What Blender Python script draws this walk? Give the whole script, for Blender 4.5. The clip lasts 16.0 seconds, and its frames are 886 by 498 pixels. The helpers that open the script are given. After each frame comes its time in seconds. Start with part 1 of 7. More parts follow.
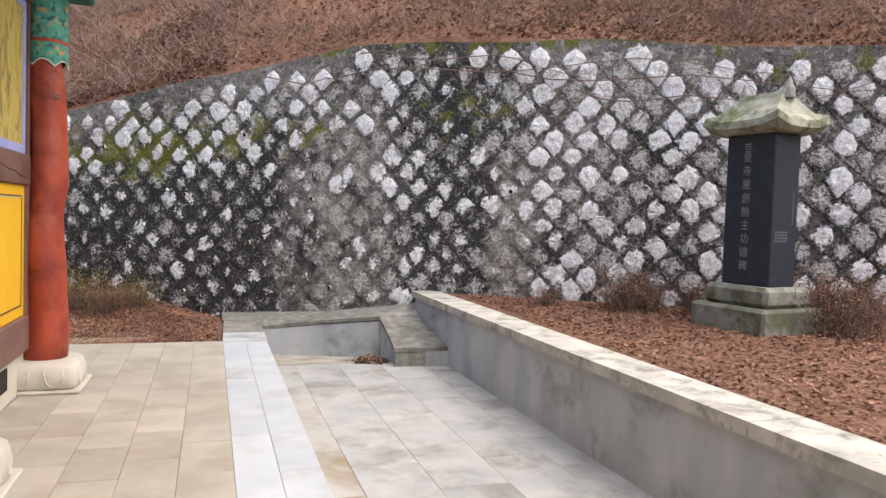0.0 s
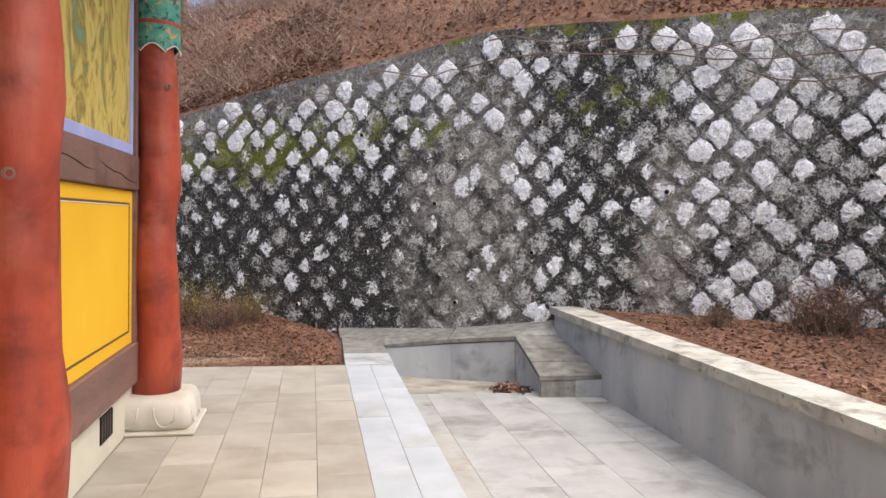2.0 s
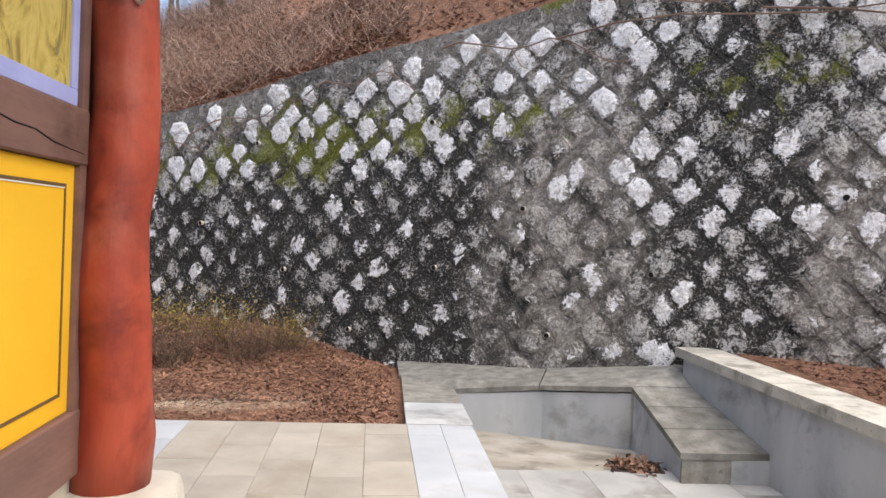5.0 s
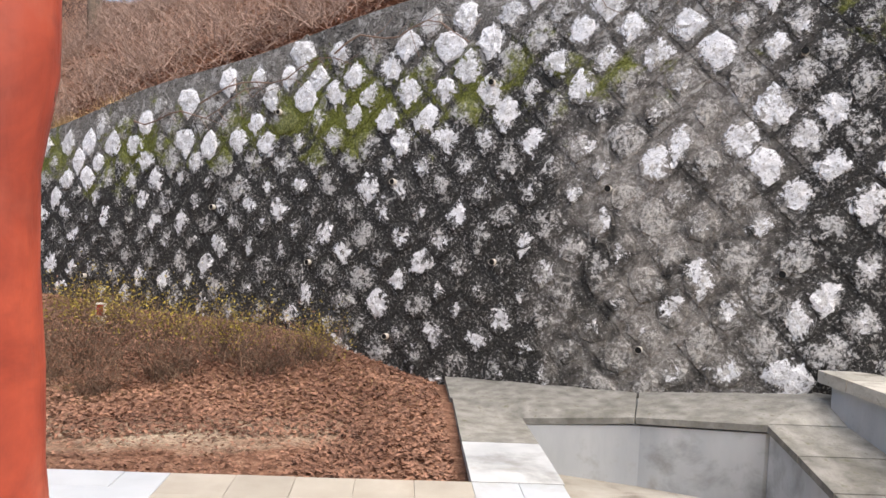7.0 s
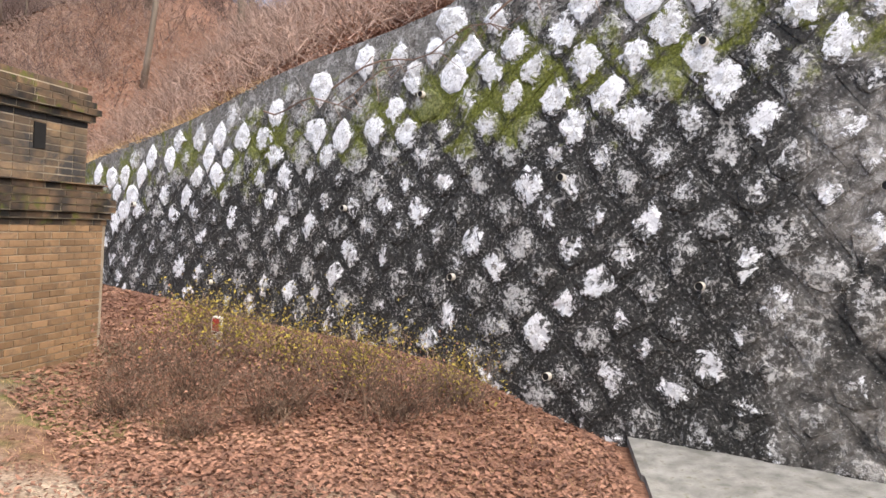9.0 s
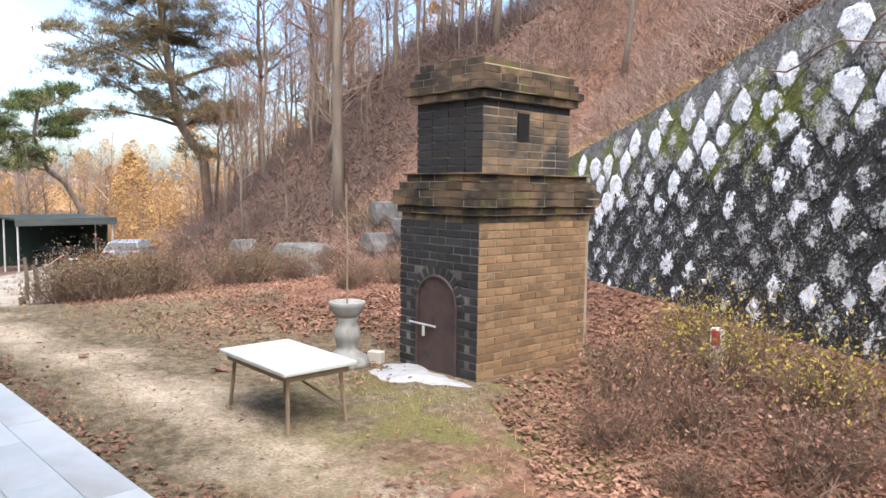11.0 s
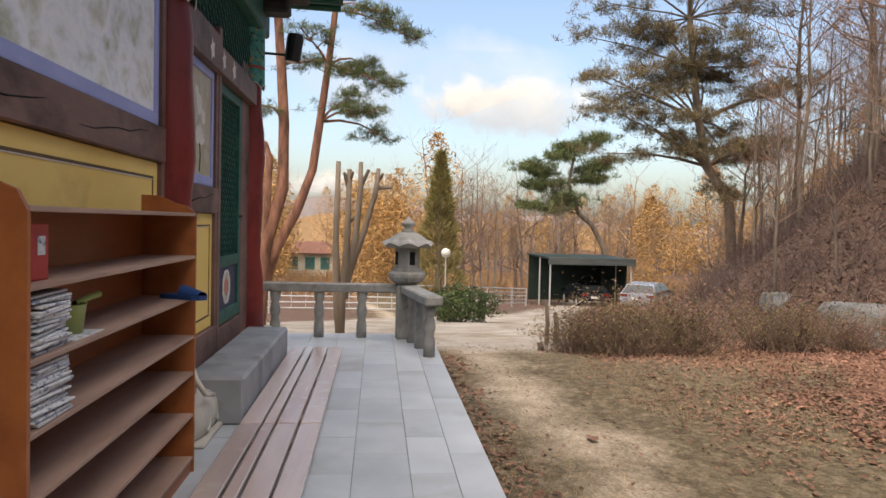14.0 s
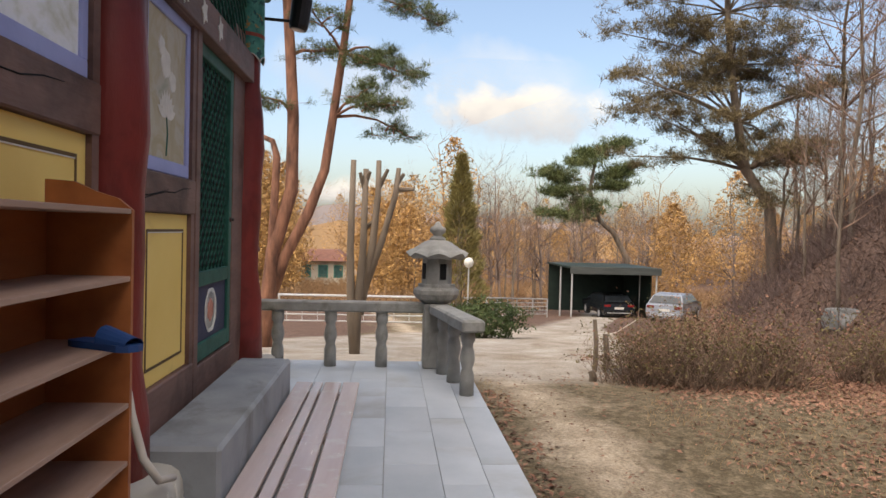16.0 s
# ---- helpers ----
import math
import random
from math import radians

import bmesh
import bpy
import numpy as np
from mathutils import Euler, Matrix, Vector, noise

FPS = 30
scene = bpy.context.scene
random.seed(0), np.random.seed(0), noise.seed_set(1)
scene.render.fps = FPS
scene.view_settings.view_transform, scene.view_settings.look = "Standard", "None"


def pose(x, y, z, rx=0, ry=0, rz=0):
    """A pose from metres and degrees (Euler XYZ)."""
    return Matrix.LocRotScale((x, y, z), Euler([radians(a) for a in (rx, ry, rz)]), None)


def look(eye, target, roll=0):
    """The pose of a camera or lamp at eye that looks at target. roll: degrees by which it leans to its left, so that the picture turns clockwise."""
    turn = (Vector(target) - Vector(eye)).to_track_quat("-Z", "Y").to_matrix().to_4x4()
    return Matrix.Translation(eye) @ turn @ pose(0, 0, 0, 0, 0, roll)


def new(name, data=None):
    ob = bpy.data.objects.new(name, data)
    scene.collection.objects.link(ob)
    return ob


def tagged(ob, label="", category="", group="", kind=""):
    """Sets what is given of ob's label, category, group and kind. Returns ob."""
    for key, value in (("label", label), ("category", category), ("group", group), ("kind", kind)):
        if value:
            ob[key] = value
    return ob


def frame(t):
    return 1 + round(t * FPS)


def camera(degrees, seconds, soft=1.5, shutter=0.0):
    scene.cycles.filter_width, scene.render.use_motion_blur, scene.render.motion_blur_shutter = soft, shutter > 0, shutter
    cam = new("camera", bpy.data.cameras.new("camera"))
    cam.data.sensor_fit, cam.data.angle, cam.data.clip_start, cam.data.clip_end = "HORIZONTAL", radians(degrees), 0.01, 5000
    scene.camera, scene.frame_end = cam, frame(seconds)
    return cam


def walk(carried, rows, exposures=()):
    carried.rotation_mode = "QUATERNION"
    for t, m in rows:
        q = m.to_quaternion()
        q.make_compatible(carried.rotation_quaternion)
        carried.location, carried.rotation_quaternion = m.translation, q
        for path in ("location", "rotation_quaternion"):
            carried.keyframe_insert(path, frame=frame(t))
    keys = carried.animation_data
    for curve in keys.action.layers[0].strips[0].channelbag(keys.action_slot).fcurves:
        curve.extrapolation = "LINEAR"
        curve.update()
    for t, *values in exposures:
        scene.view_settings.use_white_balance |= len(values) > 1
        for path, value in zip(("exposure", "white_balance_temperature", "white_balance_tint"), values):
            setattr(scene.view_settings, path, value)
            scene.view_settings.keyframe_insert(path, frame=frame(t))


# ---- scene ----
cam = camera(63.6, 16.0)
PATH = [
    (0, (1.384, -7.062, 1.607), (2.003, -5.162, 1.522), 1.9),
    (0.5, (1.282, -6.729, 1.601), (1.774, -4.794, 1.476), 2.2),
    (1, (1.277, -6.423, 1.593), (1.697, -4.472, 1.459), 1.6),
    (1.5, (1.248, -6.07, 1.588), (1.594, -4.105, 1.454), 1.4),
    (2, (1.164, -5.724, 1.608), (1.526, -3.758, 1.529), 1.3),
    (2.5, (1.185, -5.324, 1.613), (1.567, -3.361, 1.592), 0.7),
    (3, (1.215, -4.99, 1.6), (1.6, -3.027, 1.593), 1.2),
    (3.5, (1.182, -4.623, 1.602), (1.547, -2.657, 1.585), 1.8),
    (4, (1.201, -4.245, 1.592), (1.486, -2.266, 1.561), 1.8),
    (4.2, (1.214, -4.117, 1.59), (1.458, -2.132, 1.551), 1.7),
    (6.3, (1.097, -2.448, 1.48), (1.284, -0.458, 1.419), 2.9),
    (6.5, (1.072, -2.275, 1.478), (1.255, -0.285, 1.411), 2.9),
    (7, (1.079, -1.876, 1.46), (1.198, 0.12, 1.39), 3.0),
    (7.5, (1.013, -1.45, 1.463), (1.093, 0.548, 1.414), 3.9),
    (8, (1.036, -1.01, 1.433), (1.061, 0.989, 1.392), 4.5),
    (8.2, (1.024, -0.849, 1.433), (1.001, 1.151, 1.384), 4.5),
    (10.3, (0.497, 0.528, 1.495), (-0.45, 2.283, 1.337), 1.5),
    (10.5, (0.438, 0.629, 1.472), (-0.642, 2.304, 1.306), 1.1),
    (11, (0.187, 0.803, 1.444), (-1.224, 2.21, 1.278), 0.8),
    (11.5, (-0.067, 0.957, 1.43), (-1.709, 2.091, 1.282), 1.5),
    (12, (-0.338, 1.09, 1.438), (-2.154, 1.921, 1.325), 2.0),
    (12.5, (-0.617, 1.238, 1.437), (-2.536, 1.796, 1.363), 2.4),
    (13, (-0.948, 1.312, 1.432), (-2.901, 1.738, 1.364), 2.2),
    (13.5, (-1.28, 1.371, 1.434), (-3.255, 1.673, 1.345), 1.9),
    (14, (-1.609, 1.426, 1.431), (-3.599, 1.609, 1.359), 1.4),
    (14.5, (-1.978, 1.42, 1.429), (-3.971, 1.574, 1.385), 1.5),
    (15, (-2.363, 1.418, 1.403), (-4.357, 1.567, 1.361), 1.6),
    (15.5, (-2.738, 1.369, 1.386), (-4.732, 1.515, 1.331), 1.9),
    (16, (-3.124, 1.321, 1.406), (-5.118, 1.467, 1.355), 1.5),
]
EXPOSURES = [(0, 1.42, 6500, 10), (5, 1.5, 6450, 10), (7, 1.74, 6600, 10), (8.2, 1.95, 6650, 10), (10.5, 2.2, 6000, 8), (11.3, 2.0, 6100, 8), (12.1, 1.8, 6950, 10), (12.6, 1.62, 6900, 10), (14, 1.38, 6950, 10), (16, 1.3, 6900, 10)]
walk(cam, [(t, look(eye, target, roll)) for t, eye, target, roll in PATH], EXPOSURES)

# ---------- world, sun, exposure ----------
world = bpy.data.worlds.new("sky")
scene.world = world
world.use_nodes = True
wn = world.node_tree.nodes
sky = wn.new("ShaderNodeTexSky")
sky.sky_type, sky.sun_disc = "NISHITA", False
SUN_ELEV, SUN_AZ = 60.0, 122.0          # degrees; azimuth clockwise from +Y
sky.sun_elevation, sky.sun_rotation = radians(SUN_ELEV), radians(SUN_AZ)
sky.air_density, sky.dust_density = 1.0, 3.0
wn["Background"].inputs["Strength"].default_value = 0.105
world.node_tree.links.new(sky.outputs[0], wn["Background"].inputs["Color"])
sun = new("sun", bpy.data.lights.new("sun", "SUN"))
sun.data.energy, sun.data.angle, sun.data.color = 1.75, radians(100), (1.0, 0.88, 0.72)
sun_from = Vector((math.sin(radians(SUN_AZ)), math.cos(radians(SUN_AZ)), math.tan(radians(SUN_ELEV))))
sun.matrix_world = look(sun_from * 60, (0, 0, 0))

# ---------- materials ----------


def ramp_node(nt, fac, stops):
    r = nt.nodes.new("ShaderNodeValToRGB")
    el = r.color_ramp.elements
    while len(el) < len(stops):
        el.new(0.5)
    for e, (p, c) in zip(el, stops):
        e.position, e.color = p, (*c, 1)
    nt.links.new(fac, r.inputs[0])
    return r.outputs[0]


def noise_node(nt, vec, scale, detail=4.0, rough=0.55, dist=0.0):
    n = nt.nodes.new("ShaderNodeTexNoise")
    n.inputs["Scale"].default_value, n.inputs["Detail"].default_value = scale, detail
    n.inputs["Roughness"].default_value, n.inputs["Distortion"].default_value = rough, dist
    nt.links.new(vec, n.inputs["Vector"])
    return n.outputs["Fac"]


def mix_node(nt, fac, a, b, mode="MIX"):
    m = nt.nodes.new("ShaderNodeMix")
    m.data_type, m.blend_type = "RGBA", mode
    for sock, v in ((m.inputs[0], fac), (m.inputs[6], a), (m.inputs[7], b)):
        if isinstance(v, (int, float)):
            sock.default_value = v
        elif isinstance(v, tuple):
            sock.default_value = (*v, 1)
        else:
            nt.links.new(v, sock)
    return m.outputs[2]


def math_node(nt, op, a, b=0.0, c=0.0):
    m = nt.nodes.new("ShaderNodeMath")
    m.operation = op
    for sock, v in zip(m.inputs, (a, b, c)):
        if isinstance(v, (int, float)):
            sock.default_value = v
        else:
            nt.links.new(v, sock)
    return m.outputs[0]


def step_node(nt, v, lo, hi):
    m = nt.nodes.new("ShaderNodeMapRange")
    m.inputs[1].default_value, m.inputs[2].default_value = lo, hi
    nt.links.new(v, m.inputs[0])
    return m.outputs[0]


def surf(name, c1, c2, scale=6.0, rough=0.8, bump=0.2, bscale=40.0, stain=None, sscale=1.2, samount=(0.52, 0.68),
         vary=0.0, island=0.0, metal=0.0, stretch=(1, 1, 1), spec=0.4, world_space=False, moss=None, mscale=2.0, mamount=(0.6, 0.7), bdist=0.01, trans=0.0):
    """Two-tone grain, a stain at a larger scale, optional moss, fine relief; vary: brightness per piece."""
    m = bpy.data.materials.new(name)
    m.use_nodes = True
    nt = m.node_tree
    b = nt.nodes["Principled BSDF"]
    if world_space:
        vec = nt.nodes.new("ShaderNodeNewGeometry").outputs["Position"]
    else:
        vec = nt.nodes.new("ShaderNodeTexCoord").outputs["Object"]
        oi = nt.nodes.new("ShaderNodeObjectInfo")
        add = nt.nodes.new("ShaderNodeVectorMath")
        add.operation = "MULTIPLY_ADD"
        nt.links.new(oi.outputs["Random"], add.inputs[0])
        add.inputs[1].default_value = (17.0, 9.0, 13.0) if vary else (0, 0, 0)
        nt.links.new(vec, add.inputs[2])
        vec = add.outputs[0]
    mp = nt.nodes.new("ShaderNodeMapping")
    mp.inputs["Scale"].default_value = stretch
    nt.links.new(vec, mp.inputs["Vector"])
    col = ramp_node(nt, noise_node(nt, mp.outputs[0], scale), [(0.3, c1), (0.7, c2)])
    if stain:
        f = step_node(nt, noise_node(nt, vec, sscale, 6.0, 0.62, 0.4), *samount)
        col = mix_node(nt, f, col, stain)
    if moss:
        f = step_node(nt, noise_node(nt, vec, mscale, 5.0, 0.6), *mamount)
        col = mix_node(nt, f, col, moss)
    if vary or island:
        src = nt.nodes.new("ShaderNodeNewGeometry").outputs["Random Per Island"] if island else nt.nodes.new("ShaderNodeObjectInfo").outputs["Random"]
        k = island or vary
        hsv = nt.nodes.new("ShaderNodeHueSaturation")
        mr = nt.nodes.new("ShaderNodeMapRange")
        mr.inputs[3].default_value, mr.inputs[4].default_value = 1 - k, 1 + k
        nt.links.new(src, mr.inputs[0])
        nt.links.new(mr.outputs[0], hsv.inputs["Value"])
        nt.links.new(col, hsv.inputs["Color"])
        col = hsv.outputs[0]
    nt.links.new(col, b.inputs["Base Color"])
    b.inputs["Metallic"].default_value, b.inputs["Specular IOR Level"].default_value = metal, spec
    rr = nt.nodes.new("ShaderNodeMapRange")
    rr.inputs[3].default_value, rr.inputs[4].default_value = max(0.05, rough - 0.12), min(1.0, rough + 0.12)
    n2 = noise_node(nt, mp.outputs[0], bscale, 5.0)
    nt.links.new(n2, rr.inputs[0])
    nt.links.new(rr.outputs[0], b.inputs["Roughness"])
    if bump:
        bp = nt.nodes.new("ShaderNodeBump")
        bp.inputs["Strength"].default_value, bp.inputs["Distance"].default_value = bump, bdist
        nt.links.new(n2, bp.inputs["Height"])
        nt.links.new(bp.outputs[0], b.inputs["Normal"])
    if trans:
        b.inputs["Transmission Weight"].default_value = trans
    return m


# Bluish edge strips; on the north side the sky's blue is in the colour.
GRANITE = surf("granite paving", (0.38, 0.415, 0.45), (0.48, 0.51, 0.545), 2.2, 0.48, 0.1, 90, stain=(0.29, 0.28, 0.26), sscale=0.8, samount=(0.52, 0.75), vary=0.07)
WARMGRANITE = surf("beige granite paving", (0.31, 0.285, 0.24), (0.42, 0.39, 0.34), 2.6, 0.62, 0.12, 90, stain=(0.26, 0.22, 0.165), sscale=0.9, samount=(0.5, 0.72), vary=0.07)
GROUT = surf("paving joint", (0.28, 0.26, 0.23), (0.38, 0.36, 0.32), 8, 0.95, 0.2)
COURTTILE = surf("court paving", (0.31, 0.315, 0.315), (0.43, 0.43, 0.42), 2.4, 0.5, 0.15, 60, stain=(0.17, 0.16, 0.14), sscale=1.6, samount=(0.5, 0.72), vary=0.06)
MUDTILE = surf("mud streaked paving", (0.34, 0.33, 0.31), (0.44, 0.43, 0.4), 1.6, 0.6, 0.15, 60, stain=(0.27, 0.21, 0.14), sscale=1.3, samount=(0.4, 0.6), vary=0.06)
DIRTYCOURT = surf("wet mud stain", (0.27, 0.245, 0.2), (0.42, 0.4, 0.36), 3, 0.7, 0.15, stain=(0.15, 0.135, 0.11), sscale=2.2, samount=(0.5, 0.68))
CONCRETE = surf("weathered concrete", (0.33, 0.35, 0.37), (0.48, 0.495, 0.505), 2.5, 0.85, 0.15, 50, stain=(0.15, 0.15, 0.135), sscale=1.8, samount=(0.52, 0.76), world_space=True, stretch=(1, 1, 0.35), moss=(0.28, 0.27, 0.24), mscale=4, mamount=(0.6, 0.85))
COPING = surf("mossy concrete coping", (0.34, 0.33, 0.29), (0.54, 0.52, 0.47), 4, 0.9, 0.4, 40, stain=(0.13, 0.125, 0.095), sscale=4.5, samount=(0.5, 0.74), moss=(0.13, 0.125, 0.08), mscale=16, mamount=(0.6, 0.76), world_space=True, vary=0.08)
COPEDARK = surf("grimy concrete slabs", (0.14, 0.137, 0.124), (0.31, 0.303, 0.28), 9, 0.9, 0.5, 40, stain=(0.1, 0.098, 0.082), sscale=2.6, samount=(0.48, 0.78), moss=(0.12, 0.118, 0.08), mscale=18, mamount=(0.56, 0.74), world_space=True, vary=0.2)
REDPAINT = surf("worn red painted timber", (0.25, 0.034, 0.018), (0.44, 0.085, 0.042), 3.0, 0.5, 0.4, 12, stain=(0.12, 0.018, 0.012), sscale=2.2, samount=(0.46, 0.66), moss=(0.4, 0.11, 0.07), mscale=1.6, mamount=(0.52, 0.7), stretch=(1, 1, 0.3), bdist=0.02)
# Darker copy of the red paint: the front columns' shade is in its colour.
SHADEDRED = surf("shaded red painted timber", (0.15, 0.018, 0.016), (0.25, 0.035, 0.027), 2.0, 0.45, 0.4, 12, stain=(0.11, 0.014, 0.011), sscale=2.4, samount=(0.48, 0.68), stretch=(1, 1, 0.3), bdist=0.02)
BROWNPAINT = surf("brown painted beam", (0.14, 0.078, 0.062), (0.22, 0.125, 0.1), 3, 0.6, 0.3, 30, stain=(0.06, 0.03, 0.022), stretch=(0.3, 0.3, 1.6))
YELLOWPAINT = surf("yellow painted plaster", (0.72, 0.4, 0.012), (0.78, 0.46, 0.02), 1.5, 0.7, 0.06, 60)
# North panels: yellow paint made lighter in colour to offset the eave's shade.
YELLOWLIGHTENED = surf("yellow plaster lightened against eave shade", (0.8, 0.56, 0.15), (0.86, 0.63, 0.2), 1.5, 0.7, 0.06, 60, stain=(0.66, 0.46, 0.14), sscale=2.5, samount=(0.58, 0.8))
STRIPE = surf("dark painted stripe", (0.1, 0.06, 0.02), (0.14, 0.08, 0.03), 5, 0.7, 0.05)
BLUEPAINT = surf("pale blue frame paint", (0.3, 0.34, 0.62), (0.38, 0.42, 0.72), 3, 0.6, 0.1)
GREENPAINT = surf("dark green lattice paint", (0.012, 0.075, 0.055), (0.025, 0.12, 0.085), 6, 0.6, 0.15)
TEALPAINT = surf("teal dancheong paint", (0.03, 0.2, 0.15), (0.12, 0.4, 0.31), 11, 0.6, 0.1, stain=(0.55, 0.3, 0.08), sscale=14, samount=(0.58, 0.62), moss=(0.02, 0.1, 0.1), mscale=18, mamount=(0.56, 0.6))
DARKWOOD = surf("dark eave timber", (0.02, 0.022, 0.022), (0.05, 0.045, 0.04), 5, 0.7, 0.2)
WHITEPAINT = surf("chalky white paint", (0.62, 0.6, 0.55), (0.74, 0.72, 0.66), 12, 0.8, 0.1)
PALESTONE = surf("pale carved stone", (0.44, 0.41, 0.35), (0.55, 0.52, 0.46), 3, 0.75, 0.25, 30, stain=(0.36, 0.32, 0.25), samount=(0.5, 0.75))
GREYSTONE = surf("grey carved granite", (0.22, 0.222, 0.215), (0.34, 0.338, 0.322), 7, 0.85, 0.4, 60, stain=(0.14, 0.14, 0.12), sscale=3.5)
MOSSYSTONE = surf("mossy base stone", (0.16, 0.165, 0.14), (0.33, 0.335, 0.29), 6, 0.9, 0.5, 40, stain=(0.1, 0.105, 0.07), sscale=3, samount=(0.45, 0.65), moss=(0.09, 0.1, 0.035), mscale=5, mamount=(0.55, 0.7))
PLINTHSKIRT = surf("pale cement skirt", (0.5, 0.47, 0.38), (0.6, 0.57, 0.47), 3, 0.85, 0.2)
BLACKSTONE = surf("polished black stone", (0.018, 0.025, 0.034), (0.034, 0.044, 0.058), 30, 0.35, 0.03)
SHELFWOOD = surf("orange brown veneer", (0.27, 0.085, 0.026), (0.4, 0.135, 0.042), 2, 0.45, 0.06, 40, stretch=(0.6, 4, 4))
SHELFTOP = surf("pale brown shelf board", (0.3, 0.19, 0.14), (0.42, 0.28, 0.215), 3, 0.6, 0.05, 40, stretch=(0.6, 4, 4))
# Sky sheen on the brown paint is put into its pale base colour.
PLANKWOOD = surf("peeling brown plank paled by sheen", (0.43, 0.33, 0.31), (0.58, 0.48, 0.455), 1.6, 0.22, 0.03, 18, stain=(0.52, 0.45, 0.42), sscale=7, samount=(0.55, 0.66), stretch=(0.35, 3, 3), vary=0.12, spec=0.8)
STEPSTONE = surf("grey step stone", (0.24, 0.255, 0.27), (0.33, 0.345, 0.36), 3, 0.7, 0.2, 60, stain=(0.18, 0.185, 0.18), sscale=2)
MORTAR = surf("pale mortar", (0.22, 0.18, 0.13), (0.42, 0.36, 0.28), 5, 0.95, 0.3)
BRICK = surf("tan brick", (0.19, 0.115, 0.058), (0.31, 0.195, 0.105), 5, 0.9, 0.5, 60, stain=(0.07, 0.05, 0.035), sscale=5, samount=(0.5, 0.76), vary=0.28)
SOOTBRICK = surf("sooty black brick", (0.014, 0.014, 0.016), (0.034, 0.033, 0.034), 6, 0.85, 0.4, 60, vary=0.3, stain=(0.075, 0.066, 0.056), sscale=4, samount=(0.6, 0.8))
MOSSBRICK = surf("mossy brick", (0.025, 0.02, 0.016), (0.2, 0.125, 0.07), 3, 0.95, 0.5, 50, stain=(0.016, 0.015, 0.014), sscale=2.4, samount=(0.46, 0.6), moss=(0.075, 0.08, 0.014), mscale=6, mamount=(0.57, 0.66), island=0.5)
LEDGEMORTAR = surf("weathered mortar", (0.05, 0.045, 0.035), (0.34, 0.29, 0.21), 5, 0.95, 0.3)
SOOTMORTAR = surf("smoke greyed mortar", (0.03, 0.029, 0.028), (0.19, 0.18, 0.165), 3, 0.95, 0.3)
IRON = surf("rusty iron door", (0.06, 0.042, 0.04), (0.1, 0.07, 0.062), 3, 0.6, 0.15, 30, stain=(0.035, 0.022, 0.035), sscale=3, metal=0.3)
STEEL = surf("galvanised steel", (0.5, 0.5, 0.5), (0.62, 0.62, 0.61), 8, 0.4, 0.05, metal=0.4)
LAMINATE = surf("pale laminate table top", (0.46, 0.49, 0.46), (0.54, 0.57, 0.54), 2, 0.35, 0.03)
LEGMETAL = surf("brown table leg", (0.2, 0.15, 0.1), (0.26, 0.2, 0.14), 6, 0.6, 0.1)
ASH = surf("white ash", (0.27, 0.275, 0.285), (0.4, 0.405, 0.42), 12, 0.95, 0.4, 60)
BARK = surf("pine bark", (0.1, 0.05, 0.036), (0.34, 0.165, 0.105), 9, 0.95, 0.9, 16, stretch=(1, 1, 0.25), bdist=0.03)
GREYBARK = surf("grey bark", (0.1, 0.078, 0.06), (0.21, 0.168, 0.128), 5, 0.95, 0.7, 14, stretch=(1, 1, 0.2), bdist=0.02)
TWIG = surf("bare twigs", (0.13, 0.085, 0.065), (0.24, 0.16, 0.12), 0.8, 0.95, 0.0, island=0.25)
BRUSH = surf("dry brush", (0.19, 0.13, 0.105), (0.36, 0.255, 0.205), 0.35, 0.95, 0.0, island=0.3)
# Brush and leaves for the slope: its shade is put into these darker colours.
UNDERGROWTH = surf("undergrowth darkened for slope shade", (0.06, 0.042, 0.038), (0.165, 0.112, 0.096), 0.35, 0.95, 0.0, island=0.35)
DARKLITTER = surf("dark leaf litter", (0.075, 0.042, 0.03), (0.2, 0.118, 0.082), 0.7, 0.9, 0.0, island=0.45)
STEMS = surf("shrub stems", (0.085, 0.056, 0.042), (0.22, 0.15, 0.105), 3.0, 0.95, 0.0, island=0.35)
# Far growth: the low golden sun is put into the twigs' colour.
FARTWIG = surf("far twigs with sunlight in colour", (0.22, 0.13, 0.065), (0.36, 0.22, 0.11), 0.2, 0.95, 0.0, island=0.3)
GREYTWIG = surf("grey far twigs", (0.11, 0.085, 0.075), (0.24, 0.18, 0.15), 0.2, 0.95, 0.0, island=0.3)
RUSSET = surf("withered oak leaves", (0.2, 0.1, 0.055), (0.36, 0.2, 0.11), 0.8, 0.85, 0.0, island=0.35)
STRAW = surf("dry grass", (0.36, 0.24, 0.12), (0.5, 0.36, 0.2), 1.5, 0.95, 0.0, island=0.25)
PINE = surf("pine needles", (0.05, 0.075, 0.022), (0.12, 0.135, 0.045), 1.2, 0.7, 0.0, island=0.35)
PINEDULL = surf("bronze pine needles", (0.09, 0.075, 0.035), (0.2, 0.15, 0.075), 0.6, 0.8, 0.0, island=0.35)
# Orange larch tone with the low sun's gold painted into it.
GOLD = surf("larch needles with sunlight in colour", (0.3, 0.17, 0.06), (0.48, 0.28, 0.1), 0.3, 0.85, 0.0, island=0.35)
EVERGREEN = surf("evergreen hedge leaves", (0.03, 0.055, 0.016), (0.075, 0.1, 0.03), 3, 0.7, 0.0, island=0.35)
YELLOWLEAF = surf("yellow green leaves", (0.2, 0.165, 0.03), (0.36, 0.28, 0.05), 3, 0.8, 0.0, island=0.3)
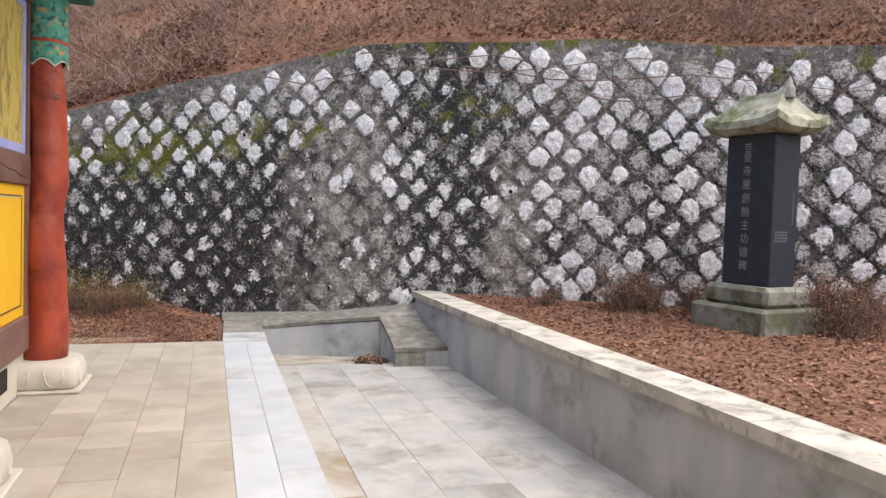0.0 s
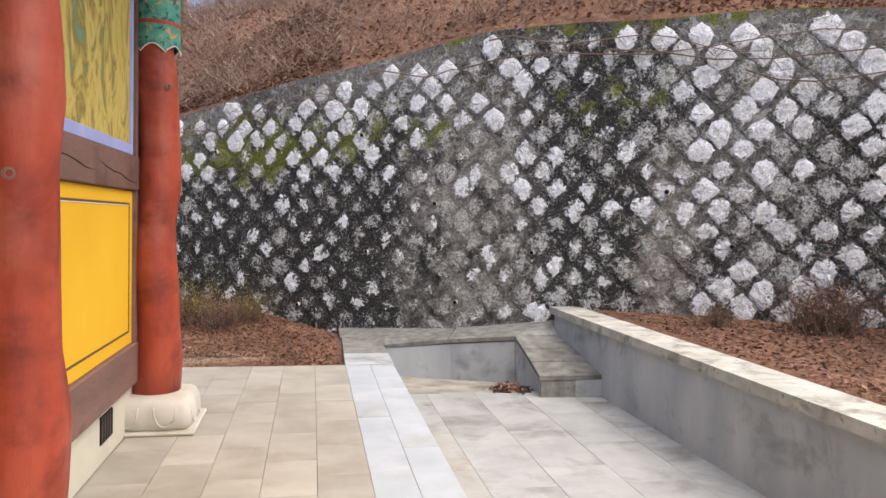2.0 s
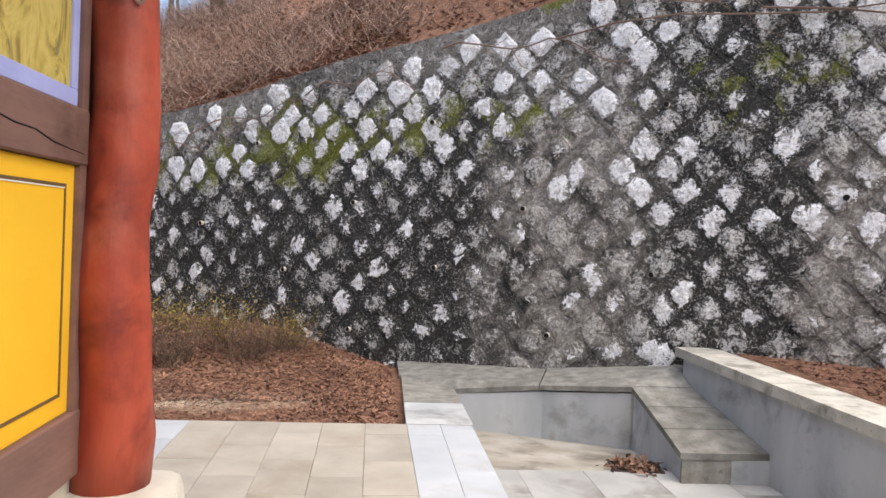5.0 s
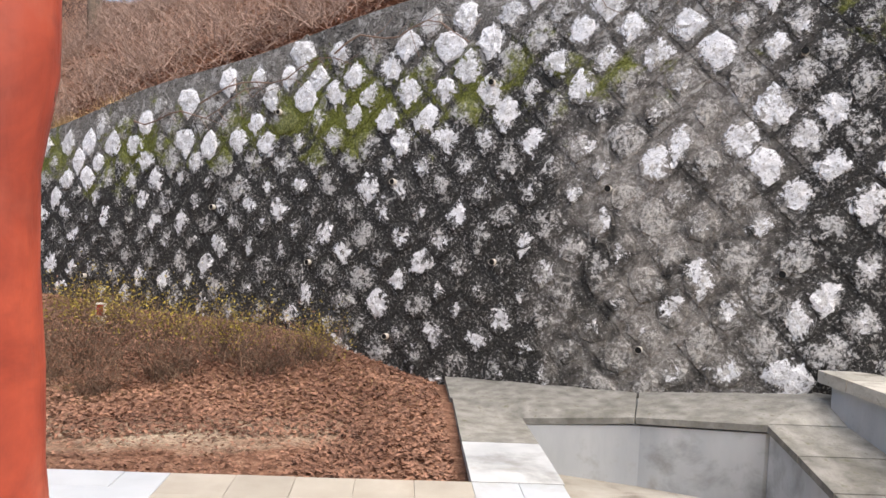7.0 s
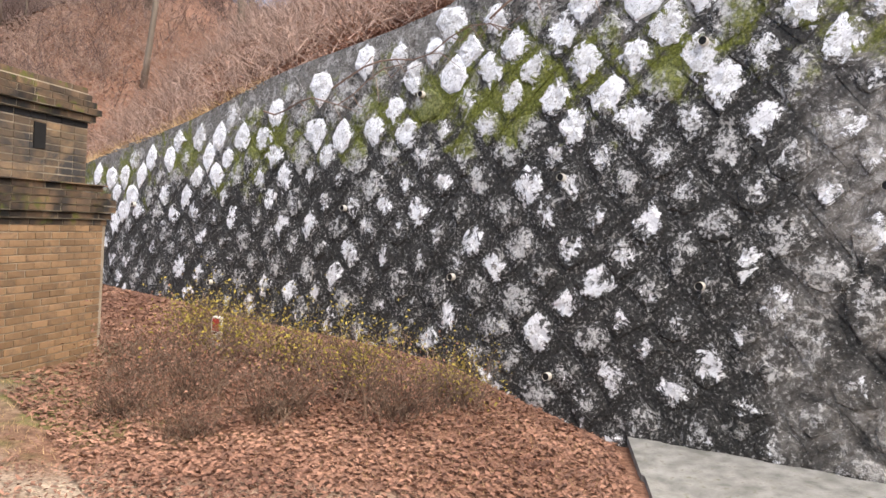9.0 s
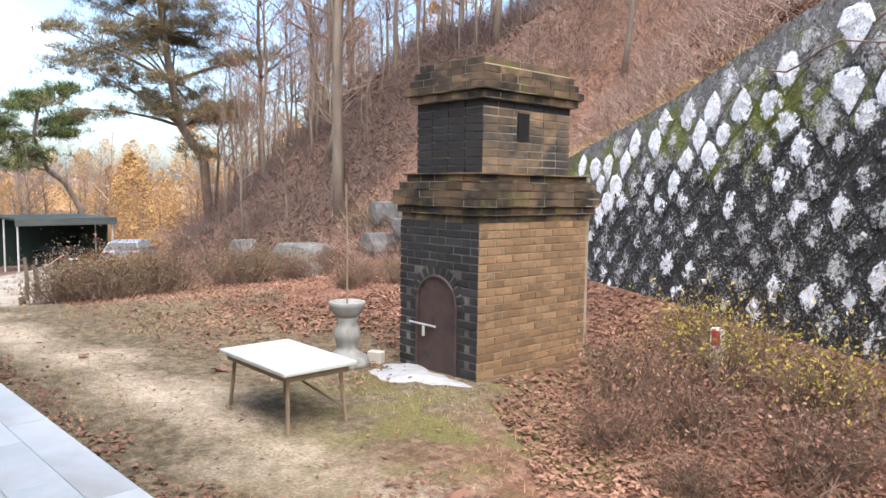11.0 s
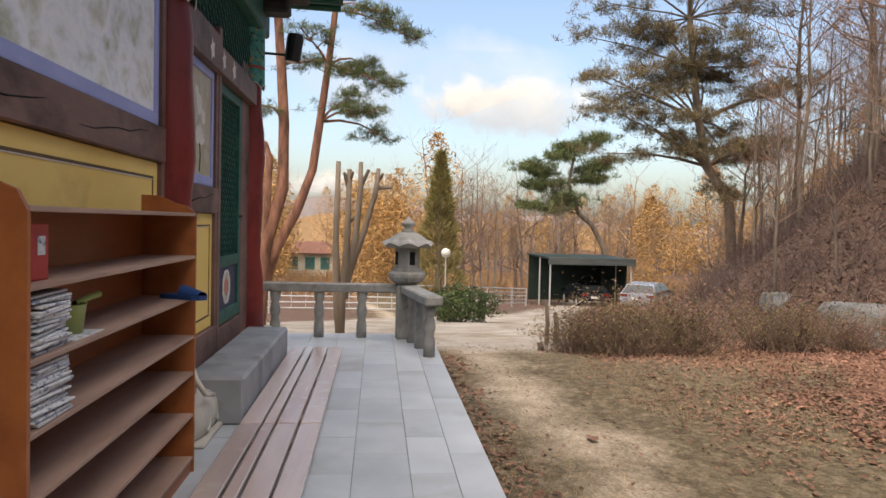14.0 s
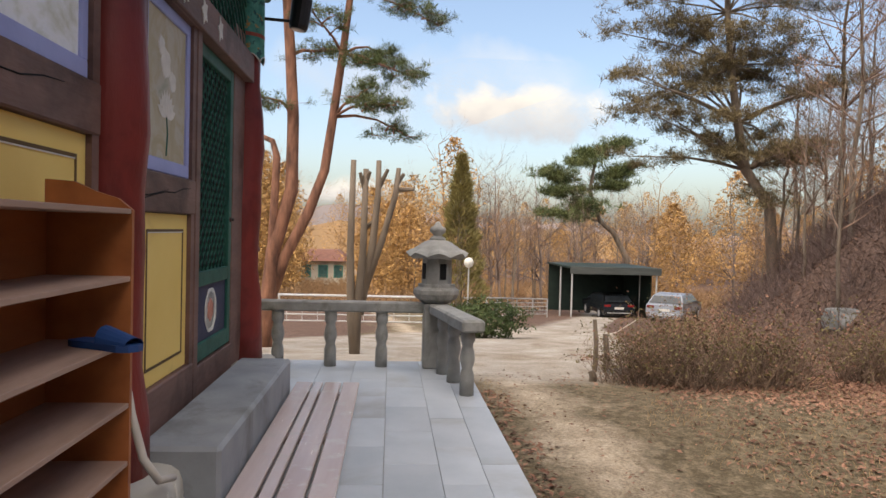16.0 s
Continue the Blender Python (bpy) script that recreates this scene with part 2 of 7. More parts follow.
OLIVELEAF = surf("fading olive leaves", (0.09, 0.078, 0.03), (0.19, 0.145, 0.06), 3, 0.8, 0.0, island=0.3)
LITTER = surf("fallen leaves", (0.12, 0.056, 0.037), (0.32, 0.178, 0.12), 0.9, 0.85, 0.0, island=0.45)
ROCK = surf("grey boulder", (0.09, 0.094, 0.094), (0.22, 0.224, 0.224), 2, 0.9, 0.7, 9, stain=(0.12, 0.12, 0.1), sscale=2, moss=(0.1, 0.11, 0.03), mamount=(0.6, 0.75), bdist=0.04)
PAPER = surf("newsprint", (0.5, 0.5, 0.5), (0.7, 0.7, 0.7), 40, 0.85, 0.1, stain=(0.2, 0.22, 0.3), sscale=30, samount=(0.55, 0.6), vary=0.1)
CARPAINT = surf("black car paint", (0.01, 0.011, 0.014), (0.014, 0.016, 0.02), 3, 0.2, 0.0, spec=0.6)
SILVER = surf("silver car paint", (0.27, 0.3, 0.35), (0.33, 0.36, 0.41), 3, 0.3, 0.0, metal=0.4)
CARGLASS = surf("dark car glass", (0.02, 0.025, 0.03), (0.03, 0.035, 0.04), 3, 0.08, 0.0, spec=0.6)
RUBBER = surf("black rubber", (0.012, 0.012, 0.012), (0.02, 0.02, 0.02), 9, 0.85, 0.1)
REDLAMP = surf("red lamp lens", (0.15, 0.012, 0.012), (0.2, 0.016, 0.016), 5, 0.2, 0.0)
SHEDGREEN = surf("dark green tarpaulin", (0.008, 0.018, 0.014), (0.016, 0.032, 0.024), 3, 0.6, 0.2, 10)
SHEDROOF = surf("grey green shed fascia", (0.045, 0.052, 0.05), (0.08, 0.088, 0.083), 4, 0.6, 0.1, stretch=(1, 0.2, 3))
BLACKPLASTIC = surf("black plastic", (0.012, 0.012, 0.013), (0.02, 0.02, 0.021), 9, 0.45, 0.05)
LIME = surf("lime green plastic", (0.3, 0.36, 0.1), (0.36, 0.42, 0.13), 5, 0.4, 0.0)
BLUECLOTH = surf("blue rubber slipper", (0.01, 0.045, 0.15), (0.02, 0.06, 0.2), 8, 0.6, 0.1)
REDCARD = surf("red printed card", (0.36, 0.03, 0.03), (0.42, 0.04, 0.035), 3, 0.5, 0.0)
ROPE = surf("pale hose", (0.5, 0.45, 0.38), (0.6, 0.55, 0.48), 6, 0.6, 0.1)
# Near-black: painted shade in hollows and behind lattices, soot in the flue.
BLACKHOLE = surf("hollow shade and soot black", (0.004, 0.004, 0.004), (0.008, 0.008, 0.008), 6, 0.95, 0.0)
HOUSEWALL = surf("far white render", (0.5, 0.46, 0.36), (0.66, 0.6, 0.48), 1, 0.8, 0.1)
ROOFRED = surf("red brown roof", (0.15, 0.07, 0.05), (0.22, 0.1, 0.07), 2, 0.8, 0.2)
TEALGLASS = surf("teal window", (0.05, 0.12, 0.11), (0.08, 0.17, 0.16), 2, 0.2, 0.0)


def cloud_material(name, seed, lo, hi, strength):
    """Glowing flat cloud, sunlit and grey tones painted in: ragged, soft rim, clear outside."""
    m = bpy.data.materials.new(name)
    m.use_nodes = True
    nt = m.node_tree
    nt.nodes.remove(nt.nodes["Principled BSDF"])
    uv = nt.nodes.new("ShaderNodeTexCoord").outputs["UV"]
    sep = nt.nodes.new("ShaderNodeSeparateXYZ")
    nt.links.new(uv, sep.inputs[0])
    mp = nt.nodes.new("ShaderNodeMapping")
    mp.inputs["Location"].default_value, mp.inputs["Scale"].default_value = (seed, seed * 0.7, 0), (3.2, 1.3, 1)
    nt.links.new(uv, mp.inputs["Vector"])
    nf = noise_node(nt, mp.outputs[0], 1.6, 8.0, 0.55, 0.2)
    ax = math_node(nt, "MULTIPLY", math_node(nt, "SUBTRACT", sep.outputs[0], 0.5), 2.0)
    ay = math_node(nt, "MULTIPLY", math_node(nt, "SUBTRACT", sep.outputs[1], 0.4), 2.4)
    rad = math_node(nt, "SQRT", math_node(nt, "ADD", math_node(nt, "MULTIPLY", ax, ax), math_node(nt, "MULTIPLY", ay, ay)))
    f = math_node(nt, "SUBTRACT", math_node(nt, "MULTIPLY_ADD", nf, 1.5, 0.05), rad)
    a = step_node(nt, f, lo, hi)
    edge = math_node(nt, "MULTIPLY", math_node(nt, "MULTIPLY", sep.outputs[0], math_node(nt, "SUBTRACT", 1.0, sep.outputs[0])), math_node(nt, "MULTIPLY", sep.outputs[1], math_node(nt, "SUBTRACT", 1.0, sep.outputs[1])))
    a = math_node(nt, "MULTIPLY", a, step_node(nt, edge, 0.0, 0.02))
    col = ramp_node(nt, math_node(nt, "ADD", sep.outputs[1], math_node(nt, "MULTIPLY_ADD", nf, 0.6, -0.3)), [(0.2, (0.62, 0.6, 0.62)), (0.6, (1.0, 0.95, 0.88))])
    em, tr, mx = nt.nodes.new("ShaderNodeEmission"), nt.nodes.new("ShaderNodeBsdfTransparent"), nt.nodes.new("ShaderNodeMixShader")
    em.inputs["Strength"].default_value = strength
    nt.links.new(col, em.inputs["Color"])
    nt.links.new(a, mx.inputs[0])
    nt.links.new(tr.outputs[0], mx.inputs[1])
    nt.links.new(em.outputs[0], mx.inputs[2])
    nt.links.new(mx.outputs[0], nt.nodes["Material Output"].inputs["Surface"])
    return m



def painting(name, cols, scale, stretch=(1, 1, 1), swirl=1.2):
    """Faded mural: loose brushy patches of plain colour."""
    m = bpy.data.materials.new(name)
    m.use_nodes = True
    nt = m.node_tree
    vec = nt.nodes.new("ShaderNodeTexCoord").outputs["Object"]
    mp = nt.nodes.new("ShaderNodeMapping")
    mp.inputs["Scale"].default_value = stretch
    nt.links.new(vec, mp.inputs["Vector"])
    f = noise_node(nt, mp.outputs[0], scale, 6.0, 0.6, swirl)
    col = ramp_node(nt, f, [(0.25 + 0.5 * i / (len(cols) - 1), c) for i, c in enumerate(cols)])
    nt.links.new(col, nt.nodes["Principled BSDF"].inputs["Base Color"])
    nt.nodes["Principled BSDF"].inputs["Roughness"].default_value = 0.7
    return m


MURAL_A = painting("ochre landscape mural", [(0.05, 0.16, 0.1), (0.2, 0.22, 0.06), (0.42, 0.32, 0.06), (0.55, 0.44, 0.13), (0.46, 0.36, 0.08), (0.22, 0.16, 0.04), (0.1, 0.3, 0.2), (0.45, 0.2, 0.08)], 4.5, (1, 1, 0.55))
# Pale mural, its colours raised further to make up for the eave's shade.
MURAL_B = painting("faded grey green mural", [(0.36, 0.4, 0.27), (0.58, 0.61, 0.52), (0.78, 0.81, 0.83), (0.86, 0.88, 0.89), (0.72, 0.74, 0.69), (0.54, 0.55, 0.44), (0.56, 0.38, 0.32)], 3.6, (1, 1, 1.3), 0.3)
MURAL_C = painting("faded lotus mural", [(0.38, 0.33, 0.2), (0.44, 0.38, 0.25), (0.5, 0.47, 0.38), (0.32, 0.34, 0.24)], 4)


def wall_material(name, stone):
    """Stained masonry: black algae in large shapes, washed runs, moss along a band, pale lichen crust."""
    m = bpy.data.materials.new(name)
    m.use_nodes = True
    nt = m.node_tree
    b = nt.nodes["Principled BSDF"]
    pos = nt.nodes.new("ShaderNodeNewGeometry").outputs["Position"]
    sep = nt.nodes.new("ShaderNodeSeparateXYZ")
    nt.links.new(pos, sep.inputs[0])
    X, Z = sep.outputs[0], sep.outputs[2]
    add, mul = (lambda a, c: math_node(nt, "ADD", a, c)), (lambda a, c: math_node(nt, "MULTIPLY", a, c))
    sub = lambda a, c: math_node(nt, "SUBTRACT", a, c)
    centred = lambda n, k: math_node(nt, "MULTIPLY_ADD", n, k, -0.5 * k)
    fine = noise_node(nt, pos, 16.0, 8.0, 0.72, 0.5)
    grit = noise_node(nt, pos, 42.0, 6.0, 0.7, 0.2)
    mid = noise_node(nt, pos, 2.6, 6.0, 0.65, 0.5)
    big = noise_node(nt, pos, 0.7, 3.0, 0.5, 0.3)
    xw, zw = add(X, centred(mid, 1.6)), add(Z, centred(mid, 1.3))
    run = lambda c, wide, narrow: step_node(nt, math_node(nt, "ABSOLUTE", sub(xw, c)), wide, narrow)
    # height left to the wall's top
    left = sub(math_node(nt, "MINIMUM", math_node(nt, "MULTIPLY_ADD", X, 0.225, 3.52), math_node(nt, "MULTIPLY_ADD", X, -0.03, 4.45)), zw)
    lev = add(centred(big, 1.1), 0.55)
    lev = add(lev, mul(mul(step_node(nt, left, 0.9, 1.6), step_node(nt, xw, 3.1, 2.2)), 0.28))
    lev = add(lev, mul(mul(step_node(nt, X, -1.6, -2.8), step_node(nt, left, 0.8, 1.3)), 0.2))
    lev = add(lev, mul(step_node(nt, zw, 2.1, 0.8), 0.2))
    lev = add(lev, mul(mul(run(4.75, 0.75, 0.25), step_node(nt, math_node(nt, "ABSOLUTE", sub(zw, 2.9)), 1.0, 0.5)), 0.34))
    lev = sub(lev, mul(step_node(nt, left, 0.95, 0.25), 0.26))
    lev = sub(lev, mul(mul(step_node(nt, left, 1.7, 1.1), step_node(nt, xw, 3.0, 2.2)), 0.2))
    lev = sub(lev, mul(step_node(nt, xw, 5.4, 6.6), 0.16))
    lev = math_node(nt, "MINIMUM", math_node(nt, "MAXIMUM", lev, 0.0), 1.0)
    # pale washed runs down the face
    wash = mul(run(3.35, 1.0, 0.35), step_node(nt, zw, 3.8, 2.7))
    wash = math_node(nt, "MAXIMUM", wash, mul(run(5.65, 0.42, 0.15), step_node(nt, zw, 2.8, 2.3)))
    wash = mul(wash, step_node(nt, mid, 0.36, 0.52))
    # mortar: grey cement under black algae
    cement = ramp_node(nt, fine, [(0.3, (0.035, 0.032, 0.029)), (0.46, (0.13, 0.122, 0.112)), (0.6, (0.25, 0.24, 0.225)), (0.72, (0.5, 0.49, 0.47))])
    thr = add(sub(fine, 0.5), sub(mul(lev, 0.34), 0.09))
    col = mix_node(nt, step_node(nt, thr, -0.03, 0.07), cement, ramp_node(nt, grit, [(0.35, (0.012, 0.012, 0.012)), (0.65, (0.062, 0.06, 0.057))]))
    # broken grey lichen
    crust = noise_node(nt, pos, 7.0, 10.0, 0.8, 0.7)
    col = mix_node(nt, mul(step_node(nt, add(crust, sub(0.05, mul(lev, 0.06))), 0.575, 0.605), 0.8), col, (0.38, 0.37, 0.355))
    tan = ramp_node(nt, crust, [(0.34, (0.06, 0.054, 0.048)), (0.45, (0.22, 0.2, 0.18)), (0.55, (0.4, 0.375, 0.345)), (0.66, (0.6, 0.575, 0.54))])
    col = mix_node(nt, mul(wash, 0.6), col, tan)
    col = mix_node(nt, mul(step_node(nt, add(grit, centred(mid, 0.3)), 0.575, 0.62), 0.6), col, (0.44, 0.43, 0.42))
    if stone:
        rnd = nt.nodes.new("ShaderNodeNewGeometry").outputs["Random Per Island"]
        oi = nt.nodes.new("ShaderNodeObjectInfo").outputs["Random"]
        r = math_node(nt, "FRACT", add(rnd, mul(oi, 7.31)))
        uvs = nt.nodes.new("ShaderNodeSeparateXYZ")
        nt.links.new(nt.nodes.new("ShaderNodeTexCoord").outputs["UV"], uvs.inputs[0])
        d = uvs.outputs[0]
        white = ramp_node(nt, noise_node(nt, pos, 8.0, 6.0, 0.6), [(0.3, (0.62, 0.625, 0.65)), (0.62, (0.9, 0.905, 0.93))])
        white = mix_node(nt, mul(step_node(nt, add(grit, centred(fine, 0.4)), 0.55, 0.62), 0.75), white, (0.14, 0.14, 0.135))
        white = mix_node(nt, mul(step_node(nt, r, 0.66, 1.0), 0.6), white, (0.3, 0.295, 0.28))
        # algae and crust leave the heart last, and the more of it the blacker the place
        cover = add(mul(lev, 0.62), centred(r, 0.5))
        cover = add(cover, mul(wash, 0.26))
        cover = add(cover, mul(step_node(nt, r, 0.7, 0.84), 0.4))
        cover = add(cover, mul(step_node(nt, d, 0.3, 1.15), 0.42))
        cover = add(cover, centred(crust, 2.4))
        cover = add(cover, centred(fine, 1.1))
        heart = mul(step_node(nt, cover, 0.56, 0.48), step_node(nt, add(d, centred(fine, 1.2)), 1.2, 1.08))
        col = mix_node(nt, heart, col, white)
        # grey-white flakes on the blackened blocks
        fl = sub(add(add(noise_node(nt, pos, 15.0, 9.0, 0.8, 0.5), centred(mid, 0.22)), mul(r, 0.12)), add(mul(d, 0.1), mul(step_node(nt, lev, 0.75, 1.0), 0.05)))
        col = mix_node(nt, mul(step_node(nt, fl, 0.51, 0.55), 0.85), col, mix_node(nt, step_node(nt, grit, 0.42, 0.5), (0.2, 0.197, 0.19), mix_node(nt, wash, (0.6, 0.595, 0.59), (0.5, 0.48, 0.45))))
    # moss along a band under the top, and on the top edge
    mz = math_node(nt, "ABSOLUTE", sub(Z, math_node(nt, "MULTIPLY_ADD", X, 0.13, 2.55)))
    mf = sub(add(mid, mul(big, 0.35)), mul(mz, 0.32))
    mf = add(mf, centred(fine, 0.4))
    mf = add(mf, mul(step_node(nt, X, 3.0, 1.6), 0.1))
    mf = math_node(nt, "MAXIMUM", mf, sub(add(mul(mid, 0.7), mul(step_node(nt, X, 2.0, 4.0), 0.42)), mul(left, 0.9)))
    if stone:
        mf = sub(mf, mul(heart, 0.32))
    col = mix_node(nt, mul(step_node(nt, mf, 0.68, 0.8), 0.9), col, ramp_node(nt, grit, [(0.35, (0.045, 0.054, 0.011)), (0.65, (0.19, 0.205, 0.03))]))
    nt.links.new(col, b.inputs["Base Color"])
    b.inputs["Roughness"].default_value = 0.92
    b.inputs["Specular IOR Level"].default_value = 0.25
    bp = nt.nodes.new("ShaderNodeBump")
    bp.inputs["Strength"].default_value, bp.inputs["Distance"].default_value = 0.9, 0.03
    nt.links.new(fine, bp.inputs["Height"])
    nt.links.new(bp.outputs[0], b.inputs["Normal"])
    return m


WALLSTONE, WALLBASE = wall_material("stained wall stone", True), wall_material("stained wall mortar", False)


def ground_material():
    m = bpy.data.materials.new("earth, sand and leaf litter")
    m.use_nodes = True
    nt = m.node_tree
    b = nt.nodes["Principled BSDF"]
    pos = nt.nodes.new("ShaderNodeNewGeometry").outputs["Position"]
    sep = nt.nodes.new("ShaderNodeSeparateXYZ")
    nt.links.new(pos, sep.inputs[0])
    fine = noise_node(nt, pos, 11.0, 7.0, 0.7)
    mid = noise_node(nt, pos, 1.3, 6.0, 0.6, 0.4)
    litter = ramp_node(nt, fine, [(0.3, (0.09, 0.045, 0.03)), (0.5, (0.19, 0.1, 0.065)), (0.72, (0.33, 0.2, 0.14))])
    sand = ramp_node(nt, fine, [(0.3, (0.33, 0.265, 0.19)), (0.7, (0.52, 0.44, 0.34))])
    grass = ramp_node(nt, fine, [(0.32, (0.07, 0.057, 0.034)), (0.5, (0.14, 0.112, 0.07)), (0.7, (0.26, 0.205, 0.14))])
    # Slope floor beyond x = -8: its shade is in this darker litter colour.
    woods = ramp_node(nt, fine, [(0.3, (0.055, 0.034, 0.026)), (0.5, (0.12, 0.075, 0.056)), (0.72, (0.21, 0.14, 0.11))])
    litter = mix_node(nt, step_node(nt, math_node(nt, "ADD", sep.outputs[0], math_node(nt, "MULTIPLY", mid, 4.0)), -8.0, -11.5), litter, woods)
    # path: a worn sandy track along the terrace, and the drive beyond
    t = math_node(nt, "ABSOLUTE", math_node(nt, "SUBTRACT", sep.outputs[1], math_node(nt, "MULTIPLY_ADD", sep.outputs[0], 0.06, 3.3)))
    path = math_node(nt, "SUBTRACT", 0.4, t)
    path = math_node(nt, "ADD", path, math_node(nt, "MULTIPLY_ADD", mid, 1.5, -0.75))
    yard = math_node(nt, "SUBTRACT", math_node(nt, "MULTIPLY_ADD", mid, 7.0, -0.6), math_node(nt, "ABSOLUTE", math_node(nt, "SUBTRACT", sep.outputs[1], 3.6)))
    side = step_node(nt, sep.outputs[0], -2.0, -3.4)
    col = mix_node(nt, math_node(nt, "MULTIPLY", step_node(nt, yard, 0.0, 0.7), side), litter, grass)
    left = step_node(nt, sep.outputs[0], 1.0, 0.3)
    col = mix_node(nt, math_node(nt, "MULTIPLY", step_node(nt, path, -0.1, 0.5), left), col, sand)
    # drive: pale, widening beyond the terrace
    dl = math_node(nt, "SUBTRACT", sep.outputs[1], math_node(nt, "MULTIPLY_ADD", sep.outputs[0], -0.36, -1.6))
    dl = math_node(nt, "MAXIMUM", math_node(nt, "MULTIPLY", dl, 4.0), math_node(nt, "MULTIPLY", dl, -1.0))
    drv = math_node(nt, "SUBTRACT", math_node(nt, "MULTIPLY_ADD", step_node(nt, sep.outputs[0], -27.0, -17.0), 5.0, 2.2), math_node(nt, "ADD", dl, math_node(nt, "MULTIPLY_ADD", mid, 2.0, -1.0)))
    far = step_node(nt, sep.outputs[0], -10.6, -11.6)
    pale = ramp_node(nt, mid, [(0.35, (0.25, 0.21, 0.165)), (0.7, (0.42, 0.39, 0.35))])
    col = mix_node(nt, math_node(nt, "MULTIPLY", step_node(nt, drv, 0.0, 0.6), far), col, pale)
    # moss round the furnace
    mo = math_node(nt, "SUBTRACT", noise_node(nt, pos, 2.6, 5.0), 0.0)
    near = step_node(nt, math_node(nt, "ADD", math_node(nt, "ABSOLUTE", math_node(nt, "ADD", sep.outputs[0], 3.0)), math_node(nt, "ABSOLUTE", math_node(nt, "SUBTRACT", sep.outputs[1], 4.4))), 2.2, 0.8)
    col = mix_node(nt, math_node(nt, "MULTIPLY", step_node(nt, mo, 0.46, 0.56), near), col, (0.145, 0.13, 0.05))
    # crumbs, pebbles and shredded leaf
    crumb = ramp_node(nt, noise_node(nt, pos, 46.0, 6.0, 0.75), [(0.36, (0.5, 0.47, 0.44)), (0.5, (1.0, 1.0, 1.0)), (0.64, (1.45, 1.42, 1.38))])
    col = mix_node(nt, 0.75, col, crumb, "MULTIPLY")
    nt.links.new(col, b.inputs["Base Color"])
    b.inputs["Roughness"].default_value = 0.95
    b.inputs["Specular IOR Level"].default_value = 0.2
    bp = nt.nodes.new("ShaderNodeBump")
    bp.inputs["Strength"].default_value, bp.inputs["Distance"].default_value = 0.7, 0.04
    nt.links.new(noise_node(nt, pos, 16.0, 7.0, 0.7), bp.inputs["Height"])
    nt.links.new(bp.outputs[0], b.inputs["Normal"])
    return m


EARTH = ground_material()

# ---------- mesh helpers ----------


class Mb:
    """Collects vertices and faces for one mesh."""

    def __init__(self):
        self.v, self.f = [], []

    def add(self, verts, faces):
        n = len(self.v)
        self.v += [tuple(p) for p in verts]
        self.f += [tuple(i + n for i in q) for q in faces]
        return self

    def box(self, x0, x1, y0, y1, z0, z1, c=0.0, m=None):
        """A box, its edges cut by c."""
        if c <= 0:
            vs = [(x, y, z) for z in (z0, z1) for y in (y0, y1) for x in (x0, x1)]
            fs = [(0, 2, 3, 1), (4, 5, 7, 6), (0, 1, 5, 4), (2, 6, 7, 3), (0, 4, 6, 2), (1, 3, 7, 5)]
        else:
            bm = bmesh.new()
            bmesh.ops.create_cube(bm, size=1.0)
            for p in bm.verts:
                p.co = (x0 + (p.co.x + 0.5) * (x1 - x0), y0 + (p.co.y + 0.5) * (y1 - y0), z0 + (p.co.z + 0.5) * (z1 - z0))
            bmesh.ops.bevel(bm, geom=bm.edges[:], offset=c, segments=1, affect="EDGES")
            bm.verts.index_update()
            vs, fs = [tuple(p.co) for p in bm.verts], [tuple(p.index for p in q.verts) for q in bm.faces]
            bm.free()
        if m is not None:
            vs = [m @ Vector(p) for p in vs]
        return self.add(vs, fs)

    def prism(self, poly, z0, z1, zs=None, thick=0.0):
        """A polygon in plan raised from z0 to z1; zs: a top height for each corner; thick: a slab of that depth."""
        n = len(poly)
        top = zs or [z1] * n
        vs = [(x, y, z - thick if thick else z0) for (x, y), z in zip(poly, top)] + [(x, y, z) for (x, y), z in zip(poly, top)]
        fs = [tuple(range(n))[::-1], tuple(range(n, 2 * n))] + [(i, (i + 1) % n, n + (i + 1) % n, n + i) for i in range(n)]
        return self.add(vs, fs)

    def tube(self, pts, radii, n=6, cap=True):
        """A round bar through points."""
        pts = [Vector(p) for p in pts]
        rings = []
        up = Vector((0.31, 0.17, 0.93))
        for i, p in enumerate(pts):
            d = (pts[min(i + 1, len(pts) - 1)] - pts[max(i - 1, 0)]).normalized()
            a = d.cross(up)
            if a.length < 0.05:
                a = d.cross(Vector((1, 0, 0)))
            a.normalize()
            b = d.cross(a)
            rings.append([p + radii[i] * (math.cos(2 * math.pi * k / n) * a + math.sin(2 * math.pi * k / n) * b) for k in range(n)])
        vs = [q for r in rings for q in r]
        fs = [(i * n + k, i * n + (k + 1) % n, (i + 1) * n + (k + 1) % n, (i + 1) * n + k) for i in range(len(pts) - 1) for k in range(n)]
        if cap:
            fs += [tuple(range(n))[::-1], tuple(range((len(pts) - 1) * n, len(pts) * n))]
        return self.add(vs, fs)

    def lathe(self, prof, cx=0.0, cy=0.0, n=24, square=0.0, lobes=0, depth=0.0):
        """A turned shape from (radius, height) pairs; square blends the ring to a square, lobes scallop it."""
        vs = []
        for r, z in prof:
            for k in range(n):
                a = 2 * math.pi * k / n
                c, s = math.cos(a), math.sin(a)
                q = 1.0 + square * (1.0 / max(abs(c), abs(s)) - 1.0)
                q *= 1.0 + depth * abs(math.sin(lobes * a / 2)) if lobes else 1.0
                vs.append((cx + r * q * c, cy + r * q * s, z))
        fs = [(i * n + k, i * n + (k + 1) % n, (i + 1) * n + (k + 1) % n, (i + 1) * n + k) for i in range(len(prof) - 1) for k in range(n)]
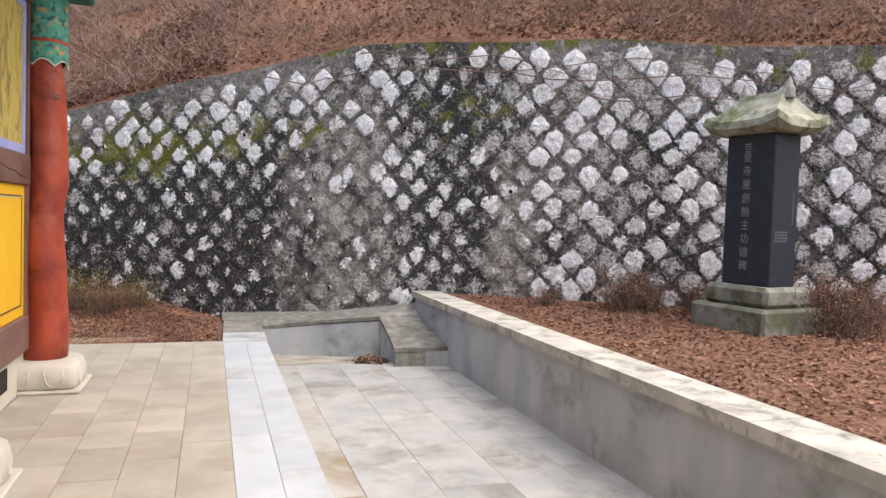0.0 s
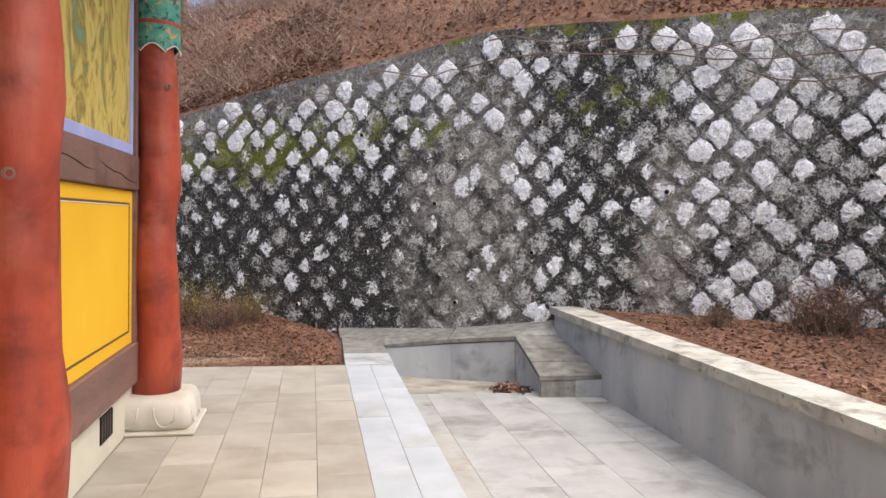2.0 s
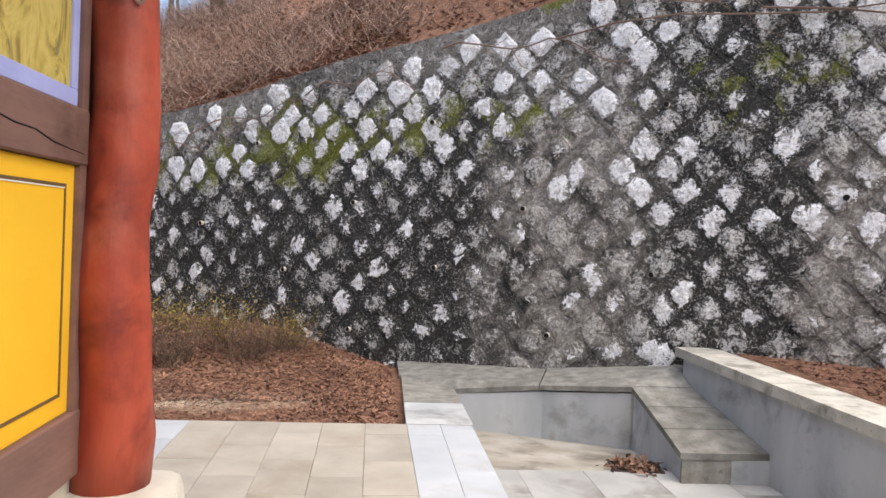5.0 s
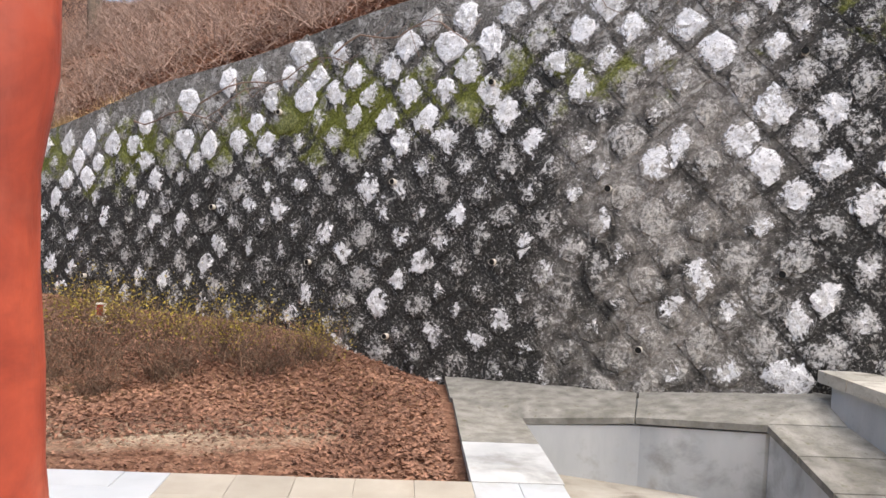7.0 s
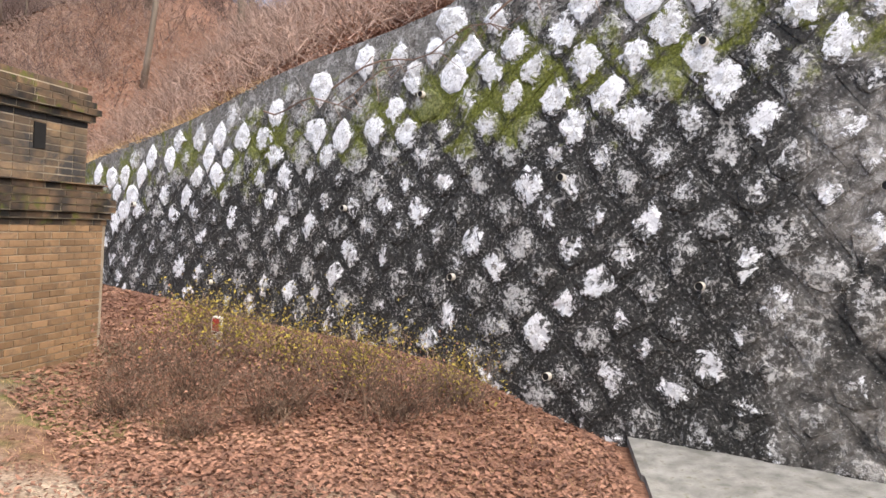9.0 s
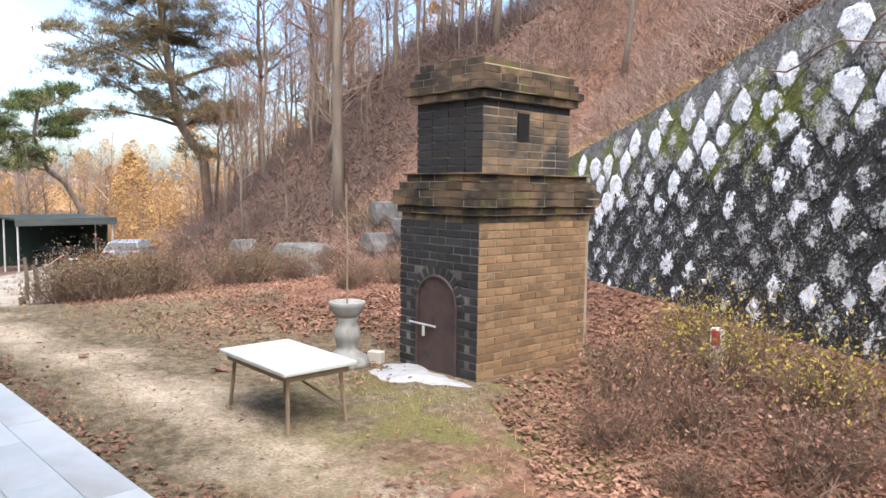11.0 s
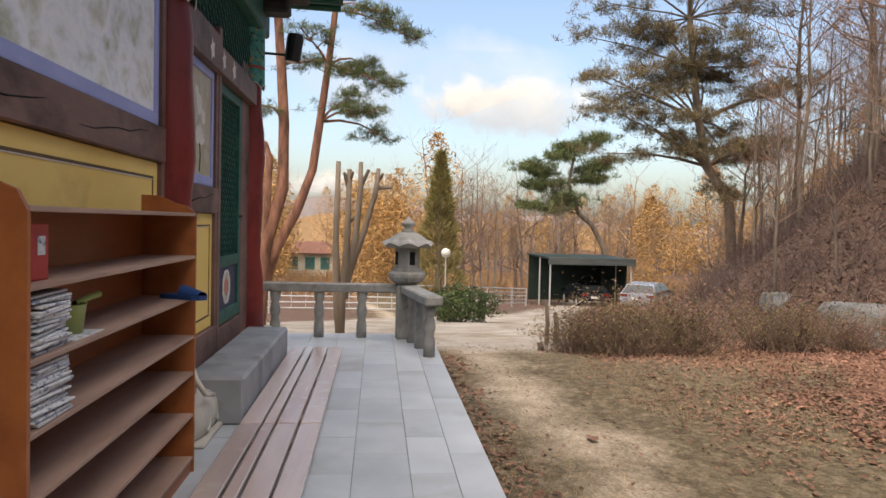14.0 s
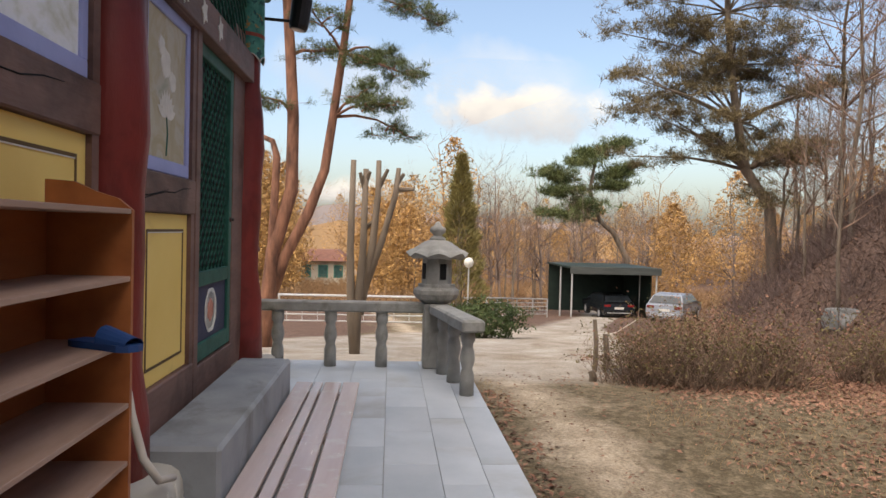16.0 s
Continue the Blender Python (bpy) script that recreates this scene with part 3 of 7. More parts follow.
        fs += [tuple(range(n))[::-1], tuple(range((len(prof) - 1) * n, len(prof) * n))]
        return self.add(vs, fs)

    def mesh(self, name, material, smooth=False):
        me = bpy.data.meshes.new(name)
        me.from_pydata(self.v, [], self.f)
        me.materials.append(material)
        if smooth:
            me.polygons.foreach_set("use_smooth", [True] * len(me.polygons))
        me.update()
        return me


def thing(name, x=0, y=0, z=0, rz=0, label="", category="", group="", kind=""):
    e = new(name)
    e.empty_display_size = 0.1
    e.matrix_basis = pose(x, y, z, 0, 0, rz)
    return tagged(e, label, category, group, kind)


def part(name, mb, material, parent, label="", smooth=False, kind=""):
    ob = new(name, mb.mesh(name, material, smooth))
    ob.parent = parent
    return tagged(ob, label, kind=kind)


def solo(name, mb, material, label="", category="", group="", kind="", smooth=False):
    return tagged(new(name, mb.mesh(name, material, smooth)), label, category, group, kind)


def big_mesh(name, v, f, material, smooth=False):
    """A mesh from arrays: v (n,3); f (m,3) or (m,4)."""
    me = bpy.data.meshes.new(name)
    me.from_pydata(v.tolist(), [], f.tolist())
    me.materials.append(material)
    if smooth:
        me.polygons.foreach_set("use_smooth", [True] * len(me.polygons))
    me.update()
    return me


rng = np.random.default_rng(7)

# ---------- ground and retaining wall: heights ----------


def wall_y(x):
    """Foot line of the retaining wall."""
    return 6.12 - 0.61 * x - 0.006 * np.maximum(0, x - 3.5) ** 2


WALL_END = -7.2


def wall_top(x):
    return np.interp(x, [-7.4, -6.6, -4.6, -2.7, -1.2, 0.7, 2.4, 3.4, 4.8, 7.0, 9.9, 16], [1.65, 1.95, 2.38, 2.9, 3.26, 3.68, 4.06, 4.24, 4.33, 4.24, 4.02, 3.6])


def lump(x, y, s, seed=0.0):
    return np.sin(x * s + 1.3 * seed) * np.cos(y * s * 1.17 + seed) + 0.5 * np.sin(x * s * 2.3 + y * s * 1.9 + seed * 2.1)


def base_z(x, y):
    """Open ground in front of the wall and the hill."""
    z = -0.12 - 0.095 * np.clip(-9.5 - x, 0, 36) - 0.06 * np.clip(-45.5 - x, 0, 60) + 0.02 * lump(x, y, 1.3)
    # yard rises to the wall foot, leaf mound at the bed
    v = y - wall_y(x)
    z = z + np.where((x > -8) & (x < 1.55), 0.3 * np.clip(1 + v / 2.2, 0, 1) * np.clip((1.5 - x) / 1.4, 0, 1), 0)
    # raised bed beside the court
    bed = np.clip((x - 4.6) / 0.25, 0, 1)
    z = np.where(x > 4.6, z * (1 - bed) + bed * (0.43 + 0.05 * np.clip(1 + v / 4, 0, 1)), z)
    court = (x > 1.78) & (x <= 4.65) & (v < 0.12)
    return np.where(court, -0.6, z)


def toe_y(x):
    return np.interp(x, [-80, -45, -35, -27, -20, -13, -10, -7.4], [36, 23, 17.0, 12.6, 9.6, 9.4, 10.1, 10.8])


def hill_z(x, y):
    """Ground behind the wall and on the wooded slope."""
    v = np.maximum(0, y - np.where(x > WALL_END, wall_y(x) + 0.3, toe_y(x)))
    s = np.where(x > -8, 0.62, np.interp(x, [-60, -44, -30, -12, -8], [0.08, 0.3, 0.85, 0.85, 0.66]))
    top = np.where(x > WALL_END, wall_top(x) - 0.06, base_z(x, y))
    h = s * v / (1 + np.maximum(0, v - 8) / 22)
    crest = np.interp(x, [-14, -9, -2, 4, 9], [40, 5.2, 5.0, 5.6, 9])
    h = h / (1 + (h / crest) ** 4) ** 0.25
    return top + h + 0.12 * np.clip(v, 0, 1) * lump(x, y, 0.9, 2) + 0.5 * np.clip(v / 10, 0, 1) * lump(x, y, 0.23, 5)


def ground_z(x, y):
    x, y = np.asarray(x, float), np.asarray(y, float)
    behind = np.where(x > WALL_END, y > wall_y(x) + 0.15, y > toe_y(x))
    # made-up rise out of view east and south, added to block low sun
    rise = 0.4 * np.clip(x - 13, 0, 40) + 0.3 * np.clip(-22 - y, 0, 30) * (x > -30)
    rise = np.minimum(rise, 7)
    return np.where(behind, np.maximum(hill_z(x, y), base_z(x, y)), base_z(x, y)) + rise


def build_ground():
    xs = np.concatenate([np.linspace(-2000, -140, 8), np.linspace(-120, -50, 15), np.linspace(-48, -14, 50), np.linspace(-13.4, 1.5, 80), [1.6, 1.75, 1.82, 2.2, 3.0, 4.0, 4.6, 4.66, 4.85],
                         np.linspace(5.1, 13, 30), np.linspace(14, 60, 24), np.linspace(80, 2000, 8)])
    vs = np.concatenate([np.linspace(-2000, -60, 8), np.linspace(-50, -12, 16), np.linspace(-11.5, -0.9, 60), [-0.78, -0.7, -0.4, -0.1, 0.1], np.linspace(0.35, 10, 50), np.linspace(11, 60, 36), np.linspace(75, 2000, 8)])
    X, V = np.meshgrid(xs, vs, indexing="ij")
    front = np.where(X > WALL_END, wall_y(np.clip(X, -7.2, 13)), toe_y(np.clip(X, -80, -7.4)))
    blend = np.clip((X + 9.5) / 2.3, 0, 1)
    front = np.where((X < WALL_END) & (X > -9.5), (1 - blend) * toe_y(X) + blend * wall_y(X), front)
    Y = V + front
    Z = ground_z(X, Y)
    nx, ny = X.shape
    idx = np.arange(nx * ny).reshape(nx, ny)
    f = np.stack([idx[:-1, :-1], idx[1:, :-1], idx[1:, 1:], idx[:-1, 1:]], -1).reshape(-1, 4)
    v = np.stack([X, Y, Z], -1).reshape(-1, 3)
    tagged(new("ground", big_mesh("ground", v, f, EARTH, True)), "brown earth with leaf litter, sandy track and wooded slope", "ground", kind="structure")


build_ground()

# ---------- retaining wall ----------
BATTER = 0.06


def wall_point(x, z, out=0.0):
    """A point of the wall's face above x, out metres proud of it."""
    d = np.array([1.0, -0.61])
    nrm = np.array([-0.61, -1.0]) / math.hypot(1, 0.61)
    return (x + nrm[0] * out, float(wall_y(x)) + BATTER * z + nrm[1] * out, z)


def build_wall():
    w = tagged(new("wall_retaining"), "curving retaining wall of pale stones set in dark mortar", "retaining wall", kind="structure")
    body = Mb()
    xs = np.linspace(WALL_END, 14, 70)
    prev = None
    for x in xs:
        t = float(wall_top(x)) + 0.03 * math.sin(x * 2.1)
        a, b = wall_point(x, -0.6), wall_point(x, t)
        sec = [a, b, (b[0] + 0.25, b[1] + 0.42, t), (a[0] + 0.25, a[1] + 0.5, -0.6)]
        n = len(body.v)
        body.v += sec
        if prev is not None:
            body.f += [(prev + k, n + k, n + (k + 1) % 4, prev + (k + 1) % 4) for k in range(4)]
        else:
            body.f.append((n, n + 1, n + 2, n + 3))
        prev = n
    body.f.append((prev + 3, prev + 2, prev + 1, prev))
    part("wall_body", body, WALLBASE, w)
    return w


retaining_wall = build_wall()

# ---------- terrace, court, low walls ----------


def build_terrace():
    t = tagged(new("terrace"), "granite paved terrace round the hall", "terrace", kind="structure")
    base = Mb().box(-10.75, 2.08, -0.2, 2.13, -0.9, -0.012).box(-0.2, 2.08, -24, -0.2, -0.9, -0.012).box(-10.75, -9.6, -12, -0.2, -0.9, -0.012)
    part("terrace_bed", base, GROUT, t)
    return t


terrace = build_terrace()


def build_court():
    c = tagged(new("court_floor"), "sunken court paved with pale slabs", "paved court", kind="structure")
    part("channel_floor", Mb().prism([(2.05, 1.932), (3.7, 1.932), (3.76, 3.0), (3.0, 3.55), (2.05, 3.9)], -0.75, 0, [-0.294, -0.294, -0.44, -0.5, -0.5]), DIRTYCOURT, c, "muddy channel floor sloping down to the wall")
    part("court_bed", Mb().prism([(2.0, -24), (4.6, -24), (4.6, 1.93), (2.0, 1.93)], -0.8, -0.302), GROUT, c)
    return c


court = build_court()


def build_low_walls():
    k = thing("low_wall", label="low concrete wall with a mossy coping beside the court", category="low wall", kind="structure")
    part("wall_face", Mb().prism([(4.5, -24), (4.85, -24), (4.72, 3.3), (4.32, 3.2)], -0.5, 0.41), CONCRETE, k)
    y = -24.0
    while y < 3.3:
        y1 = min(y + 1.35, 3.35)
        a, b = 4.47 - 0.0065 * (y + 24), 4.47 - 0.0065 * (y1 + 24)
        part("coping", Mb().prism([(a, y + 0.006), (a + 0.42, y + 0.006), (b + 0.42, y1 - 0.006), (b, y1 - 0.006)], 0.41, 0.5), COPING, k)
        y = y1
    c = thing("channel_kerb", label="grimy concrete kerb round a sunken drain channel", category="kerb", kind="structure")
    # left arm, back arm along the big wall, sloping arm down to the court
    part("arm_wall", Mb().prism([(1.58, 2.13), (2.06, 2.13), (2.09, 3.8), (1.64, 4.3)], -0.7, -0.06, [-0.052, -0.052, -0.13, -0.115]), CONCRETE, c)
    part("coping_slab", Mb().prism([(1.55, 2.14), (2.09, 2.14), (2.11, 3.0), (1.57, 3.0)], -0.05, 0, [0.0, 0.0, -0.035, -0.035], 0.05), CONCRETE, c)
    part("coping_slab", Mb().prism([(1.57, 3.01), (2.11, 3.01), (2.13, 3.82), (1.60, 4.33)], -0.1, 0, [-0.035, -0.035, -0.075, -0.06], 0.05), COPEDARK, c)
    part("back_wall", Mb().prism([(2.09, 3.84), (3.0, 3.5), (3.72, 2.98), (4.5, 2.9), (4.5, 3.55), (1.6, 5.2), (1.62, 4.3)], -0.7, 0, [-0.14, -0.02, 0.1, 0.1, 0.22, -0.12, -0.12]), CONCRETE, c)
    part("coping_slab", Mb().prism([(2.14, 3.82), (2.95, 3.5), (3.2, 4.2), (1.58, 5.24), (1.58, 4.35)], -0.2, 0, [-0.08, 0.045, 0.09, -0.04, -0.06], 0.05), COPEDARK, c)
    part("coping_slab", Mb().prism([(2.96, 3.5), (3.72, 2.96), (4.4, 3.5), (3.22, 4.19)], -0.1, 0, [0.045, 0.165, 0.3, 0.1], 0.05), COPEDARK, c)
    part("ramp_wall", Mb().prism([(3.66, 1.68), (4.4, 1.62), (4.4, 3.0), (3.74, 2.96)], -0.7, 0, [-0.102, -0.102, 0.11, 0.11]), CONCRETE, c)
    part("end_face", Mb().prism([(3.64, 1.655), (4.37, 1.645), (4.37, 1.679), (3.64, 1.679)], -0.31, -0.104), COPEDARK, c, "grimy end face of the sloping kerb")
    ys = [1.62, 2.05, 2.5, 2.98]
    for i in range(3):
        za, zb = -0.05 + 0.072 * i, -0.05 + 0.072 * (i + 1)
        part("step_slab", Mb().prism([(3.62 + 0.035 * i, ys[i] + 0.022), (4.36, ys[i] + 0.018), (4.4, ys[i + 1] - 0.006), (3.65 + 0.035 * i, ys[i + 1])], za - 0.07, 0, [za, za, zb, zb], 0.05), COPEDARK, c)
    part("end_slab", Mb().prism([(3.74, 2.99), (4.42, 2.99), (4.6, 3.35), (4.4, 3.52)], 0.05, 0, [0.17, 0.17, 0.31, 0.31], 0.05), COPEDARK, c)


build_low_walls()

# ---------- hall ----------


def column(x, y, z0, z1, ob_parent=None):
    c = thing("hall_column", x, y, 0, label="worn red painted log column on a carved stone base", category="column", group="hall columns")
    pts, rad = [], []
    for i in range(15):
        z = z0 + (z1 - z0) * i / 14
        pts.append((0.018 * math.sin(i * 1.1 + x), 0.018 * math.cos(i * 0.9 + y), z))
        rad.append(0.184 - 0.05 * i / 14 + 0.01 * math.sin(i * 2.3 + x * 3 + y))
    part("shaft", Mb().tube(pts, rad, 20), SHADEDRED if x < -1 else REDPAINT, c, smooth=True)
    part("plinth", Mb().box(-0.34, 0.34, -0.34, 0.34, 0.0, 0.03, 0.01), PALESTONE, c)
    lotus = part("lotus_base", Mb().lathe([(0.285, 0.03), (0.3, 0.05), (0.306, 0.12), (0.3, 0.18), (0.285, 0.225), (0.25, 0.252), (0.2, 0.262), (0.18, 0.264)], n=64, square=0.78, lobes=8, depth=0.05), PALESTONE, c, "pale stone carved with lotus petals", True)
    for k in range(8):
        # raised rim of each petal, following the bulge of the stone
        rim = []
        for i in range(9):
            u = -1 + i / 4
            a = 2 * math.pi * (k + 0.5) / 8 + 0.31 * u * (1 - 0.3 * abs(u) ** 3)
            zz = 0.06 + 0.145 * abs(u) ** 2.2
            cc, ss = abs(math.cos(a)), abs(math.sin(a))
            rr = (0.303 - 0.6 * max(0, zz - 0.15) ** 1.4) * (1 + 0.78 * (1 / max(cc, ss) - 1)) * (1 + 0.05 * abs(math.sin(4 * a)))
            rim.append((rr * math.cos(a), rr * math.sin(a), zz))
        part("petal_rim", Mb().tube(rim, [0.008] * 9, 6), PALESTONE, lotus, smooth=True)
    for k, (az, kz) in enumerate(((-50, 2.55), (-95, 1.2), (-20, 1.75))):
        a = radians(az + 23 * k + 40 * y + 17 * x)
        o = part("knot", Mb().lathe([(0.02, -0.01), (0.026, 0.004), (0.014, 0.006), (0.008, 0.0)], n=10), BROWNPAINT, c, "dark knot in the timber")
        o.matrix_basis = Matrix.Translation((0.166 * math.cos(a), 0.166 * math.sin(a), kz)) @ Matrix.Rotation(a, 4, "Z") @ Matrix.Rotation(math.pi / 2, 4, "Y")
    # painted collar at the head
    n = 48
    low = [2.8 + 0.055 * abs(math.sin(3 * 2 * math.pi * k / n)) for k in range(n)]
    ring = lambda rad, zs: [(rad * math.cos(2 * math.pi * k / n), rad * math.sin(2 * math.pi * k / n), zs[k]) for k in range(n)]
    col = Mb()
    col.v = ring(0.166, low) + ring(0.168, [z + 0.02 for z in low]) + ring(0.166, [3.1] * n) + ring(0.162, [3.44] * n)
    col.f = [(i * n + k, i * n + (k + 1) % n, (i + 1) * n + (k + 1) % n, (i + 1) * n + k) for i in range(3) for k in range(n)]
    part("painted_collar", col, TEALPAINT, c, "teal and orange painted collar with a scalloped edge")
    edge = Mb().tube(ring(0.169, low) + ring(0.169, low)[:1], [0.005] * (n + 1), 5)
    part("collar_edge", edge, WHITEPAINT, c, "white painted edge")
    part("collar_band", Mb().lathe([(0.17, 3.0), (0.17, 3.03)], n=24), REDPAINT, c, "red painted band")
    return c


COLS_A = [(0, 0), (0, -2.6), (0, -5.2), (0, -7.8), (0, -10.4)]
COLS_B = [(-3.25, 0.05), (-6.42, 0.05), (-9.4, 0.03)]
for cx, cy in COLS_A + COLS_B:
    column(cx, cy, 0.24, 3.9)


def panel_bay(w, axis, a, b, face, zs, mural, mural_label):
    """One bay of the hall's side: sill, yellow panel, rail, mural. axis 'y': the wall runs along y."""
    def bx(u0, u1, d0, d1, z0, z1, c=0.0):
        return Mb().box(d0, d1, u0, u1, z0, z1, c) if axis == "y" else Mb().box(u0, u1, d0, d1, z0, z1, c)

    z_sill, z_y0, z_y1, z_m0, z_m1 = zs
    part("sill_beam", bx(a, b, face - 0.14, face + 0.02, z_sill, z_y0 - 0.005, 0.008), BROWNPAINT, w)
    part("rail_beam", bx(a, b, face - 0.14, face + 0.02, z_y1 + 0.005, z_m0 - 0.005, 0.008), BROWNPAINT, w)
    part("top_beam", bx(a, b, face - 0.14, face + 0.03, z_m1 + 0.005, z_m1 + 0.32, 0.008), BROWNPAINT, w)
    for u in (a, b - 0.07):
        part("stud", bx(u, u + 0.07, face - 0.12, face + 0.012, z_y0 - 0.01, z_m1 + 0.01), BROWNPAINT, w)
    a1, b1 = a + 0.075, b - 0.075
    p = part("yellow_panel", bx(a1, b1, face - 0.1, face - 0.012, z_y0, z_y1), YELLOWPAINT if axis == "y" else YELLOWLIGHTENED, w, "yellow painted panel")
    g, t = 0.085, 0.014
    for u0, u1, v0, v1 in ((a1 + g, b1 - g, z_y1 - g - t, z_y1 - g), (a1 + g, b1 - g, z_y0 + g, z_y0 + g + t), (a1 + g, a1 + g + t, z_y0 + g + t, z_y1 - g - t), (b1 - g - t, b1 - g, z_y0 + g + t, z_y1 - g - t)):
        part("stripe", bx(u0, u1, face - 0.012, face - 0.008, v0, v1), STRIPE, w)
    part("white_line", bx(a1 + g + t, b1 - g - t, face - 0.012, face - 0.008, z_y1 - g - t - 0.006, z_y1 - g - t - 0.001), WHITEPAINT, w)
    zc = (z_y1 + z_m0) / 2
    for k in range(2):
        u = a + (b - a) * (0.12 + 0.45 * k)
        crack = [(u + 0.16 * i, zc + 0.05 - 0.035 * k - 0.016 * i + 0.008 * math.sin(2.3 * i + k)) for i in range(7)]
        pts = [(face + 0.021, q, z) if axis == "y" else (q, face + 0.021, z) for q, z in crack]
        part("crack", Mb().tube(pts, [0.001, 0.003, 0.0035, 0.003, 0.004, 0.0025, 0.001], 4), BLACKHOLE, w)
    part("mural", bx(a1 + 0.06, b1 - 0.06, face - 0.1, face - 0.02, z_m0 + 0.07, z_m1 - 0.06), mural, w, mural_label)
    fr = Mb()
    for u0, u1, v0, v1 in ((a1, b1, z_m0, z_m0 + 0.075), (a1, b1, z_m1 - 0.065, z_m1), (a1, a1 + 0.06, z_m0 + 0.075, z_m1 - 0.065), (b1 - 0.06, b1, z_m0 + 0.075, z_m1 - 0.065)):
        m = bx(u0, u1, face - 0.1, face - 0.006, v0, v1, 0.004)
        fr.add(m.v, m.f)
    part("mural_frame", fr, BLUEPAINT, w, "pale blue painted frame")


def build_hall():
    wa = tagged(new("wall_east"), "hall side with yellow panels and framed murals", "temple wall", kind="structure")
    FA, FB, FD = -0.11, 0.09, 0.055
    part("skirt", Mb().box(-0.5, FA - 0.03, -12, 0.0, 0.0, 0.36), PLINTHSKIRT, wa, "pale cement skirt")
    for i in range(4):
        y1, y0 = -2.6 * i - 0.13, -2.6 * (i + 1) + 0.13
        panel_bay(wa, "y", y0, y1, FA, (0.36, 0.67, 1.77, 2.03, 3.3), MURAL_A, "ochre and green landscape mural")
    part("wall_core", Mb().box(-0.5, FA - 0.1, -12, -0.1, 0.36, 4.0), BROWNPAINT, wa)
    v = thing("vent_grille", label="small dark vent grille in the cement skirt", category="vent")
    part("vent_frame", Mb().box(FA - 0.05, FA - 0.022, -0.93, -0.66, 0.13, 0.31), BLACKHOLE, v)
    for k in range(5):
        part("vent_bar", Mb().box(FA - 0.024, FA - 0.016, -0.92 + 0.058 * k, -0.905 + 0.058 * k, 0.135, 0.305), IRON, v)
    wb = tagged(new("wall_north"), "hall front with yellow panels, murals and a lattice door", "temple wall", kind="structure")
    part("skirt", Mb().box(-9.6, -0.5, -0.4, FB - 0.03, 0.0, 0.36), PLINTHSKIRT, wb)
    part("wall_core", Mb().box(-9.4, -0.5, -0.5, FD - 0.1, 0.36, 4.0), BROWNPAINT, wb)
    zs = (0.3, 0.6, 1.755, 1.98, 3.1)
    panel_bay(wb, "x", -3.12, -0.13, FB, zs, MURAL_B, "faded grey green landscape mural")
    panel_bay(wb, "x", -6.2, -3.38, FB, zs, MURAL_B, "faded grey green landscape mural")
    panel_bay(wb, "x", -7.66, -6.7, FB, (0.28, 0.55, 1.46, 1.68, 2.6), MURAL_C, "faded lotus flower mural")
    lot = Mb()
    for k in range(9):
        a = radians(-70 + 140 * k / 8)
        m = Matrix.Translation((-7.18, FB - 0.017, 1.98)) @ Matrix.Rotation(a, 4, "Y") @ Matrix.Translation((0, -0.0006 * (k % 2), 0.09))
        lot.add([m @ Vector(p) for p in ((0, 0, -0.075), (0.024, 0, -0.02), (0.02, 0, 0.035), (0, 0, 0.075), (-0.02, 0, 0.035), (-0.024, 0, -0.02), (0, -0.003, 0))], [(0, 1, 6), (1, 2, 6), (2, 3, 6), (3, 4, 6), (4, 5, 6), (5, 0, 6)])
    part("painted_lotus", lot, WHITEPAINT, wb, "white painted lotus petals")
    part("painted_stem", Mb().tube([(-7.18, FB - 0.02, 1.78), (-7.2, FB - 0.02, 1.9), (-7.18, FB - 0.02, 1.99)], [0.007, 0.007, 0.006], 6), GREENPAINT, wb)
    for dx, dz, q in ((0.02, 2.28, 0.07), (-0.1, 2.2, 0.05), (0.1, 2.36, 0.045)):
        o = part("painted_bud", Mb().lathe([(q, 0), (q * 0.9, 0.004), (0.005, 0.006)], n=14, lobes=5, depth=0.3), WHITEPAINT, wb)
        o.matrix_basis = pose(-7.18 + dx, FB - 0.0195, dz, 90, 0, 180)
    part("post", Mb().box(-7.76, -7.66, FB - 0.2, FB + 0.02, 0.28, 3.0, 0.006), BROWNPAINT, wb)
    part("post", Mb().box(-9.3, -8.86, FD - 0.1, FD + 0.015, 0.28, 3.0, 0.006), BROWNPAINT, wb)
    part("sill_beam", Mb().box(-8.86, -7.76, FD - 0.1, FD + 0.03, 0.28, 0.48, 0.006), BROWNPAINT, wb)
    lint = part("lintel", Mb().box(-9.28, -6.62, FB - 0.1, FB + 0.05, 2.61, 2.83, 0.006), BROWNPAINT, wb)
    for k, x in enumerate((-7.25, -7.66, -8.07)):
        q = Mb()
        n = 10
        q.prism([(0.075 * math.cos(2 * math.pi * i / n) * (1 if i % 2 else 0.55), 0.09 * math.sin(2 * math.pi * i / n) * (1 if i % 2 else 0.55)) for i in range(n)], 0, 0.006)
        o = part("painted_motif", q, WHITEPAINT, lint, "white painted flower motif")
        o.matrix_basis = pose(x, FB + 0.051, 2.72, 90, 0, 180)
    # transom lattice above the lintel, a black sheet painted for the dark behind it
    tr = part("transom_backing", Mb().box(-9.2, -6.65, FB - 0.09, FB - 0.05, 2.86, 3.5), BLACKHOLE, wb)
    lat = Mb()
    for k in range(26):
        x = -9.3 + 0.13 * k
        for s in (-1, 1):
            m = Matrix.Translation((x, FB - 0.03 + 0.008 * s, 3.18)) @ Matrix.Rotation(radians(45 * s), 4, "Y")
            lat.box(-0.008, 0.008, -0.006, 0.006, -0.44, 0.44, 0, m)
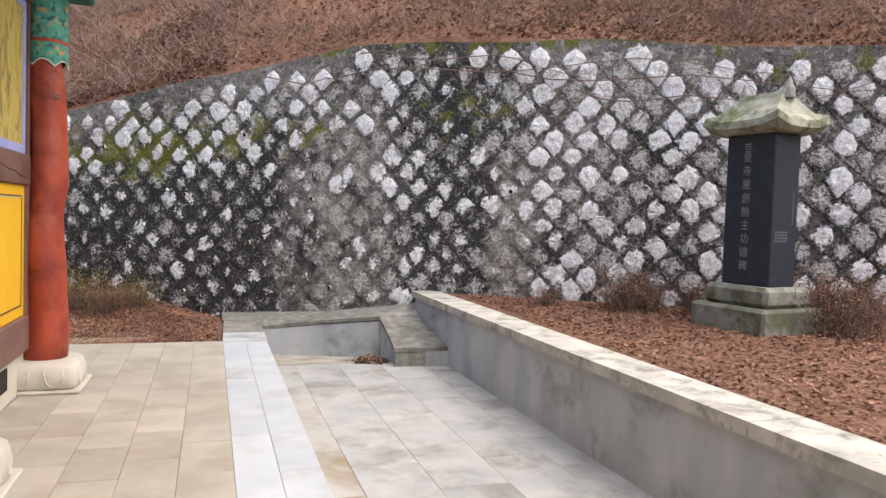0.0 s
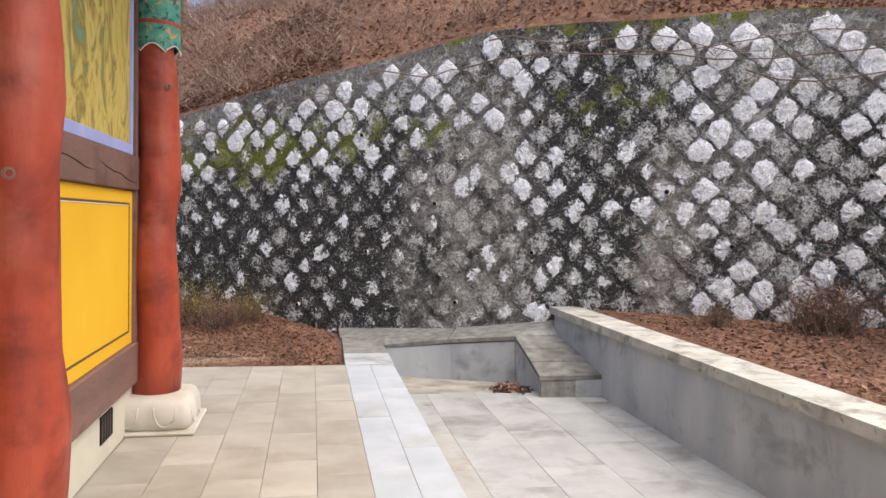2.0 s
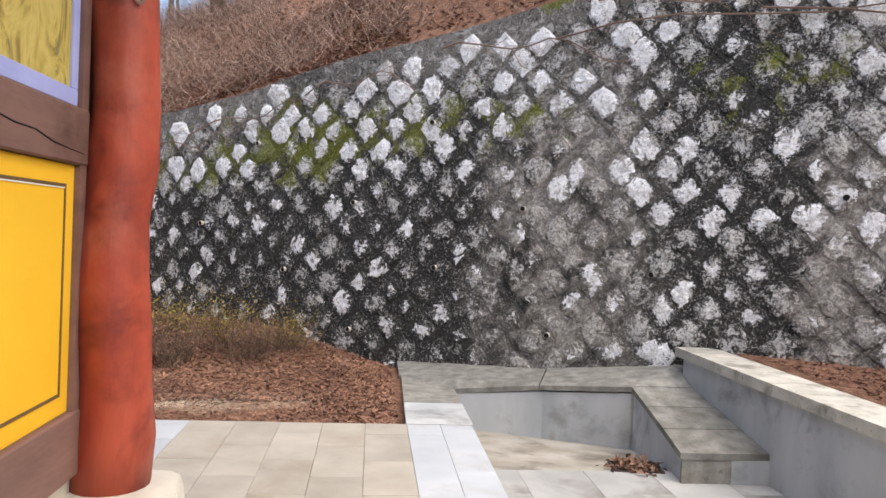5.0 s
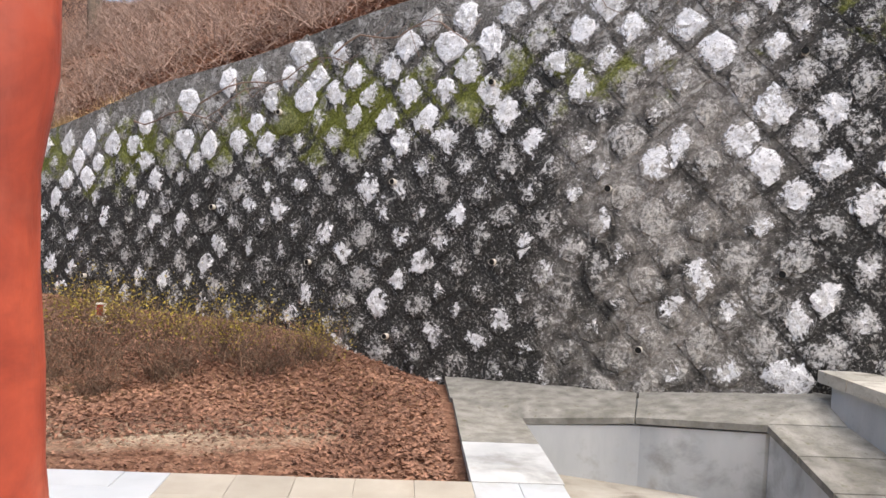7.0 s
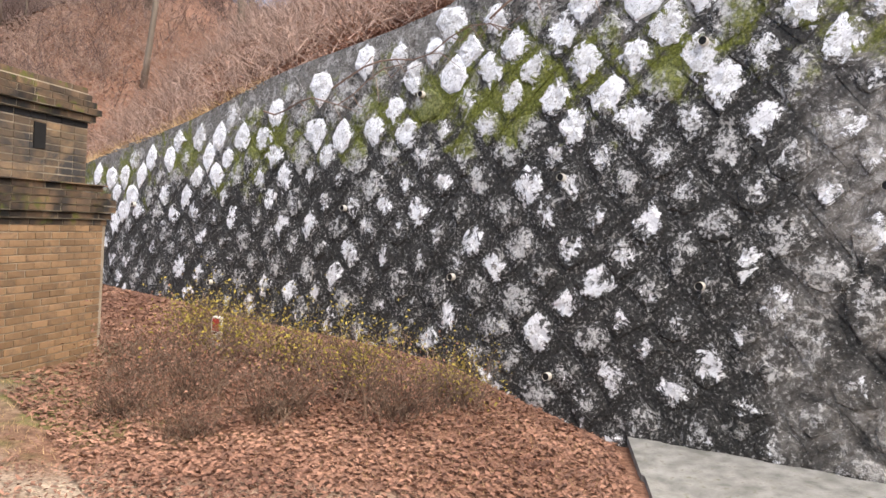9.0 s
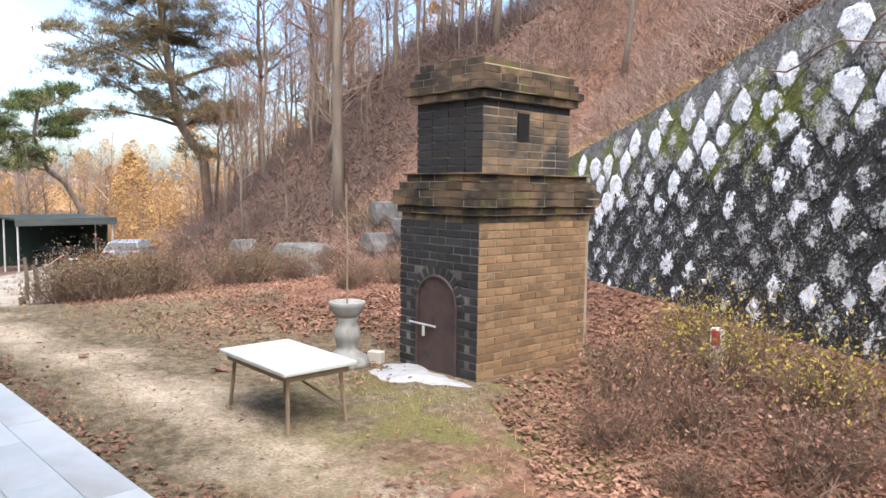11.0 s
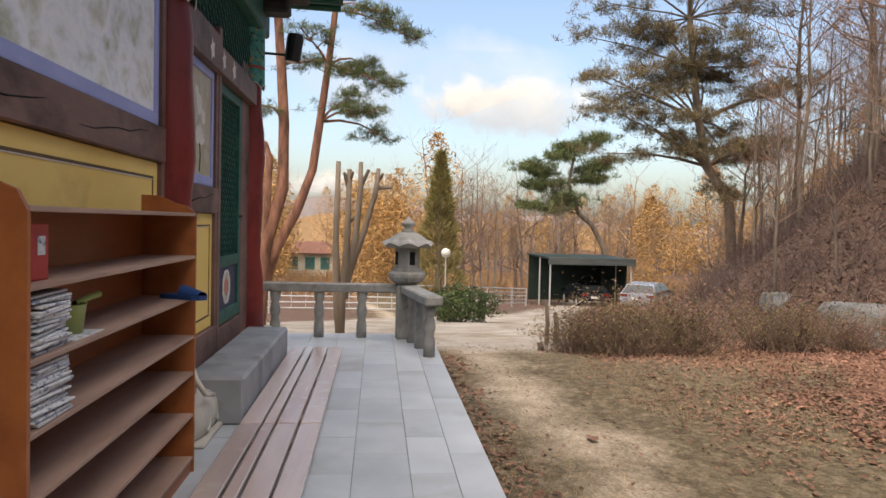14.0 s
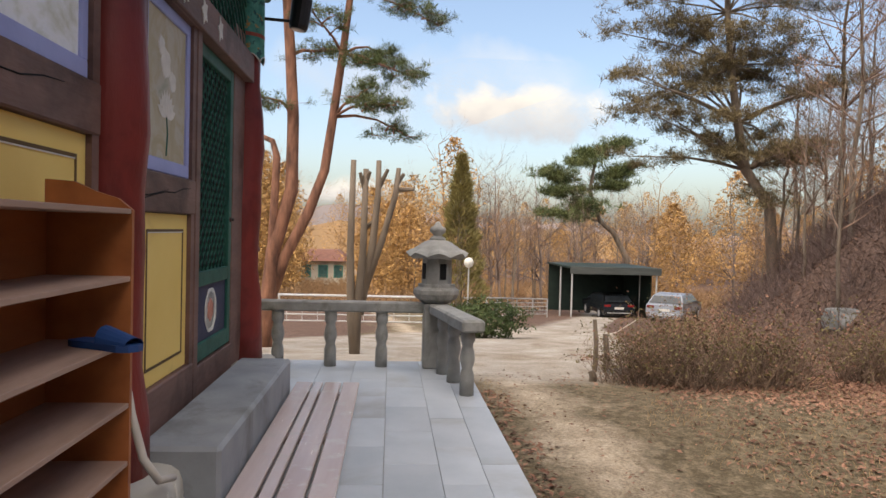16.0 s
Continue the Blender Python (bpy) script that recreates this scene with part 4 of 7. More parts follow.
    part("transom_lattice", lat, GREENPAINT, wb, "dark green diagonal lattice")
    d = tagged(new("door_1"), "closed dark green lattice door with a painted lower panel", "door", kind="structure")
    x0, x1, z0, z1 = -8.85, -7.78, 0.49, 2.6
    fr = Mb()
    for a, b, e, f in ((x0, x0 + 0.09, z0, z1), (x1 - 0.09, x1, z0, z1), (x0 + 0.09, x1 - 0.09, z1 - 0.09, z1), (x0 + 0.09, x1 - 0.09, z0, z0 + 0.12), (x0 + 0.09, x1 - 0.09, z0 + 0.5, z0 + 0.6)):
        fr.box(a, b, FD - 0.03, FD + 0.012, e, f, 0.005)
    part("door_frame", fr, GREENPAINT, d)
    # Black sheet stands in for the shade behind the lattice.
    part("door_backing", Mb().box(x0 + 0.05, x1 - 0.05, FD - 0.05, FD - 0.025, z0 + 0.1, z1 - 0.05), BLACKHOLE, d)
    lat = Mb()
    for k in range(26):
        c = z0 + 0.05 + 0.105 * k
        for s in (-1, 1):
            # each slat cut to the opening
            pts = []
            for xx in (x0 + 0.08, x1 - 0.08):
                pts.append((xx, c + s * (xx - (x0 + x1) / 2)))
            (xa, za), (xb, zb) = pts
            lo, hi = z0 + 0.58, z1 - 0.08
            if max(za, zb) < lo or min(za, zb) > hi:
                continue
            def at(z):
                return xa + (xb - xa) * (z - za) / (zb - za)
            if za < lo: xa, za = at(lo), lo
            if zb < lo: xb, zb = at(lo), lo
            if za > hi: xa, za = at(hi), hi
            if zb > hi: xb, zb = at(hi), hi
            lat.tube([(xa, FD - 0.014 + 0.003 * s, za), (xb, FD - 0.014 + 0.003 * s, zb)], [0.0065, 0.0065], 4)
    part("lattice", lat, GREENPAINT, d)
    pn = part("lower_panel", Mb().box(x0 + 0.09, x1 - 0.09, FD - 0.025, FD - 0.008, z0 + 0.12, z0 + 0.5), surf("indigo panel", (0.02, 0.025, 0.06), (0.04, 0.04, 0.09), 5, 0.6, 0.0), d)
    ring = Mb().lathe([(0.15, 0), (0.15, 0.006), (0.125, 0.006), (0.125, 0)], n=28, lobes=8, depth=0.08)
    o = part("painted_ring", ring, WHITEPAINT, pn)
    o.matrix_basis = pose((x0 + x1) / 2, FD - 0.0075, z0 + 0.31, 90, 0, 180)
    o = part("painted_flower", Mb().lathe([(0.07, 0), (0.06, 0.006), (0.01, 0.01)], n=24, lobes=6, depth=0.25), surf("pink paint", (0.5, 0.2, 0.14), (0.6, 0.28, 0.2), 9, 0.6, 0.0), pn)
    o.matrix_basis = pose((x0 + x1) / 2, FD - 0.0075, z0 + 0.31, 90, 0, 180)
    part("door_pull", Mb().lathe([(0.02, 0), (0.02, 0.01), (0.012, 0.015), (0.012, 0.03)], n=10), IRON, d, "iron door pull").matrix_basis = pose(x0 + 0.05, FD + 0.012, 1.45, -90)
    part("hinge", Mb().box(-7.9, -7.84, FD + 0.012, FD + 0.022, 2.2, 2.42), IRON, d)
    # back and closing walls of the hall, beams, ceiling, eaves, roof
    wc = tagged(new("wall_west"), "plain plastered hall wall", "temple wall", kind="structure")
    part("wall_core", Mb().box(-9.5, -9.25, -12, -0.1, 0.0, 4.0), YELLOWPAINT, wc)
    r = thing("hall_roof", label="dark timber eaves under a grey tiled roof", category="roof", kind="structure")
    part("plate_beam", Mb().box(-9.75, 0.35, -0.15, 0.19, 3.42, 3.78, 0.02), GREENPAINT, r)
    part("plate_beam", Mb().box(-0.19, 0.15, -12, -0.15, 3.42, 3.78, 0.02), GREENPAINT, r)
    part("soffit", Mb().box(-10.5, 1.0, -13, 0.95, 4.05, 4.15), DARKWOOD, r)
    for k in range(40):
        part("rafter", Mb().tube([(-10.4 + 0.28 * k, -0.2, 4.02), (-10.4 + 0.28 * k, 0.93, 3.99)], [0.05, 0.05], 8), GREENPAINT, r)
    for k in range(42):
        part("rafter", Mb().tube([(-0.2, -0.6 - 0.29 * k, 4.02), (0.98, -0.6 - 0.29 * k, 3.99)], [0.05, 0.05], 8), GREENPAINT, r)
    part("roof_slope", Mb().add([(-10.7, 1.1, 4.17), (1.15, 1.1, 4.17), (1.15, -13.5, 4.17), (-10.7, -13.5, 4.17), (-8, -3, 6.6), (-1.5, -3, 6.6), (-1.5, -9, 6.6), (-8, -9, 6.6)],
                                 [(0, 1, 5, 4), (1, 2, 6, 5), (2, 3, 7, 6), (3, 0, 4, 7), (4, 5, 6, 7), (3, 2, 1, 0)]), GREYSTONE, r)
    # bracket arm on the corner column that shows against the sky
    b = thing("eave_bracket", label="dark carved eave bracket projecting past the corner column", category="bracket")
    for k in range(3):
        part("bracket_arm", Mb().box(-9.56 + 0.0 * k, -9.28, 0.1, 0.45 + 0.2 * k, 3.6 + 0.14 * k, 3.73 + 0.14 * k, 0.03), DARKWOOD, b)
    f = thing("flood_lamp", label="black spotlight on an arm from the corner column", category="spotlight")
    part("arm", Mb().tube([(-9.45, 0.15, 3.2), (-9.5, 0.44, 3.2)], [0.014, 0.014], 8), BLACKPLASTIC, f)
    part("lamp_head", Mb().tube([(-9.5, 0.465, 3.13), (-9.5, 0.47, 3.16), (-9.5, 0.5, 3.38), (-9.5, 0.505, 3.42)], [0.075, 0.085, 0.09, 0.08], 16), BLACKPLASTIC, f, "black cylindrical lamp head")
    part("lens", Mb().tube([(-9.5, 0.462, 3.124), (-9.5, 0.464, 3.135)], [0.06, 0.06], 16), STEEL, f, "pale lamp lens")


build_hall()

# ---------- on the terrace ----------


def build_step():
    s = thing("stepping_stone", label="long grey stone step before the hall door", category="stone step")
    part("block", Mb().box(-9.0, -6.6, 0.12, 0.53, 0.0, 0.335, 0.02), STEPSTONE, s)


def build_duckboards():
    for k, (xa, xb) in enumerate(((-9.25, -6.36), (-6.34, -3.45))):
        b = thing("duckboard_bench", label="low walkway of peeling brown painted planks", category="plank bench", group="plank walkway")
        y = 0.55
        for w in (0.135, 0.07, 0.135, 0.135):
            part("plank", Mb().box(xa + 0.006 * math.sin(y * 40), xb, y, y + w, 0.055, 0.09, 0.006), PLANKWOOD, b)
            y += w + 0.018
        for x in (xa + 0.25, (xa + xb) / 2, xb - 0.25):
            part("batten", Mb().box(x - 0.04, x + 0.04, 0.57, 1.04, 0.0, 0.054), PLANKWOOD, b)


def build_shelf():
    s = thing("shoe_shelf", label="open orange-brown wooden shoe shelf against the hall wall, nearly empty", category="shelf")
    xa, xb, y0, y1 = -5.7, -3.78, 0.125, 0.42
    zs = [0.08, 0.325, 0.56, 0.765, 0.985, 1.21]
    for x in (xa, xb):
        poly = [(y0, 0.0), (y1, 0.0), (y1, 1.44), (y1 - 0.03, 1.5), (y1 - 0.1, 1.53), (y1 - 0.16, 1.56), (y0, 1.57)] if x == xb else [(y0, 0.0), (y1, 0.0), (y1, 1.45), (y1 - 0.05, 1.49), (y1 - 0.12, 1.51), (y1 - 0.2, 1.545), (y0, 1.55)]
        m = Mb()
        n = len(poly)
        m.v = [(x - 0.011, y, z) for y, z in poly] + [(x + 0.011, y, z) for y, z in poly]
        m.f = [tuple(range(n))[::-1], tuple(range(n, 2 * n))] + [(i, (i + 1) % n, n + (i + 1) % n, n + i) for i in range(n)]
        part("side_panel", m, SHELFWOOD, s)
    part("back_panel", Mb().box(xa + 0.011, xb - 0.011, y0, y0 + 0.008, 0.05, 1.44), SHELFWOOD, s)
    for z in zs + [1.445]:
        part("shelf_board", Mb().box(xa + 0.012, xb - 0.012, y0 + 0.009, y1 - 0.002, z - 0.009, z + 0.009, 0.002), SHELFTOP, s, "pale brown shelf board")
    part("kick_board", Mb().box(xa + 0.012, xb - 0.012, y1 - 0.03, y1 - 0.012, 0.0, 0.07), SHELFWOOD, s)


def newspapers(x, z, n):
    s = thing("newspaper_stack", label="uneven stack of folded newspapers on the shelf", category="newspapers", group="newspaper stacks")
    r = random.Random(int(n * 31 + z * 100))
    for k in range(n):
        m = pose(x + r.uniform(-0.012, 0.012), 0.29 + r.uniform(-0.01, 0.012), z + 0.011 * k, r.uniform(-1.5, 1.5), r.uniform(-1.5, 1.5), r.uniform(-5, 5))
        part("newspaper", Mb().box(-0.13, 0.13, -0.11, 0.11, 0.0, 0.009, 0.002, m), PAPER, s)


def build_shelf_things():
    newspapers(-3.98, 0.995, 17)
    newspapers(-3.98, 0.775, 17)
    c = thing("red_leaflet_box", label="small red printed box standing on the shelf", category="box")
    part("carton", Mb().box(-4.02, -3.9, 0.26, 0.37, 1.22, 1.4, 0.003), REDCARD, c)
    part("print_label", Mb().box(-3.99, -3.94, 0.3705, 0.373, 1.3, 1.36), PAPER, c)
    p = thing("plastic_scoop", label="lime green plastic dipper with a handle on the shelf", category="dipper")
    part("cup", Mb().lathe([(0.055, 0.996), (0.068, 1.1), (0.072, 1.105), (0.062, 1.1), (0.05, 1.0)], -4.32, 0.3, 20), LIME, p, smooth=True)
    part("handle", Mb().tube([(-4.37, 0.31, 1.1), (-4.46, 0.33, 1.115), (-4.52, 0.34, 1.12)], [0.012, 0.012, 0.014], 8), LIME, p)
    part("mat", Mb().box(-4.42, -4.15, 0.2, 0.4, 0.9942, 0.997), PAPER, p, "white paper sheet under the dipper")
    h = thing("blue_slipper", label="dark blue rubber slipper on a shelf edge", category="slipper")
    sole = Mb()
    pts = [(-0.13, -0.035), (-0.1, -0.045), (0.0, -0.04), (0.1, -0.048), (0.135, -0.03), (0.145, 0.0), (0.135, 0.03), (0.1, 0.045), (0.0, 0.036), (-0.1, 0.04), (-0.13, 0.03)]
    m = pose(-5.52, 0.40, 0.995, 0, 0, 62)
    q = Mb().prism(pts, 0, 0.022)
    sole.add([m @ Vector(p) for p in q.v], q.f)
    part("sole", sole, BLUECLOTH, h)
    up = Mb()
    ring = []
    for i in range(5):
        x = 0.0 + 0.032 * i
        hgt = 0.055 - 0.008 * i
        ring.append([m @ Vector((x, 0.046 * math.cos(math.pi * j / 8) * (1 - 0.04 * i * i / 4), 0.02 + hgt * math.sin(math.pi * j / 8))) for j in range(9)])
    up.v = [tuple(p) for r_ in ring for p in r_]
    up.f = [(i * 9 + j, i * 9 + j + 1, (i + 1) * 9 + j + 1, (i + 1) * 9 + j) for i in range(4) for j in range(8)]
    part("upper", up, BLUECLOTH, h)
    # carved stone and hose beside the shelf
    k = thing("garden_hose", label="pale hose hanging down behind the shelf", category="hose")
    part("hose", Mb().tube([(-6.26, 0.2, 0.75), (-6.2, 0.25, 0.6), (-6.17, 0.31, 0.42), (-6.22, 0.36, 0.31), (-6.36, 0.38, 0.275)], [0.018] * 5, 8), ROPE, k, smooth=True)


build_step()
build_duckboards()
build_shelf()
build_shelf_things()


def build_balustrade():
    bal = Mb().lathe([(0.062, 0.0), (0.062, 0.17), (0.055, 0.2), (0.045, 0.23), (0.06, 0.28), (0.066, 0.32), (0.06, 0.37), (0.046, 0.42), (0.048, 0.44), (0.062, 0.47), (0.062, 0.56)], n=16)
    r = thing("stone_balustrade", label="grey granite balustrade with turned posts at the terrace end", category="balustrade")
    first = None
    spots = [(-10.45, 0.2), (-10.45, 0.73), (-10.45, 1.25), (-10.45, -0.33), (-10.45, -0.86), (-10.45, -1.4), (-10.1, 1.86), (-9.72, 1.93), (-9.2, 2.0)]
    for x, y in spots:
        if first is None:
            o = part("baluster", bal, GREYSTONE, r, smooth=True)
            first = o
        else:
            o = new("baluster", first.data)
            o.parent = r
        o.matrix_basis = pose(x, y, 0, 0, 0, x * 40 + y * 70)
    part("hand_rail", Mb().box(-10.53, -10.37, -12, 1.68, 0.56, 0.665, 0.015), GREYSTONE, r)
    m = Matrix.Translation((-10.32, 1.82, 0)) @ Matrix.Rotation(math.atan2(0.185, 1.15), 4, "Z")
    part("end_rail", Mb().box(0.0, 1.32, -0.1, 0.1, 0.56, 0.665, 0.018, m), GREYSTONE, r)
    p = thing("stone_lantern", -10.45, 1.8, 0, label="grey stone lantern on a square post at the terrace corner", category="stone lantern")
    part("post", Mb().box(-0.13, 0.13, -0.13, 0.13, 0.0, 0.66, 0.015), GREYSTONE, p)
    part("base_stone", Mb().lathe([(0.13, 0.66), (0.21, 0.71), (0.235, 0.76), (0.235, 0.8), (0.19, 0.83), (0.19, 0.86)], n=8), GREYSTONE, p)
    box = part("fire_box", Mb().lathe([(0.155, 0.86), (0.15, 1.12)], n=8), GREYSTONE, p)
    for k in range(4):
        a = 90 * k + 22.5
        o = part("opening", Mb().box(-0.006, 0.006, -0.035, 0.035, 0.91, 1.07), BLACKHOLE, box)
        o.matrix_basis = pose(0.142 * math.cos(radians(a)), 0.142 * math.sin(radians(a)), 0, 0, 0, a)
    roof = Mb().lathe([(0.17, 1.12), (0.29, 1.115), (0.325, 1.14), (0.29, 1.175), (0.24, 1.21), (0.2, 1.25), (0.13, 1.295), (0.08, 1.31)], n=48, lobes=8, depth=-0.07)
    # eave turned up between the lobes
    roof.v = [(x, y, z + 0.32 * max(0.0, math.hypot(x, y) - 0.2) * abs(math.cos(4 * math.atan2(y, x)))) for x, y, z in roof.v]
    part("roof_stone", roof, GREYSTONE, p)
    part("finial", Mb().lathe([(0.075, 1.3), (0.085, 1.325), (0.05, 1.35), (0.045, 1.36), (0.085, 1.4), (0.08, 1.43), (0.04, 1.46), (0.015, 1.5)], n=16), GREYSTONE, p, smooth=True)


build_balustrade()

# ---------- yard: furnace, table, stone stand ----------
FX, FY, FROT = -3.62, 5.0, 3.0      # near corner of the furnace and its turn
FW, FD = 0.98, 1.45                # width of the door side, depth


def build_furnace():
    f = thing("brick_furnace", FX, FY, -0.16, -FROT, label="tall brick incinerator, sooty black around its door, mossy ledges", category="furnace")
    zc = 0.067
    part("soot_lining", Mb().box(-FW + 0.008, -0.012, 0.0055, 0.0085, 0, 1.6), SOOTMORTAR, f)
    part("core", Mb().box(-FW + 0.008, -0.008, 0.008, FD - 0.008, 0, 1.62), MORTAR, f)
    part("stack_core", Mb().box(-FW + 0.097, -0.077, 0.105, FD - 0.257, 1.6, 2.62), MORTAR, f)
    full, half = Mb().box(-0.095, 0.095, 0.0, 0.05, -0.0285, 0.0285, 0.003), Mb().box(-0.045, 0.045, 0.0, 0.05, -0.0285, 0.0285, 0.003)
    meshes = {}

    def brick(u, z, side, material, is_half=False):
        key = (is_half, material.name)
        if key not in meshes:
            meshes[key] = (half if is_half else full).mesh("brick", material)
        o = new("brick", meshes[key])
        o.parent = f
        o.matrix_basis = pose(-u, 0, z) if side == 0 else pose(0, u, z, 0, 0, 90)
        o.location.y += rng.uniform(-0.003, 0.003)
        return o

    cx, cr, door_h = 0.5, 0.25, 0.62
    for j in range(20):
        z = 0.035 + zc * j
        for side, length, material in ((0, FW, SOOTBRICK), (1, FD, BRICK)):
            u = 0.0 if j % 2 else 0.1
            if j % 2 == 0:
                brick(0.05, z, side, material, True)
            while u < length - 0.05:
                c = u + 0.1
                hf = u + 0.2 > length + 0.02
                if side == 0:
                    inside = abs(c - cx) < cr + 0.09 and z < door_h or math.hypot(c - cx, z - door_h) < cr + 0.1
                    if inside:
                        for h in (u + 0.05, u + 0.15):
                            if not (abs(h - cx) < cr + 0.14 and z < door_h or math.hypot(h - cx, z - door_h) < cr + 0.14) and h < length - 0.04:
                                brick(h, z, side, material, True)
                        u += 0.2
                        continue
                brick(u + (0.05 if hf else 0.1), z, side, material, hf)
                u += 0.2
    ring = Mb()
    for k in range(13):
        a = math.pi * k / 12
        m = Matrix.Translation((-cx + (cr + 0.05) * math.cos(a), 0.0, door_h + (cr + 0.05) * math.sin(a))) @ Matrix.Rotation(-a, 4, "Y")
        ring.box(-0.048, 0.048, -0.004, 0.05, -0.027, 0.027, 0.003, m)
    for j in range(9):
        for s in (-1, 1):
            ring.box(-cx + s * (cr + 0.05) - 0.048, -cx + s * (cr + 0.05) + 0.048, 0.0, 0.05, 0.007 + zc * j, 0.064 + zc * j, 0.003)
    part("arch_bricks", ring, SOOTBRICK, f, kind="stuff")

    def ring_course(mb, x0, x1, y0, y1, z, front=None):
        """One course of bricks round a rectangle."""
        for s, (a, b) in enumerate(((x0, x1), (y0, y1))):
            n = max(1, round((b - a) / 0.2))
            st = (b - a) / n
            for i in range(n):
                lo, hi = a + st * i + 0.005, a + st * (i + 1) - 0.005
                for e in (0, 1):
                    if s == 0:
                        yy = y0 if e == 0 else y1 - 0.09
                        (front if front is not None and e == 0 else mb).box(lo, hi, yy + rng.uniform(-.004, .004), yy + 0.09, z, z + 0.054)
                    else:
                        xx = x0 if e == 0 else x1 - 0.09
                        mb.box(xx, xx + 0.09 + rng.uniform(-.004, .004), lo, hi, z, z + 0.054)

    led = Mb()
    for k, o in enumerate((0.0, 0.03, 0.06, 0.06, 0.02, -0.03)):
        ring_course(led, -FW - o, o, -o, FD + o, 1.34 + zc * k)
    part("ledge_bricks", led, MOSSBRICK, f, "mossy corbelled brick ledge", kind="stuff")
    jm = Mb()
    for k, o in enumerate((0.0, 0.03, 0.06, 0.06, 0.02, -0.03)):
        jm.box(-FW - o + 0.005, o - 0.005, -o + 0.005, FD + o - 0.005, 1.332 + zc * k, 1.392 + zc * k)
    part("ledge_mortar", jm, LEDGEMORTAR, f, kind="stuff")
    part("ledge_moss", Mb().box(-FW - 0.0, 0.0, 0.0, FD, 1.728, 1.742, 0.004), MOSSBRICK, f)
    sx0, sx1, sy0, sy1 = -FW + 0.09, -0.07, 0.09, FD - 0.25
    st, sd = Mb(), Mb()
    for k in range(9):
        one = Mb()
        ring_course(one, sx0, sx1, sy0, sy1, 1.745 + zc * k, sd)
        (sd if k == 8 else st).add(one.v, one.f)
    stack = part("stack_bricks", st, surf("smoked stack brick", (0.12, 0.085, 0.055), (0.36, 0.24, 0.13), 2.2, 0.9, 0.4, 60, stain=(0.035, 0.033, 0.032), sscale=1.6, samount=(0.42, 0.6), island=0.25), f, "smoke-stained brick stack", kind="stuff")
    part("stack_bricks", sd, SOOTBRICK, f, kind="stuff")
    cap = Mb()
    for k, o in enumerate((0.05, 0.085, 0.05, 0.02, -0.01)):
        ring_course(cap, sx0 - o, sx1 + o, sy0 - o, sy1 + o, 2.348 + zc * k)
    cm = Mb()
    for k, o in enumerate((0.05, 0.085, 0.05, 0.02, -0.01)):
        cm.box(sx0 - o + 0.005, sx1 + o - 0.005, sy0 - o + 0.005, sy1 + o - 0.005, 2.341 + zc * k, 2.404 + zc * k)
    part("cap_mortar", cm, LEDGEMORTAR, f, kind="stuff")
    part("cap_bricks", cap, MOSSBRICK, f, "mossy stepped brick cap", kind="stuff")
    part("flue_hole", Mb().box(sx1 - 0.05, sx1 + 0.009, 0.5, 0.64, 2.02, 2.25), BLACKHOLE, f, "black smoke hole")
    arch = [(-cx - cr, 0.03), (-cx + cr, 0.03)] + [(-cx + cr * math.cos(math.pi * k / 14), door_h + cr * math.sin(math.pi * k / 14)) for k in range(15)]
    dm = Mb()
    n = len(arch)
    dm.v = [(x, 0.0, z) for x, z in arch] + [(x, 0.03, z) for x, z in arch]
    dm.f = [tuple(range(n)), tuple(range(n, 2 * n))[::-1]] + [(i, n + i, n + (i + 1) % n, (i + 1) % n) for i in range(n)]
    door = part("door", dm, IRON, f, "rusty dark iron arched door")
    fr = Mb().tube([(x, -0.006, z) for x, z in arch[1:] + [arch[0]]], [0.014] * n, 8)
    part("door_rim", fr, IRON, door)
    part("bolt", Mb().tube([(-cx - cr - 0.07, -0.03, 0.44), (-cx + 0.02, -0.03, 0.44)], [0.009, 0.009], 8), STEEL, door, "steel sliding bolt")
    part("padlock", Mb().box(-cx - 0.14, -cx - 0.11, -0.045, -0.03, 0.34, 0.43, 0.004), STEEL, door)
    a = thing("ash_spill", FX - 0.5, FY - 0.2, -0.13, label="spill of white ash on the ground before the furnace door", category="ash")
    v, fc = [(0, 0, 0.05)], []
    for i in range(28):
        t = 2 * math.pi * i / 28
        rr = 1 + 0.28 * math.sin(3 * t + 1) + 0.16 * math.sin(7 * t)
        v.append((0.42 * rr * math.cos(t), 0.2 * rr * math.sin(t), 0.03))
        v.append((0.55 * rr * math.cos(t), 0.28 * rr * math.sin(t), -0.02))
    for i in range(28):
        j = (i + 1) % 28
        fc += [(0, 1 + 2 * i, 1 + 2 * j), (1 + 2 * i, 2 + 2 * i, 2 + 2 * j, 1 + 2 * j)]
    part("ash_layer", Mb().add(v, fc), ASH, a, smooth=True)
    b = thing("concrete_brick", FX - 1.12, FY - 0.12, -0.13, 20, label="loose pale brick lying by the furnace", category="brick")
    part("block", Mb().box(-0.07, 0.07, -0.045, 0.045, 0, 0.11, 0.008), PALESTONE, b)


build_furnace()


